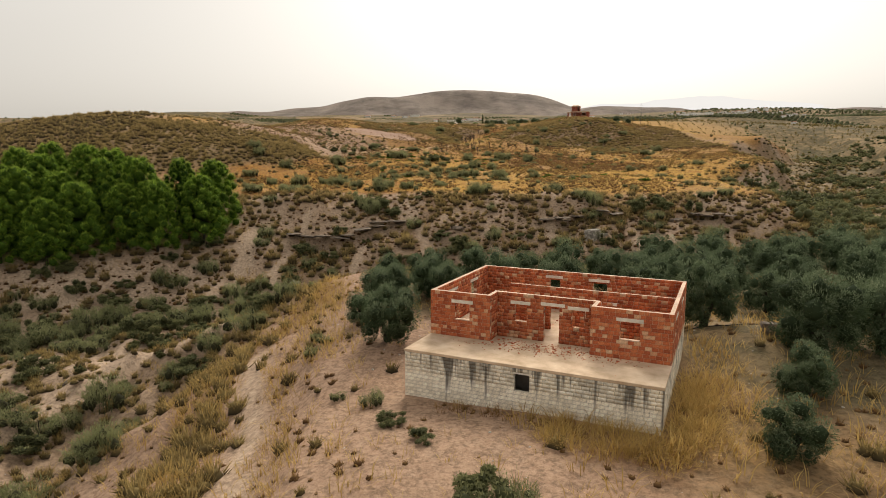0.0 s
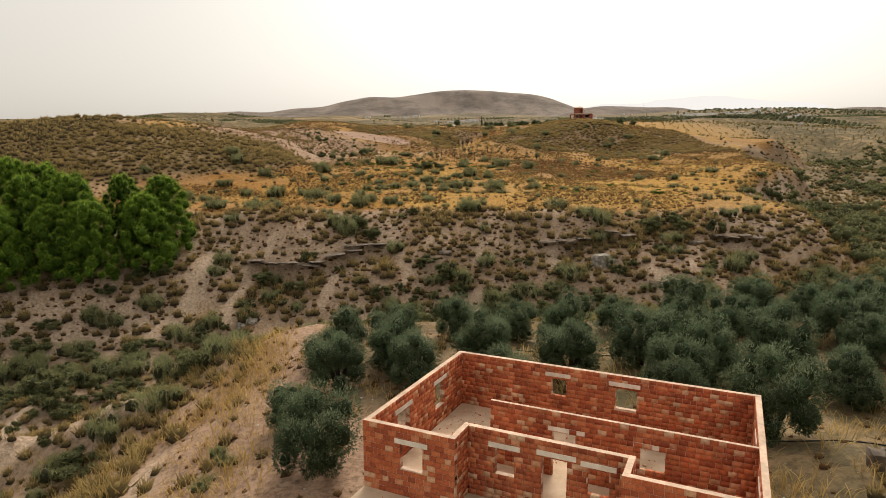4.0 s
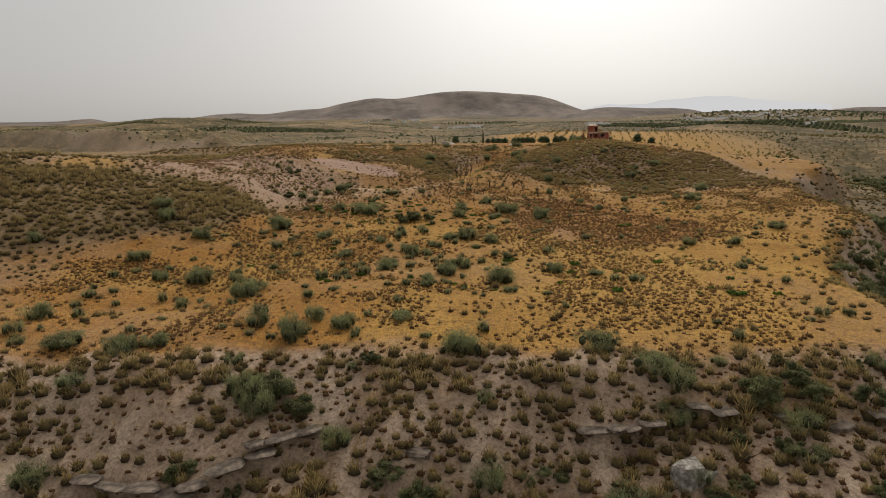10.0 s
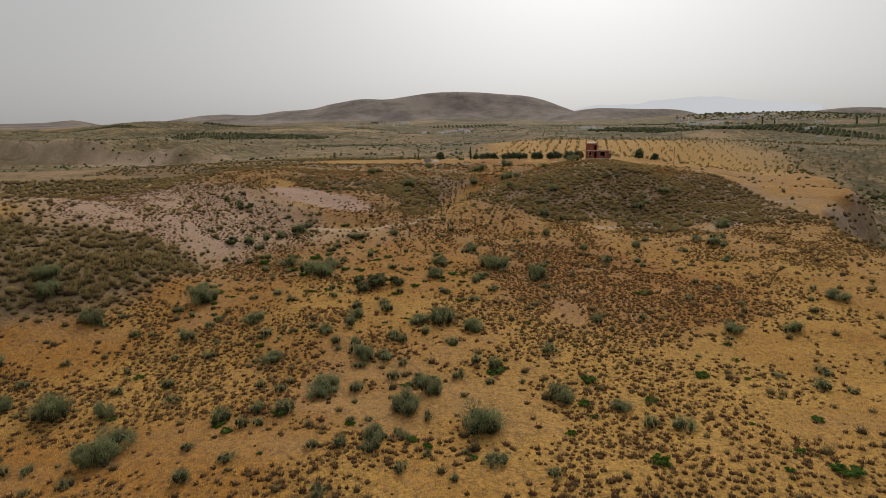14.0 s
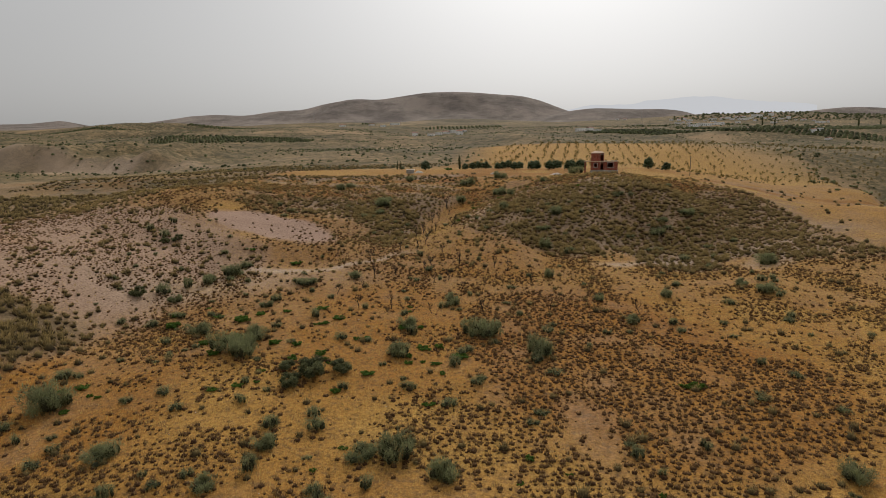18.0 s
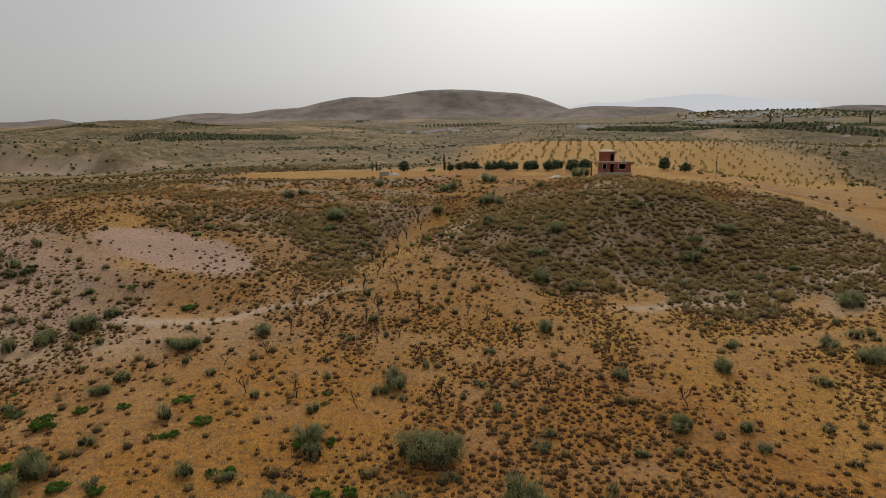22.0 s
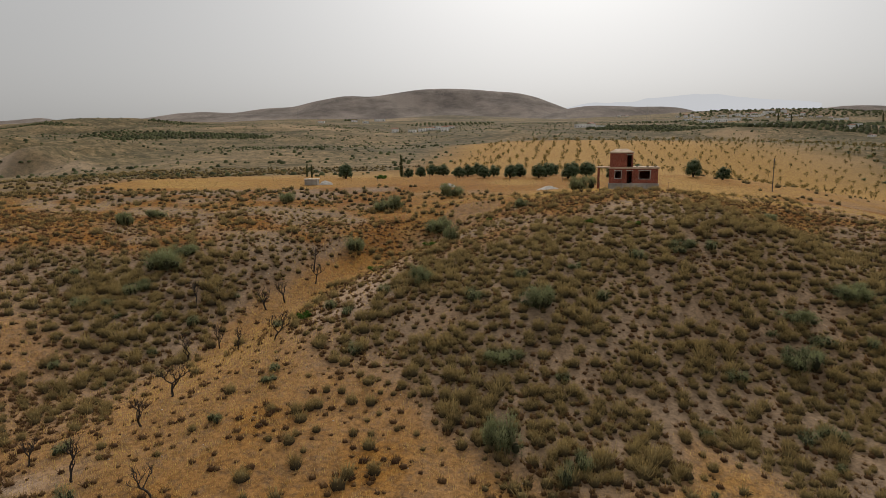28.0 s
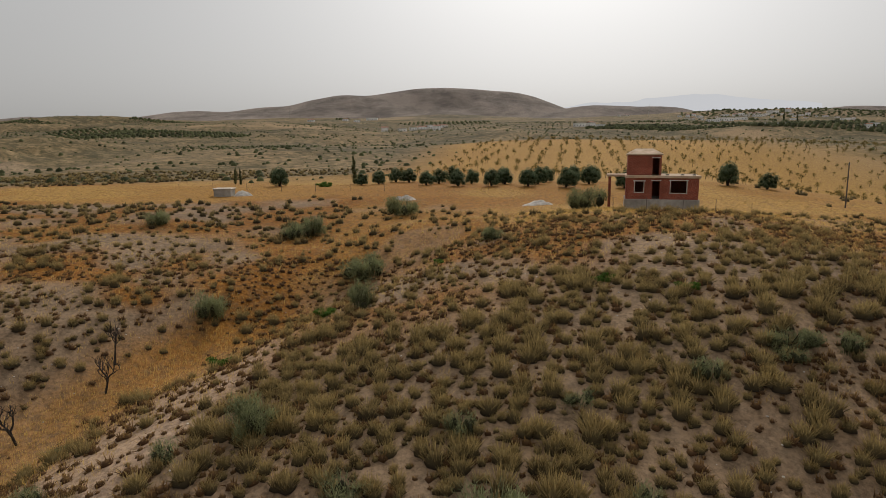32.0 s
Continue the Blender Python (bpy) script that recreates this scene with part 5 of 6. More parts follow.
BROOM_MIDDLE = [(-29.2, 151.4, 2.0), (-23.5, 142.8, 2.6), (-4.9, 152.7, 2.1), (7.5, 153.0, 1.9), (2.4, 141.1, 1.6), (5.1, 142.1, 1.2), (28.6, 148.7, 1.5), (8.9, 177.7, 2.5), (5.8, 177.9, 2.2), (-4.4, 178.9, 1.8), (-7.7, 172.0, 2.1), (-20.4, 177.6, 2.2), (-32.0, 188.8, 3.4), (-15.5, 204.1, 3.4), (-23.1, 211.7, 2.6), (-34.0, 229.2, 2.2), (-11.1, 235.9, 2.1), (8.0, 203.1, 1.8), (20.4, 212.1, 3.2), (45.4, 216.3, 2.0), (73.7, 236.8, 2.1), (-45.4, 178.1, 2.3), (-54.1, 181.9, 2.3), (-13.7, 202.3, 2.3), (-13.0, 208.2, 2.2), (-16.0, 223.6, 1.8), (-2.8, 241.0, 1.9), (-27.3, 241.9, 2.3), (-30.8, 238.1, 2.2)]
BROOM_NORTH = [(8.8, 214.2, 2.0), (16.7, 226.5, 2.4), (43.1, 228.5, 1.5), (75.5, 231.5, 2.5), (56.0, 229.7, 1.6), (87.1, 253.4, 2.6), (36.4, 242.5, 1.8), (39.3, 261.5, 2.3), (70.6, 275.7, 2.2), (83.0, 286.8, 2.6), (-1.1, 304.9, 2.1), (-14.6, 327.4, 2.3), (22.1, 315.0, 2.0), (26.8, 343.2, 2.4), (-16.8, 320.7, 2.7), (-2.0, 300.3, 2.9), (-1.3, 293.4, 1.8), (37.0, 309.0, 2.0), (24.6, 341.9, 2.5), (35.8, 325.7, 2.9), (50.1, 324.5, 1.9), (39.1, 353.3, 2.6), (4.8, 343.8, 2.3), (65.0, 343.5, 3.2), (40.8, 272.7, 1.8), (73.9, 282.1, 2.4), (65.6, 294.2, 1.8), (45.5, 281.3, 2.0), (33.0, 290.2, 2.1), (87.6, 313.5, 2.2)]
brooms = [broom_bush(81 + i) for i in range(5)]
plant(brooms, [(x, y, 1.4 * s) for x, y, s in BROOM_SOUTH + BROOM_MIDDLE + BROOM_NORTH], "broom bushes", 5, 0.3)
x, y, u, r = spread(-50, 90, 118, 335, 3.4, 205)
q = zones(x, y)
want = q["field"] * (0.10 + 0.28 * bump(x, y, -8, 160, 34, 40) + 0.16 * bump(x, y, -20, 215, 22, 26)) * (1 - q["hill"]) * (1 - q["pink"]) + 0.05 * q["knoll"] + 0.02 * q["yard"]
keep = u < want
SMALL = [(float(a), float(b), float(c)) for a, b, c in zip(x[keep], y[keep], r.uniform(0.9, 2.3, keep.sum()))][:330]
small = [broom_bush(71 + i, "small_broom", M_BROOM, 800, 0.6, 1.1, "small grey-green broom bush among withered tufts") for i in range(3)]
plant(small, SMALL, "small broom bushes", 6, 0.35)
BIG = [(-11.8, 108.6, 4.6), (-9.0, 107.6, 3.2), (-2.4, 196.8, 4.2), (0.8, 198.0, 3.0), (-4.6, 193.4, 3.0), (-6.5, 197.5, 2.4)]
plant([leafy_bush(91, "pistachio_bush", M_SHRUB, 3200, 0.62, 1.1, (0.06, 0.012), "large dark green bush spreading over the field")], BIG)
GREENS = [(-8.5, 147.4, 1.9), (28.7, 137.0, 1.9), (44.1, 134.6, 2.3), (16.0, 159.4, 1.8), (26.7, 156.3, 1.6), (-14.5, 145.7, 1.3), (-30.4, 161.9, 1.4), (40.9, 157.3, 1.8), (-29.2, 217.4, 2.3), (-18.1, 217.2, 2.2), (-6.0, 221.9, 1.7), (-2.6, 217.3, 1.7), (2.6, 209.0, 1.6), (11.5, 206.3, 1.6), (16.9, 202.8, 1.7), (45.4, 193.2, 2.0), (-16.5, 251.3, 1.9), (-26.9, 254.6, 1.5), (-17.7, 202.5, 2.0), (43.9, 319.9, 1.7), (62.2, 301.8, 1.6), (19.7, 285.9, 1.7), (26.1, 305.1, 1.9), (56.9, 305.3, 1.4), (34.0, 309.4, 1.9), (20, 392, 2.6)]
r = random.Random(15)
GREENS += [(r.uniform(-34, 14), r.uniform(188, 226), r.uniform(0.6, 1.5)) for _ in range(46)] + [(r.uniform(-30, 50), r.uniform(132, 186), r.uniform(0.5, 1.2)) for _ in range(34)]
plant([leafy_bush(101 + i, "caper_bush", M_GREEN, 900, 0.42, 1.25, (0.09, 0.03), "low bright green bush on ochre earth") for i in range(2)], GREENS, "bright green bushes", 5, 0.3)
DEAD = [(5.2, 243.3, 1), (9.5, 257.9, 1), (11.3, 264.3, 1), (10.5, 284.7, 1), (13.1, 294.7, 1.2), (17.3, 306.3, 1.2), (11.3, 245.1, 0.9), (13.3, 238.0, 0.8), (16.1, 240.2, 0.9), (18.7, 249.8, 1), (15.5, 256.3, 1), (28.5, 246.2, 1), (0.1, 224.0, 0.8), (5.7, 223.1, 0.9), (12.7, 220.8, 0.7), (21.6, 222.1, 1), (27.4, 226.1, 0.7), (32.2, 237.5, 0.8), (18.5, 234.8, 0.7), (5.5, 259.4, 0.8), (-0.7, 252.3, 1), (1.2, 241.0, 0.8), (-4.7, 231.3, 0.7), (-0.3, 234.4, 0.7), (12.7, 248.6, 1), (33.4, 223.6, 0.8), (48.1, 221.3, 0.8), (26.0, 248.0, 0.9), (11.7, 269.0, 1.2), (8.6, 280.3, 1.2)]
DEAD += [(17.9, 280.3, 1.1), (15.0, 297.2, 1.2), (17.8, 303.3, 1.1), (13.8, 281.2, 0.9), (5.0, 292.6, 1.0)]
plant([dead_tree(111 + i) for i in range(4)], [(x, y, 1.6 * s) for x, y, s in DEAD], "dead almond trees")

# dark shrubs of the ravine and its sides, and those about the platform
SHRUBS = [(1.6, 21.2, 2.9), (-2.6, 29.2, 1.5), (-3.9, 32.0, 1.3), (-6.0, 33.4, 0.9), (-9.2, 41.5, 1.4), (-1.0, 27.2, 1.1), (0.9, 20.4, 2.2), (2.6, 21.6, 2.0), (-9.4, 44.0, 1.0), (-8.6, 43.0, 0.9), (-46, 255, 2.6), (-44, 257, 2.2), (-47.5, 258.5, 2.4), (-34, 236, 2.4), (-37, 232, 2.6), (-31, 240, 2.0), (-40, 229, 2.6), (-26, 246, 2.2)]
x, y, u, r = spread(-60, 118, 24, 250, 2.0, 201)
q = zones(x, y)
want = 0.95 * q["ravine"] + 1.0 * q["scarp"] * (1 - smooth(y + 4 * q["n1"], 95, 104)) + 0.26 * q["scarp"]
want = want * (1 - 0.85 * q["pineslope"]) * (0.35 + 0.9 * (q["n1"] > -0.1)) * (1 - 0.85 * q["bare"]) * (1 - 0.8 * q["lane"])
keep = (u < want * 0.72) & ((x < 45) | (edge_right(x, y) < 34)) & ((x - 11.5) ** 2 + (y - 35) ** 2 > 90)
found = [(float(a), float(b), float(c)) for a, b, c in zip(x[keep], y[keep], 1.2 + 2.6 * r.uniform(0, 1, keep.sum()) ** 1.6)]
random.Random(6).shuffle(found)
found = found[:1150]
found.sort(key=lambda p: (p[0] - 5) ** 2 + (p[1] - 78) ** 2)
SHRUBS, FAR_SHRUBS = SHRUBS + found[:560], np.array(found[560:])
shrubs = [leafy_bush(121 + i, "scrub_bush", M_SHRUB, 1700, 0.7, 1.1, (0.085, 0.017), "dark green scrub bush on the ravine side") for i in range(2)]
shrubs += [broom_bush(131 + i, "grey_shrub", M_BROOM, 1300, 0.66, 1.15, "grey-green twiggy shrub in the ravine") for i in range(3)]
plant(shrubs, SHRUBS, "ravine scrub", 7, 0.28)


def bush_form(r):
    lobes = [(0.3 * math.cos(a), 0.3 * math.sin(a), r.uniform(0.2, 0.5), 0.26, 0.26, 0.24) for a in r.uniform(0, 6.28, 6)]
    p, d, pick = clump_points(r, lobes, 110)
    return merged(leaf_cloud(r, p, d, 0.17, 0.05), lobe_cores(r, lobes[:3], 0.9))


bush_r = np.random.default_rng(17)
x, y, u, r = spread(84, 330, 100, 430, 3.4, 321)
e = edge_right(x, y)
keep = (u < 0.6 * smooth(e, 2, 12) * (1 - smooth(e, 60, 110)) * (0.4 + 0.8 * smooth(grain(x, y, 14, 21), -0.3, 0.3))) & (e > 30)
x, y = np.concatenate([FAR_SHRUBS[:, 0], x[keep]]), np.concatenate([FAR_SHRUBS[:, 1], y[keep]])
FAR_SHRUBS = np.stack([x, y, np.concatenate([FAR_SHRUBS[:, 2], r.uniform(1.5, 3.8, keep.sum())])], -1)
scatter("far_scrub_bushes", [bush_form(bush_r) for _ in range(5)], FAR_SHRUBS[:, 0], FAR_SHRUBS[:, 1], FAR_SHRUBS[:, 2], M_SHRUB, "dark green scrub bushes on the far ravine sides", "bush")


# ---- grass, tussocks and other growth that nobody could count ----
r5 = np.random.default_rng(41)
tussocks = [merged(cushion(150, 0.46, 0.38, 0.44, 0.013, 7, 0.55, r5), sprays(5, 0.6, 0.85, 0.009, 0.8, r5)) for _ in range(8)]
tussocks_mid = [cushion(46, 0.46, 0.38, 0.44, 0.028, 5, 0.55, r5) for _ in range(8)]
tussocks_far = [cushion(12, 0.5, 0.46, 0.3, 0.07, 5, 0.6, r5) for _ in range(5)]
tufts = [cushion(13, 0.32, 0.19, 0.28, 0.026, 4, 0.45, r5) for _ in range(6)]
straws = [sprays(12, 0.55, 0.55, 0.012, 1.0, r5) for _ in range(6)]


def clear_of_house(x, y):
    c, s = math.cos(0.44), math.sin(0.44)
    dx, dy = x + 0.74, y - 36.24
    u, v = dx * c - dy * s, dx * s + dy * c
    inside = (u > -0.4) & (u < LONG + 0.4) & (v > -APRON - 0.35) & (v < DEEP + 0.4)
    second = (x > 66) & (x < 80.6) & (y > 337) & (y < 350)
    return ~(inside | second)


# esparto on the knoll, the scarp and the back slope
x, y, u, r = spread(-96, 115, 66, 362, 1.14, 301)
q = zones(x, y)
want = 1.05 * q["knoll"] * (1 - 0.75 * q["scree"]) * (1 - 0.72 * smooth(y + 6 * q["n1"] - 0.1 * x, 294, 310)) + 0.3 * bump(x, y, 8, 266, 26, 14) * (1 - smooth(gully_at(x, y), 0.2, 0.6)) + 0.95 * q["scarp"] * (1 - 0.6 * q["pineslope"]) * (1 - 0.55 * smooth(-x, 8, 14) * smooth(y, 96, 100)) * (1 - 0.8 * smooth(grain(x, 0.45 * y, 2.6, 31) + 0.5 * q["n1"], 0.55, 0.95)) + 0.96 * q["hill"] + 0.24 * q["pale"] * (1 - q["pink"]) + 0.2 * q["pineslope"]
want = want + 0.5 * smooth(edge_right(x, y), -9, 2) * (1 - smooth(edge_right(x, y), 35, 60)) + 0.05 * q["field"] * (1 - q["knoll"])
want = np.clip(want + 0.8 * q["scarp"] * smooth(along_scarp(x, y), 107, 111), 0, 0.96) * (1 - 0.96 * q["pink"]) * (1 - q["yard"])
want = np.where(x < -62, np.maximum(0.9 * q["hill"], 0.4 * (1 - 0.85 * q["pale"]) * smooth(y + 14 * q["n1"], 112, 140)), want * (0.78 + 0.45 * grain(x, y, 3.4, 73)))
keep = (u < np.maximum(want, 0.9 * q["hill"]) * (1 - q["bare"] * q["scarp"])) & clear_of_house(x, y)
x, y = x[keep], y[keep]
here = zones(x, y)
size = (0.6 + 0.88 * r.uniform(0, 1, len(x)) ** 1.2) * (1 + 0.12 * here["knoll"] + 0.25 * here["scarp"]) * (1 + 0.25 * here["n2"]) * (1 + 0.35 * here["hill"]) * (1 - 0.2 * here["knoll"] * smooth(y, 298, 312))
close = (x > -8) & (x < 88) & (y > 258) & (y < 332)
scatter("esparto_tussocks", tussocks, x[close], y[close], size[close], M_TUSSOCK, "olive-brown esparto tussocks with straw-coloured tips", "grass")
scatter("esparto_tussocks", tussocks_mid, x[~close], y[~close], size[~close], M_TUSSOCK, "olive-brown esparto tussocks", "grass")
x, y, u, r = spread(-14, 104, 256, 345, 0.92, 313)
q = zones(x, y)
keep = (u < 0.8 * q["knoll"] * (1 - 0.6 * q["scree"]) * (1 - 0.65 * smooth(y + 6 * q["n1"], 296, 312)) * smooth(grain(x, y, 3.4, 73), -0.6, 0.3)) & clear_of_house(x, y)
x, y = x[keep], y[keep]
scatter("small_tussocks", tussocks_mid, x, y, r.uniform(0.35, 0.75, len(x)), M_TUSSOCK, "small olive-brown tussocks filling the gaps on the knoll", "grass")
x, y, u, r = spread(112, 240, 96, 430, 2.1, 310)
q = zones(x, y)
keep = u < (0.55 + 0.3 * q["n2"]) * (0.06 + 0.94 * smooth(edge_right(x, y), -4, 6))
x, y = x[keep], y[keep]
scatter("valley_tussocks", tussocks_far, x, y, r.uniform(0.8, 1.8, len(x)), M_TUSSOCK, "olive-brown tussocks on the valley side", "grass")
x, y, u, r = spread(-215, -96, 110, 330, 1.25, 302)
q = zones(x, y)
keep = u < (0.9 * q["hill"] + 0.4 * (1 - q["hill"]) * (1 - 0.85 * q["pale"])) * smooth(y + 14 * q["n1"], 112, 140)
x, y = x[keep], y[keep]
scatter("hill_tussocks", tussocks_far, x, y, r.uniform(1.1, 2.1, len(x)), M_TUSSOCK, "grey-olive tussocks covering the hill", "grass")

# withered tufts of the field
x, y, u, r = spread(-112, 115, 66, 330, 0.68, 303)
q = zones(x, y)
want = q["field"] * (0.17 + 0.2 * (1 - smooth(y, 180, 200)) * smooth(q["n2"] + q["n1"], -0.3, 0.6) + 0.14 * smooth(y, 175, 215) + 0.6 * q["dense"] + 0.34 * smooth(q["n1"], -0.3, 0.5) + 0.3 * bump(x, y, -12, 178, 30, 24) + 0.8 * bump(x, y, 74, 230, 44, 28) + 0.5 * bump(x, y, 64, 202, 24, 22)) * (1 - 0.45 * smooth(x, 20, 55) * (1 - q["dense"]) * (1 - smooth(y, 195, 215))) * (1 - q["hill"]) * (1 - 0.6 * q["knoll"]) + 0.6 * q["pale"]
want = want * (1 - 0.97 * q["pink"]) * (0.15 + 1.35 * smooth(q["n2"] + 0.6 * q["n1"], -0.5, 0.5)) + 0.4 * q["scarp"] + 0.3 * q["knoll"]
want = want * (1 - 0.75 * smooth(gully_at(x, y), 0.3, 0.7)) + 0.3 * bump(x, y, 2, 262, 22, 20)
keep = (u < want * (1 - 0.9 * q["bare"] * q["scarp"]) * (1 - 0.8 * q["tracks"])) & (x > -62 - 40 * q["pale"])
x, y = x[keep], y[keep]
scatter("withered_tufts", tufts, x, y, (0.55 + 0.95 * r.uniform(0, 1, len(x)) ** 1.5) * (1 - 0.28 * zones(x, y)["pale"]), M_TUFT, "small withered brown tufts dotting the ochre field", "grass")

# straw grass: round the platform, along the ridge path, in patches of the field and the gully
x, y, u, r = spread(-30, 34, 14, 84, 0.38, 304)
q = zones(x, y)
ridge = np.exp(-((x - np.interp(y, (18, 30, 45, 60, 75), (-13, -14.5, -18, -12.5, -14))) / 2.2) ** 2)
c, s = math.cos(0.44), math.sin(0.44)
along, across = (x + 0.74) * c - (y - 36.24) * s, (x + 0.74) * s + (y - 36.24) * c
front = -APRON - across
round_house = smooth(along, 6, 9.5) * np.exp(-((front - 1.3) / 1.5) ** 2) * (1 - smooth(along, 15, 17.5)) + np.exp(-((along - LONG - 1.3) / 1.1) ** 2) * smooth(across, -6, -3) * (1 - smooth(across, 3, 9)) + 0.6 * np.exp(-((front - 0.3) / 0.45) ** 2) * smooth(along, 2, 5)
bank = np.exp(-((x - np.interp(y, (30, 45, 60, 75), (-5, -9.5, -12, -16))) / 2.0) ** 2) * smooth(y, 36, 44)
want = (0.42 * ridge + 0.45 * np.exp(-((x - np.interp(y, (10, 26, 34, 45, 50), (-9, -9.8, -11.6, -14.6, -15.5)) - 2.0) / 0.8) ** 2) * (1 - smooth(y, 47, 52)) + 0.85 * smooth(round_house + 0.35 * grain(x, y, 1.7, 72), 0.3, 0.75) + 0.55 * bump(x, y, 12.8, 29.5, 2.6, 3.2) + 0.3 * bump(x, y, 15.5, 36, 2.5, 3.5) + 0.42 * bank + 0.06 * q["spur"] + 0.1 * q["ravine"]) * (1 - q["path"])
keep = (u < want * (0.5 + 0.6 * (q["n2"] > -0.2))) & clear_of_house(x, y)
x, y = x[keep], y[keep]
scatter("straw_grass", straws, x, y, r.uniform(0.7, 1.6, len(x)) * (1 + 0.35 * smooth(x, 2, 8)), M_STRAW, "tall yellow straw grass", "grass")
x, y, u, r = spread(-60, 112, 86, 398, 0.85, 305)
q = zones(x, y)
gully = gully_at(x, y)
want = q["field"] * (0.30 * smooth(q["n1"] + 0.6 * q["n3"], 0.2, 0.8) + 0.22 * (1 - smooth(y, 185, 215)) * smooth(q["n2"], -0.3, 0.4)) * (1 - q["dense"]) + 0.8 * gully + 1.1 * q["scarp"] * smooth(q["n1"] + 0.7 * q["n2"], -0.35, 0.5) * (1 - q["bare"]) + 0.55 * q["knoll"] * smooth(q["n1"] + 0.6 * q["n2"], -0.1, 0.6) + 0.16 * q["yard"]
keep = (u < want * (1 - q["pink"])) & clear_of_house(x, y)
x, y = x[keep], y[keep]
scatter("dry_grass", straws, x, y, r.uniform(0.35, 0.85, len(x)) * (1 + 0.7 * zones(x, y)["scarp"]), M_STRAW, "short dry yellow grass in patches", "grass")
turf = [blades(7, 0.46, 0.34, 0.015, 0.9, 0.9, r5) for _ in range(8)]
x, y, u, r = spread(-64, 125, 112, 345, 0.4, 312)
q = zones(x, y)
sunny = np.clip(0.55 * smooth(q["n3"] + 0.8 * q["n1"] + 0.5 * q["n2"] + 0.5 * smooth(x, -5, 45), -0.2, 0.9), 0, 1)
want = q["field"] * (0.42 + 1.3 * sunny * (1 - 0.6 * smooth(y, 190, 235))) * (1 - q["hill"]) * (1 - q["knoll"]) * (1 - 0.8 * q["pale"]) * (1 - q["pink"]) * (1 - 0.75 * q["dense"]) + 0.85 * gully_at(x, y) * (1 - 0.5 * smooth(-x, -9, 2)) + 0.3 * q["knoll"] * smooth(y + 6 * q["n1"] - 0.1 * x, 294, 310)
keep = u < want
x, y = x[keep], y[keep]
scatter("golden_turf", turf, x, y, r.uniform(0.6, 1.3, len(x)), M_TURF, "low golden withered grass over the ochre field", "grass")
x, y, u, r = spread(-60, 40, 16, 88, 1.1, 306)
q = zones(x, y)
keep = (u < (0.05 * q["spur"] + 0.8 * q["ravine"] + 0.9 * np.exp(-((x - np.interp(y, (18, 30, 45, 60), (-13, -14.5, -18, -20))) / 3.2) ** 2)) * (1 - q["path"]) * smooth(x + 7 * q["n1"], -60, -46)) & clear_of_house(x, y)
x, y = x[keep], y[keep]
scatter("spur_tussocks", tussocks_mid, x, y, r.uniform(0.5, 1.25, len(x)) * (1 + 0.5 * bump(x, 0 * x, -15.5, 0, 4, 1)), M_TUSSOCK, "olive-brown tussocks on the spur", "grass")

x, y, u, r = spread(-26, 34, 14, 72, 0.62, 311)
q = zones(x, y)
along, across = (x + 0.74) * c - (y - 36.24) * s, (x + 0.74) * s + (y - 36.24) * c
weeds = np.exp(-((-APRON - across - 0.7) / 0.7) ** 2) * smooth(along, 1.5, 4) * (1 - smooth(along, 9, 12))
keep = (u < (0.14 * q["spur"] * (0.5 + smooth(q["n2"], -0.2, 0.6)) + 0.7 * weeds + 0.2 * np.exp(-((x + 13) / 4) ** 2)) * (1 - q["path"])) & clear_of_house(x, y)
x, y = x[keep], y[keep]
scatter("spur_tufts", tufts, x, y, r.uniform(0.3, 0.95, len(x)), M_TUFT, "small withered brown tufts round the platform", "grass")

x, y, u, r = spread(-4, 22, 18, 46, 0.55, 331)
along, across = (x + 0.74) * c - (y - 36.24) * s, (x + 0.74) * s + (y - 36.24) * c
front = -APRON - across
lush = smooth(along, 7.5, 10) * np.exp(-((front - 1.5) / 1.2) ** 2) * (1 - smooth(along, 14.5, 16.5)) + np.exp(-((along - LONG - 1.4) / 0.9) ** 2) * smooth(across, -4.5, -3) * (1 - smooth(across, 1, 5))
keep = (u < 0.95 * lush * smooth(grain(x, y, 1.7, 72), -0.6, 0.2)) & clear_of_house(x, y)
scatter("straw_clumps", [sprays(60, 0.75, 0.62, 0.011, 1.2, r5) for _ in range(4)], x[keep], y[keep], r.uniform(0.55, 1.35, keep.sum()), M_STRAW, "dense golden straw clumps beside the platform", "grass")
dry = smooth(along, 1.5, 4) * (1 - smooth(along, 9.5, 12)) * np.exp(-((front - 0.55) / 0.5) ** 2) + 0.5 * smooth(along, 5, 8) * (1 - smooth(along, 11, 13)) * np.exp(-((front - 1.3) / 0.8) ** 2)
keep = (u < 0.8 * dry) & clear_of_house(x, y)
scatter("dry_weeds", [sprays(30, 0.55, 0.6, 0.012, 1.0, r5) for _ in range(4)], x[keep], y[keep], r.uniform(0.5, 1.15, keep.sum()), M_TUFT, "dry brown weeds along the platform's foot", "grass")

# scrub of the far plain, and orchards seen as dots
clumps = [merged(blades(6, 0.8, 0.8, 0.2, 0.6, 1.0, r5), dome(0.8, 0.75, 6, r5)) for _ in range(4)]
x, y, u, r = spread(-640, 560, 405, 1250, 5.8, 307)
q = zones(x, y)
keep = (u < q["far"] * (0.10 + 0.95 * (1 - smooth(np.abs(grain(x, 1.6 * y, 85, 51)), 0.04, 0.24)) + 0.3 * smooth(grain(x, y, 60, 53) + 0.5 * q["n3"], 0.0, 0.5)))
x, y = x[keep], y[keep]
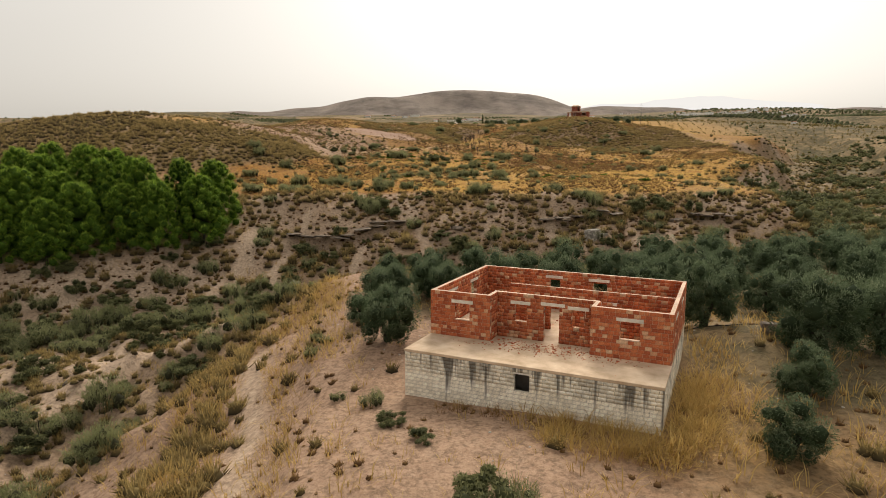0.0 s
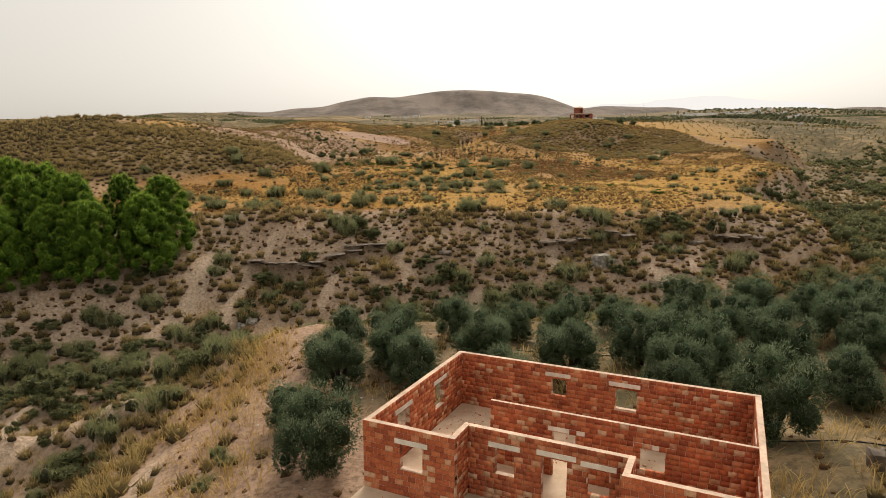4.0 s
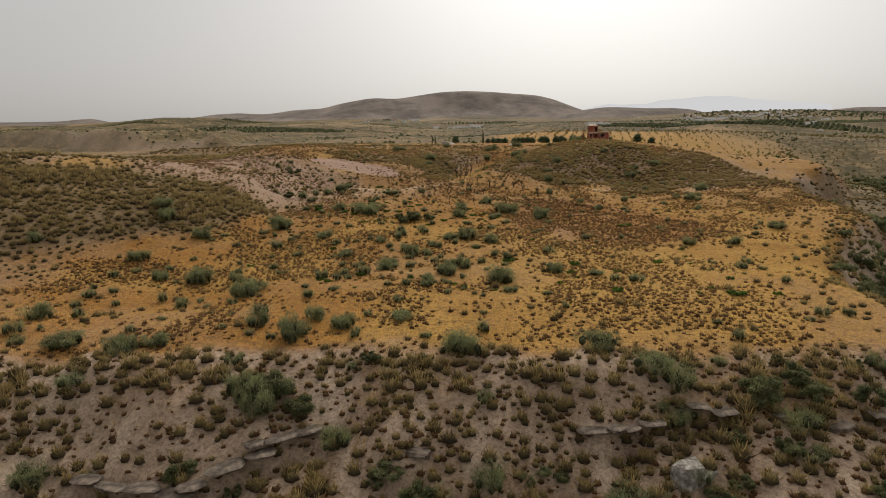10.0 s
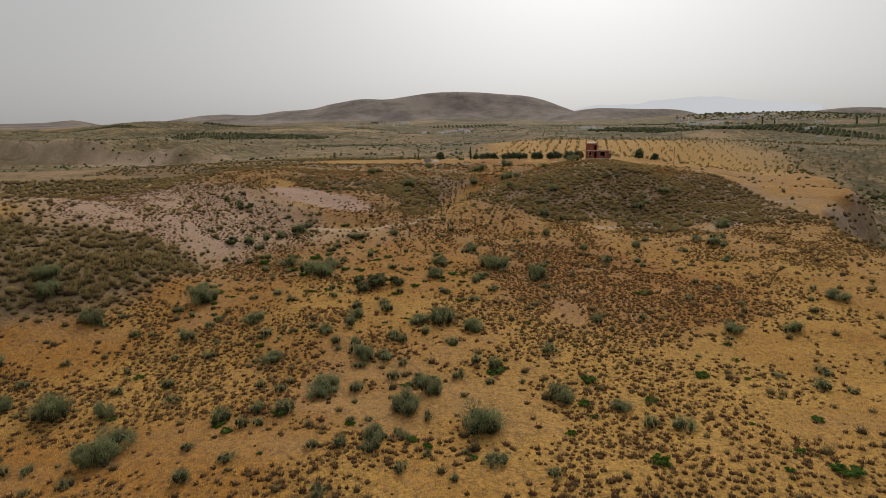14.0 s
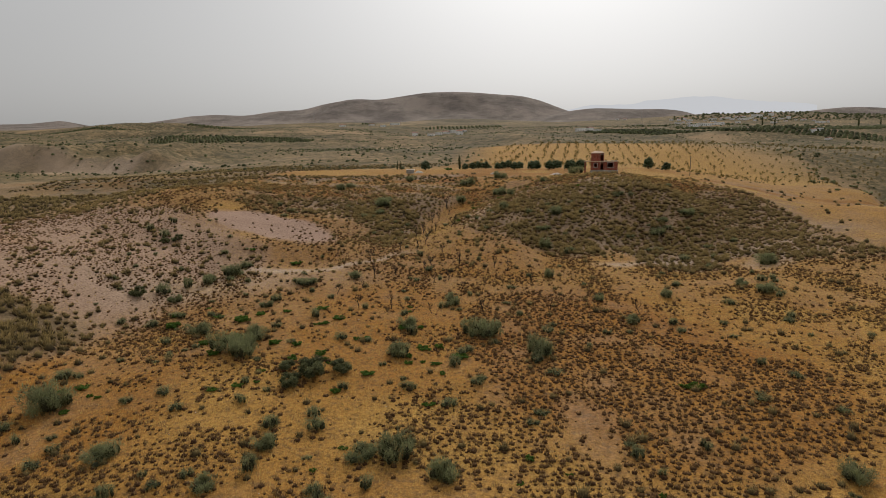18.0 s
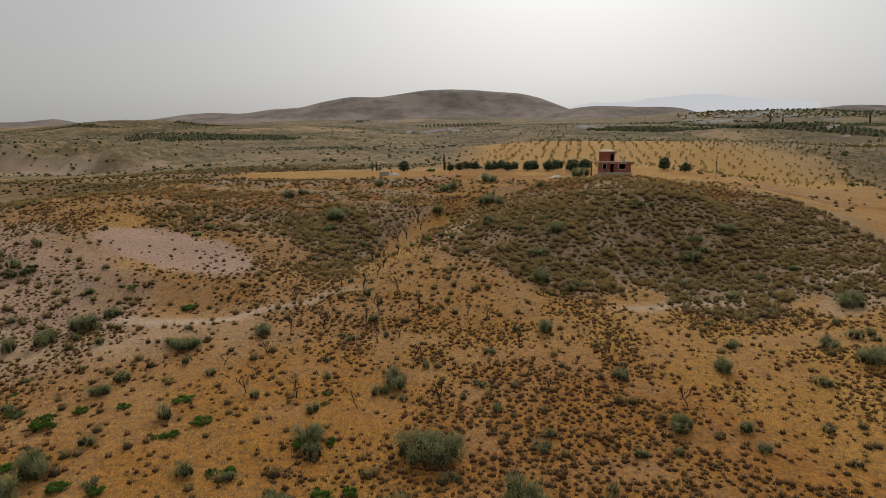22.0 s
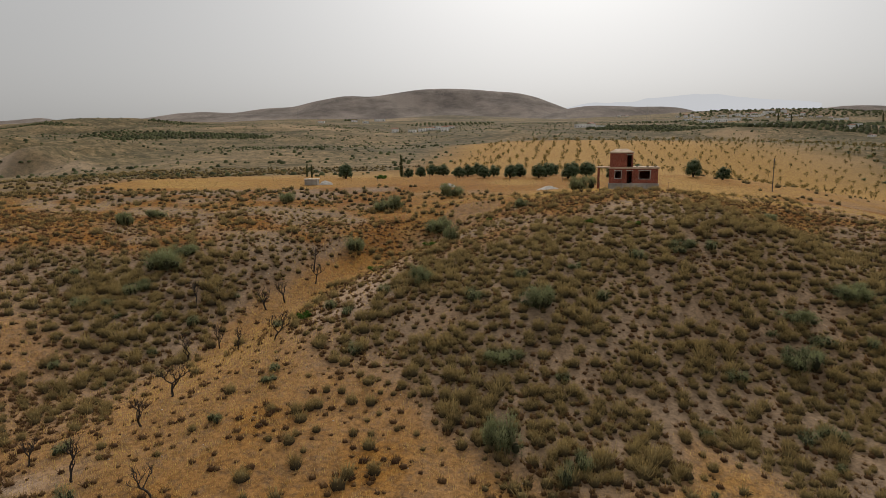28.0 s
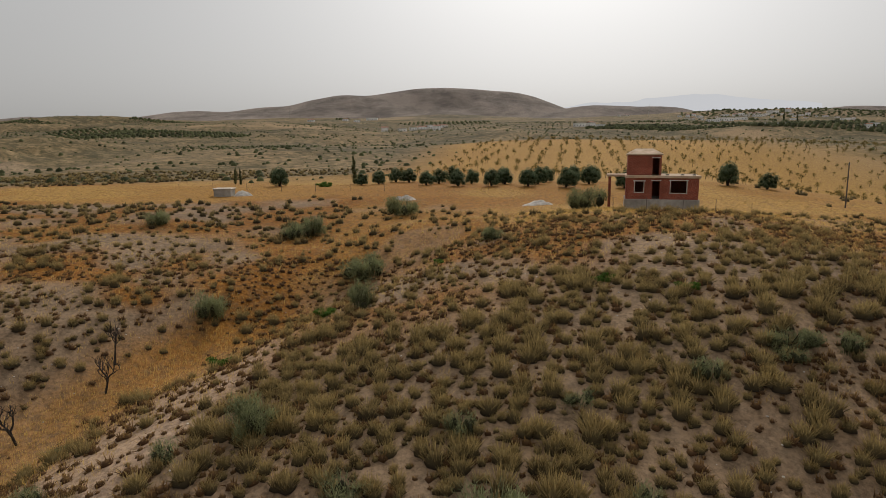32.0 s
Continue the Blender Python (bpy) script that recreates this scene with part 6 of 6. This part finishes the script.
scatter("plain_scrub", clumps, x, y, 0.4 + 1.5 * r.uniform(0, 1, len(x)) ** 2.2, M_SHRUB, "dark scrub dotting the far plain", "bush")
x, y, u, r = spread(-140, 30, 345, 480, 2.2, 308)
q = zones(x, y)
keep = u < 0.5 * (1 - q["yard"])
x, y = x[keep], y[keep]
scatter("plain_tussocks", tussocks_far, x, y, r.uniform(0.8, 1.6, len(x)), M_TUSSOCK, "low olive-brown scrub behind the pink slope", "grass")

x, y, u, r = spread(96, 280, 372, 560, 4.6, 322)
keep = u < 0.32 * smooth(grain(x, y, 22, 52) + 0.012 * (x - 190), -0.3, 0.5) * smooth(edge_right(x, y), -30, 10)
x, y = x[keep], y[keep]
scatter("orchard_scrub", [bush_form(bush_r) for _ in range(3)], x, y, r.uniform(1.0, 3.2, len(x)), M_BROOM, "grey-green bushes at the orchard's edge", "bush")


def almond_tree(seed):
    r = np.random.default_rng(seed)
    lobes = [(k * math.cos(a), k * math.sin(a), h, 0.6, 0.6, 0.6) for a, k, h in zip(r.uniform(0, 6.28, 7), r.uniform(0.2, 1.0, 7), r.uniform(1.3, 2.7, 7))]
    p, d, pick = clump_points(r, lobes, 110)
    v, f, t = leaf_cloud(r, p, d, 0.36, 0.09)
    v2, f2, t2 = lobe_cores(r, lobes[:2], 0.55)
    return merged((v, f, t), (v2, f2, t2), (np.array([(-0.12, 0, -0.3), (0.12, 0, -0.3), (0.1, 0.06, 1.7), (0, -0.12, -0.3), (0, 0.12, -0.3), (-0.1, 0.05, 1.7)]), np.array([[0, 1, 2], [3, 4, 5]]), np.full(6, -1.0)))


r = random.Random(77)
ax, ay, asz = [], [], []
for i in range(46):
    for j in range(36):
        x, y = 30 + 7.4 * i + 0.22 * 7 * j + r.uniform(-1.6, 1.6), 412 + 6.6 * j + r.uniform(-1.6, 1.6)
        if zones(x, y)["orchard"] > 0.55 and r.random() < 0.74:
            ax.append(x), ay.append(y), asz.append(r.uniform(0.5, 0.95))
scatter("almond_orchard", [almond_tree(141 + i) for i in range(3)], np.array(ax), np.array(ay), np.array(asz), M_ALMOND, "rows of small half-bare almond trees on yellow ground", "orchard")


def far_grove(name, cx, cy, w, d, turn, step, size, label, loose=0.7):
    r = random.Random(int(cx + cy))
    c, s = math.cos(turn), math.sin(turn)
    xs, ys = [], []
    for i in range(int(w / step)):
        for j in range(int(d / step)):
            u, v = -w / 2 + step * i + loose * r.uniform(-1, 1), -d / 2 + step * j + loose * r.uniform(-1, 1)
            if (2 * u / w) ** 2 + (2 * v / d) ** 2 < 1.1 + r.uniform(-0.15, 0.15):
                xs.append(cx + c * u - s * v), ys.append(cy + s * u + c * v)
    xs, ys = np.array(xs), np.array(ys)
    rr = np.random.default_rng(int(cx + cy))
    scatter(name, clumps, xs, ys, size * rr.uniform(0.8, 1.25, len(xs)), M_SHRUB, label, "orchard")


far_grove("olive_plantation", -215, 832, 190, 90, -0.1, 7.0, 2.5, "distant olive plantation in regular dots")
far_grove("olive_plantation", -300, 1234, 240, 44, -0.1, 7.5, 3.0, "distant olive plantation along a ridge")
far_grove("olive_plantation", -510, 1168, 300, 40, 0.03, 7.5, 3.0, "distant olive plantation along a ridge")
far_grove("olive_plantation", 400, 872, 420, 64, -0.62, 5.6, 3.2, "dark band of distant olive trees")
far_grove("olive_plantation", 560, 930, 420, 64, -0.3, 6.4, 3.4, "dark band of distant olive trees")
far_grove("olive_plantation", 75, 1322, 160, 60, 0.0, 7.5, 3.0, "distant dark olive plantation on a rise")
far_grove("town_trees", 900, 1640, 620, 240, 0.1, 17, 4.0, "dark trees among distant houses", 10)
far_grove("valley_trees", 640, 1180, 560, 260, 0.15, 17, 3.4, "dark trees strewn over the valley before the houses", 10)
far_grove("pine_clump", -122, 1508, 34, 26, 0.0, 7, 4.5, "small dark clump of distant trees")

# ---- rocks ----
def hull(bm, r, w, d, h, at=(0, 0, 0), n=22):
    """Adds a broken, angular stone to bm: the hull of points strewn near a box's skin."""
    verts = []
    for _ in range(n):
        p = Vector((r.uniform(-1, 1), r.uniform(-1, 1), r.uniform(-1, 1)))
        m = max(abs(p.x), abs(p.y), abs(p.z))
        p = p / m * r.uniform(0.8, 1.0)
        p.x, p.y = p.x * (1 - 0.2 * abs(p.y)), p.y * (1 - 0.2 * abs(p.x))
        verts.append(bm.verts.new((at[0] + p.x * w / 2, at[1] + p.y * d / 2, at[2] + p.z * h / 2)))
    got = bmesh.ops.convex_hull(bm, input=verts)
    bmesh.ops.delete(bm, geom=[v for v in got["geom_interior"] if isinstance(v, bmesh.types.BMVert)], context="VERTS")


def rock(name, x, y, w, d, h, material, seed, label, lift=0.0, turn=0.0):
    r = np.random.default_rng(seed)
    bm = bmesh.new()
    hull(bm, r, w, d, h, n=30)
    for i in range(3):
        k = r.uniform(0.45, 0.7)
        hull(bm, r, w * k, d * k, h * k, (r.uniform(-0.35, 0.35) * w, r.uniform(-0.4, 0.1) * d, r.uniform(-0.3, 0.15) * h))
    me = bpy.data.meshes.new(name)
    bm.to_mesh(me)
    bm.free()
    me.materials.append(material)
    ob = tagged(new(name, me), label, "rock")
    ob.matrix_world = pose(x, y, level(x, y) + lift, r.uniform(-6, 6), r.uniform(-5, 5), turn)
    return ob


def ledge(x, y, w, a, seed):
    """Flat broken slabs of rock that jut from the slope one beside the other, dark beneath their lips."""
    r = np.random.default_rng(seed)
    ob = tagged(new("rock_ledge"), "weathered tan rock ledge overhanging the slope in flat slabs", "rock", "rock ledges")
    c, s = math.cos(a), math.sin(a)
    ob.matrix_world = pose(x, y, level(x - 0.8 * s, y + 0.8 * c), 0, 0, math.degrees(a))
    u = -w / 2
    while u < w / 2 - 0.4:
        long = r.uniform(1.5, 3.4)
        deep, thick = r.uniform(1.6, 2.4), r.uniform(0.16, 0.32)
        v = -0.1 + r.uniform(-0.35, 0.25)
        px, py = x + c * (u + long / 2) - s * 0.8, y + s * (u + long / 2) + c * 0.8
        bm = bmesh.new()
        hull(bm, r, long * 1.12, deep, thick, n=34)
        sl = part("slab", bm, M_ROCK, ob)
        sl.matrix_basis = pose(u + long / 2, v, level(px, py) - ob.location.z + r.uniform(-0.05, 0.12), r.uniform(-5, 3), r.uniform(-4, 4), r.uniform(-9, 9))
        if r.random() < 0.5:
            bm = bmesh.new()
            hull(bm, r, long * 0.8, deep * 0.8, thick * 0.9, n=26)
            part("slab", bm, M_ROCK, ob).matrix_basis = pose(u + long * 0.6, v + 0.25, level(px, py) - ob.location.z - thick - 0.1, 0, r.uniform(-4, 4), r.uniform(-14, 14))
        u += long * r.uniform(0.85, 1.0)
    return ob


for i, (x, y, w, a) in enumerate(LEDGES):
    ledge(x, y, w * 1.1, a, 160 + i)
for i, (x, y, w, d, h, a) in enumerate(((40.5, 106.2, 2.6, 1.8, 0.7, 10), (31.2, 95.2, 2.6, 1.6, 0.7, -25), (6.2, 93.6, 2.8, 1.8, 0.8, 15), (35.6, 107.0, 2.0, 1.4, 0.6, 0), (2.4, 103.5, 2.6, 1.6, 0.8, -12))):
    rock("rock_outcrop", x, y, w, d, h, M_ROCK, 170 + i, "weathered brown rock outcrop among tussocks", 0.05, a)["group"] = "rock outcrops"
rock("lichened_rock", 25.2, 101.6, 4.2, 2.4, 3.0, M_WHITE_ROCK, 180, "pale lichened rock face in the slope", -0.2, 35)
for i, (x, y, s) in enumerate(((-22.4, 90.2, 1.9), (-23.6, 89.4, 1.2), (-33.6, 52.8, 1.6), (-46.5, 74, 2.2), (22.0, 39.4, 2.0), (-30.4, 71.0, 1.4))):
    rock("boulder", x, y, s, s * 0.8, s * 0.7, M_WHITE_ROCK if i < 2 else M_ROCK, 190 + i, "rounded weathered boulder on bare earth", 0.1, 40 * i)
stones = []
for i in range(4):
    bm = bmesh.new()
    bmesh.ops.create_icosphere(bm, subdivisions=1, radius=0.5)
    v = np.array([p.co[:] for p in bm.verts]) * np.array([1, 0.8, 0.55]) * r5.uniform(0.8, 1.2, (len(bm.verts), 1))
    stones.append((v, np.array([[p.index for p in f.verts] for f in bm.faces]), np.zeros(len(v))))
    bm.free()
x, y, u, r = spread(-40, 110, 16, 345, 1.15, 309)
q = zones(x, y)
keep = (u < 0.04 + 0.2 * q["scarp"] + 0.25 * q["pale"] + 0.2 * q["knoll"] + 0.15 * q["spur"]) & clear_of_house(x, y)
x, y = x[keep], y[keep]
scatter("stones", stones, x, y, r.uniform(0.05, 0.3, len(x)) ** 1.3, M_GYPSUM, "loose pale stones scattered on the earth", "stones", 0.0)

# ---- about the unfinished house ----
def heap(name, x, y, w, d, h, material, label, seed):
    r = np.random.default_rng(seed)
    n = 22
    vs, fs = [], []
    for i in range(n):
        for j in range(n):
            a, b = 2 * i / (n - 1) - 1, 2 * j / (n - 1) - 1
            k = max(0.0, 1 - a * a - b * b)
            px, py = x + a * w / 2, y + b * d / 2
            vs.append((px, py, level(px, py) - 0.12 + h * k * (1 + 0.5 * noise.noise(Vector((a * 3 + seed, b * 3, 0)))) + 0.1 * r.uniform(-1, 1) * k))
    for i in range(n - 1):
        for j in range(n - 1):
            fs.append((i * n + j, (i + 1) * n + j, (i + 1) * n + j + 1, i * n + j + 1))
    return tagged(new(name, link_mesh(name, vs, fs, material)), label, "heap")


heap("spoil_mound", 60.8, 357.5, 5.6, 3.4, 0.75, M_GYPSUM, "white heap of building spoil on ochre earth", 3)
heap("spoil_mound", 38.5, 369.5, 4.6, 2.6, 0.7, M_GYPSUM, "low white heap of spoil beside the lane", 5)
hut = tagged(new("water_tank"), "small grey cement water tank at the field's edge", "tank")
hut.matrix_world = pose(4.6, 375.5, level(4.6, 375.5))
part("tank_body", box_bm(-2.2, 1.0, -1.4, 1.4, -0.4, 1.35, bevel=0.04), M_RENDER, hut)
part("tank_lid", box_bm(-2.35, 1.15, -1.55, 1.55, 1.35, 1.5, bevel=0.03), M_LINTEL, hut)
heap("spoil_mound", 7.6, 375.0, 4.0, 2.4, 0.9, M_GYPSUM, "white spoil beside the water tank", 7)


def fence_post():
    ob = new("fence_post")
    part("post", limbs_mesh("post", [(((0, 0, -0.3), (0, 0, 1.7)), (0.035, 0.03))], M_STEEL, 6), None, ob)
    part("wire_tie", limbs_mesh("wire_tie", [(((-0.05, 0, 1.5), (0.05, 0, 1.5)), (0.012, 0.012))], M_STEEL, 5), None, ob)
    return tagged(ob, "thin rusty steel fence post", "fence post")


plant([fence_post()], [(66 + 4.4 * i, 333.5 + 0.5 * (i % 2), 1.0) for i in range(5)] + [(-8 + 7.0 * i, 384 - 0.4 * i + (i % 2) * 0.3, 1.0) for i in range(12)], "fence posts", 3)


def utility_pole():
    ob = new("utility_pole")
    part("pole", limbs_mesh("pole", [(((0, 0, -0.6), (0, 0, 8.2)), (0.14, 0.09))], M_STEEL, 8), None, ob)
    part("cross_arm", limbs_mesh("pole_cross_arm", [(((-0.7, 0, 7.7), (0.7, 0, 7.7)), (0.05, 0.05))], M_STEEL, 6), None, ob)
    for x in (-0.6, 0, 0.6):
        part("insulator", limbs_mesh("insulator", [(((x, 0, 7.72), (x, 0, 7.98)), (0.05, 0.035))], M_RENDER, 6), None, ob)
    return tagged(ob, "weathered grey utility pole on the scrubby rise", "pole")


plant([utility_pole()], [(114.2, 360.6, 1.0)], "", 1)


def cypress(seed):
    r = np.random.default_rng(seed)
    lobes = [(r.uniform(-0.15, 0.15), r.uniform(-0.15, 0.15), h, w, w, 0.9) for h, w in ((0.8, 0.6), (1.8, 0.75), (2.9, 0.72), (4.0, 0.6), (5.0, 0.42), (5.8, 0.24))]
    ob = new("cypress")
    part("trunk", limbs_mesh("cypress_trunk", [(((0, 0, -0.3), (0, 0, 5)), (0.14, 0.03))], M_BARK), None, ob)
    part("crown", crown_mesh("cypress_crown", r, lobes, 900, 0.3, 0.05, M_SHRUB, droop=-0.8, tips=0.4), None, ob)
    return tagged(ob, "slender dark cypress by the lane", "cypress")


plant([cypress(151), cypress(152)], [(25.6, 402, 1.0), (-3.0, 405, 0.6), (-1.2, 403, 0.55), (660, 1330, 2.6), (690, 1340, 2.4), (830, 1300, 2.8), (880, 1310, 2.2)], "cypresses", 1)

# drip hoses between the olives
for i, pts in enumerate((((15, 41), (19, 43.2), (24, 42.0), (31, 39)), ((8, 60), (13, 59.5), (17, 58), (22, 53)), ((3, 58), (8, 57), (13, 52)), ((20, 62), (26, 60), (31, 55)))):
    line = []
    for (ax0, ay0), (bx, by) in zip(pts, pts[1:]):
        for k in range(8):
            px, py = ax0 + (bx - ax0) * k / 8, ay0 + (by - ay0) * k / 8
            line.append((px, py, level(px, py) + 0.03))
    tagged(new("drip_hose", limbs_mesh("drip_hose", [(line, [0.035] * len(line))], M_HOSE, 5)), "thin black irrigation hose lying between olive trees", "hose")


# ---- distant houses, sheds and masts ----
def far_house(w, d, h, roofed, seed, label):
    r = random.Random(seed)
    ob = new("distant_house")
    part("wall", box_bm(-w / 2, w / 2, -d / 2, d / 2, -3, h, bevel=0.05), M_WHITEWASH, ob)
    if roofed:
        bm = bmesh.new()
        a = [bm.verts.new(p) for p in ((-w / 2 - 0.4, -d / 2 - 0.4, h), (w / 2 + 0.4, -d / 2 - 0.4, h), (w / 2 + 0.4, d / 2 + 0.4, h), (-w / 2 - 0.4, d / 2 + 0.4, h))]
        b = [bm.verts.new((-w / 2 - 0.4, 0, h + d * 0.22)), bm.verts.new((w / 2 + 0.4, 0, h + d * 0.22))]
        for f in ((a[0], a[1], b[1], b[0]), (a[2], a[3], b[0], b[1]), (a[1], a[2], b[1]), (a[3], a[0], b[0]), (a[3], a[2], a[1], a[0])):
            bm.faces.new(f)
        part("roof", bm, M_TILE_ROOF, ob)
    else:
        part("parapet", box_bm(-w / 2 - 0.1, w / 2 + 0.1, -d / 2 - 0.1, d / 2 + 0.1, h, h + 0.5), M_LINTEL, ob)
    n = max(2, int(w / 4))
    for i in range(n):
        x = -w / 2 + w * (i + 0.5) / n
        lo = 0.1 if i == n // 2 else 1.1
        # Openings are thin dark boxes, the interior shade put into their colour.
        part("door" if i == n // 2 else "window", box_bm(x - 0.55, x + 0.55, -d / 2 - 0.05, -d / 2 + 0.1, lo, 2.4), M_OPENING_SHADE, ob)
    return tagged(ob, label, "house", "distant houses")


kinds = [far_house(12, 8, 4, False, 1, "low flat-roofed whitewashed house, far off"), far_house(14, 8, 3.6, True, 2, "white farmhouse with a tiled roof, far off"), far_house(26, 10, 5, False, 3, "long white farm building, far off"), far_house(10, 9, 6.5, True, 4, "two-storey pale house with a tiled roof, far off")]
FARM = [(23, 1069), (35, 1082), (50, 1090), (53, 1016), (12, 994), (62, 1100), (232, 1022), (239, 1008), (246, 991), (-114, 1443), (-66, 1463), (-11, 1023), (-83, 1356), (-161, 1345)]
TOWN = [(516, 1388), (540, 1420), (541, 1390), (634, 1529), (662, 1552), (679, 1547), (700, 1536), (737, 1575), (730, 1531), (737, 1507), (785, 1559), (813, 1570), (822, 1551), (840, 1555), (841, 1526), (854, 1518), (845, 1442), (871, 1456), (464, 838), (440, 782), (392, 880), (408, 895), (678, 1464), (637, 1347), (750, 1452), (450, 826), (487, 1709), (514, 1732)]
r = random.Random(9)
TOWN += [(r.uniform(560, 900), r.uniform(1490, 1590)) for _ in range(14)]
WHITE = [(393, 1020), (418, 1041), (440, 1056), (543, 1267), (570, 1300), (594, 1346), (534, 1305), (455, 1072)]
for i, (x, y) in enumerate(FARM + TOWN + WHITE):
    k = 2 if i >= len(FARM) + len(TOWN) else i % 4
    m = pose(x, y, level(x, y), 0, 0, r.uniform(-35, 35))
    s = 0.8 if i < len(FARM) else r.uniform(0.45, 0.8)
    ob = copy_thing(kinds[k], m)
    ob.scale = (s, s, s)
for i, k in enumerate(kinds):
    x, y = 700 + 45 * i, 1560 + 20 * i
    k.matrix_world = pose(x, y, level(x, y), 0, 0, 10 * i)


def mast(h):
    ob = new("pylon")
    legs = [(((sx * h * 0.06, sy * h * 0.06, -1), (sx * 0.15, sy * 0.15, h)), (0.11, 0.08)) for sx in (-1, 1) for sy in (-1, 1)]
    for g in legs:
        part("leg", limbs_mesh("leg", [g], M_RENDER, 4), None, ob)
    for k in (0.72, 0.86):
        part("cross_arm", limbs_mesh("cross_arm", [(((-h * 0.12, 0, h * k), (h * 0.12, 0, h * k)), (0.09, 0.09))], M_RENDER, 4), None, ob)
    return tagged(ob, "thin grey power pylon, far off", "pylon", "power pylons")


plant([mast(34)], [(-330, 1950, 1.3), (395, 1250, 0.8), (1330, 1900, 1.0)], "power pylons", 0)

# ---- the faint range beyond everything, its haze an even glow ----
M_HAZE = bpy.data.materials.new("haze_glow")
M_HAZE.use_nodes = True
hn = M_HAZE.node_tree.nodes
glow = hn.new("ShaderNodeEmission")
# Emission set a little under the sky, standing in for haze.
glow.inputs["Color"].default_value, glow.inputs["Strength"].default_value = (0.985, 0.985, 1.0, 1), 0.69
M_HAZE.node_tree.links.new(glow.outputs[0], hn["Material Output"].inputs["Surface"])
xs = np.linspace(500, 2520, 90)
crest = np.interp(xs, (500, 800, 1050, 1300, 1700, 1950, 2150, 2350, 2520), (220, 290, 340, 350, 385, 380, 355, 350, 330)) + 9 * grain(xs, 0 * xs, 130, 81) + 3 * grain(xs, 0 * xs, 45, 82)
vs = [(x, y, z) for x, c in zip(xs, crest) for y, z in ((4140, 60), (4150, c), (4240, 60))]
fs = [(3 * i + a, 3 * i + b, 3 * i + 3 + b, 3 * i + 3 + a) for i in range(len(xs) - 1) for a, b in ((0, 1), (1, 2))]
tagged(new("backdrop", link_mesh("backdrop", vs, fs, M_HAZE, smooth_faces=True)), "mountain range glowing pale blue in place of haze", "mountains", kind="structure")

# ---- single blocks and bricks, laid last ----
for kind, wall, b in LATE_PIECES:
    ob = new(kind, brick_mesh if kind == "brick" else block_mesh)
    ob.parent = wall
    ob.location = ((b[0] + b[1]) / 2, (b[2] + b[3]) / 2, (b[4] + b[5]) / 2)
    ob.scale = (b[1] - b[0], b[3] - b[2], b[5] - b[4])
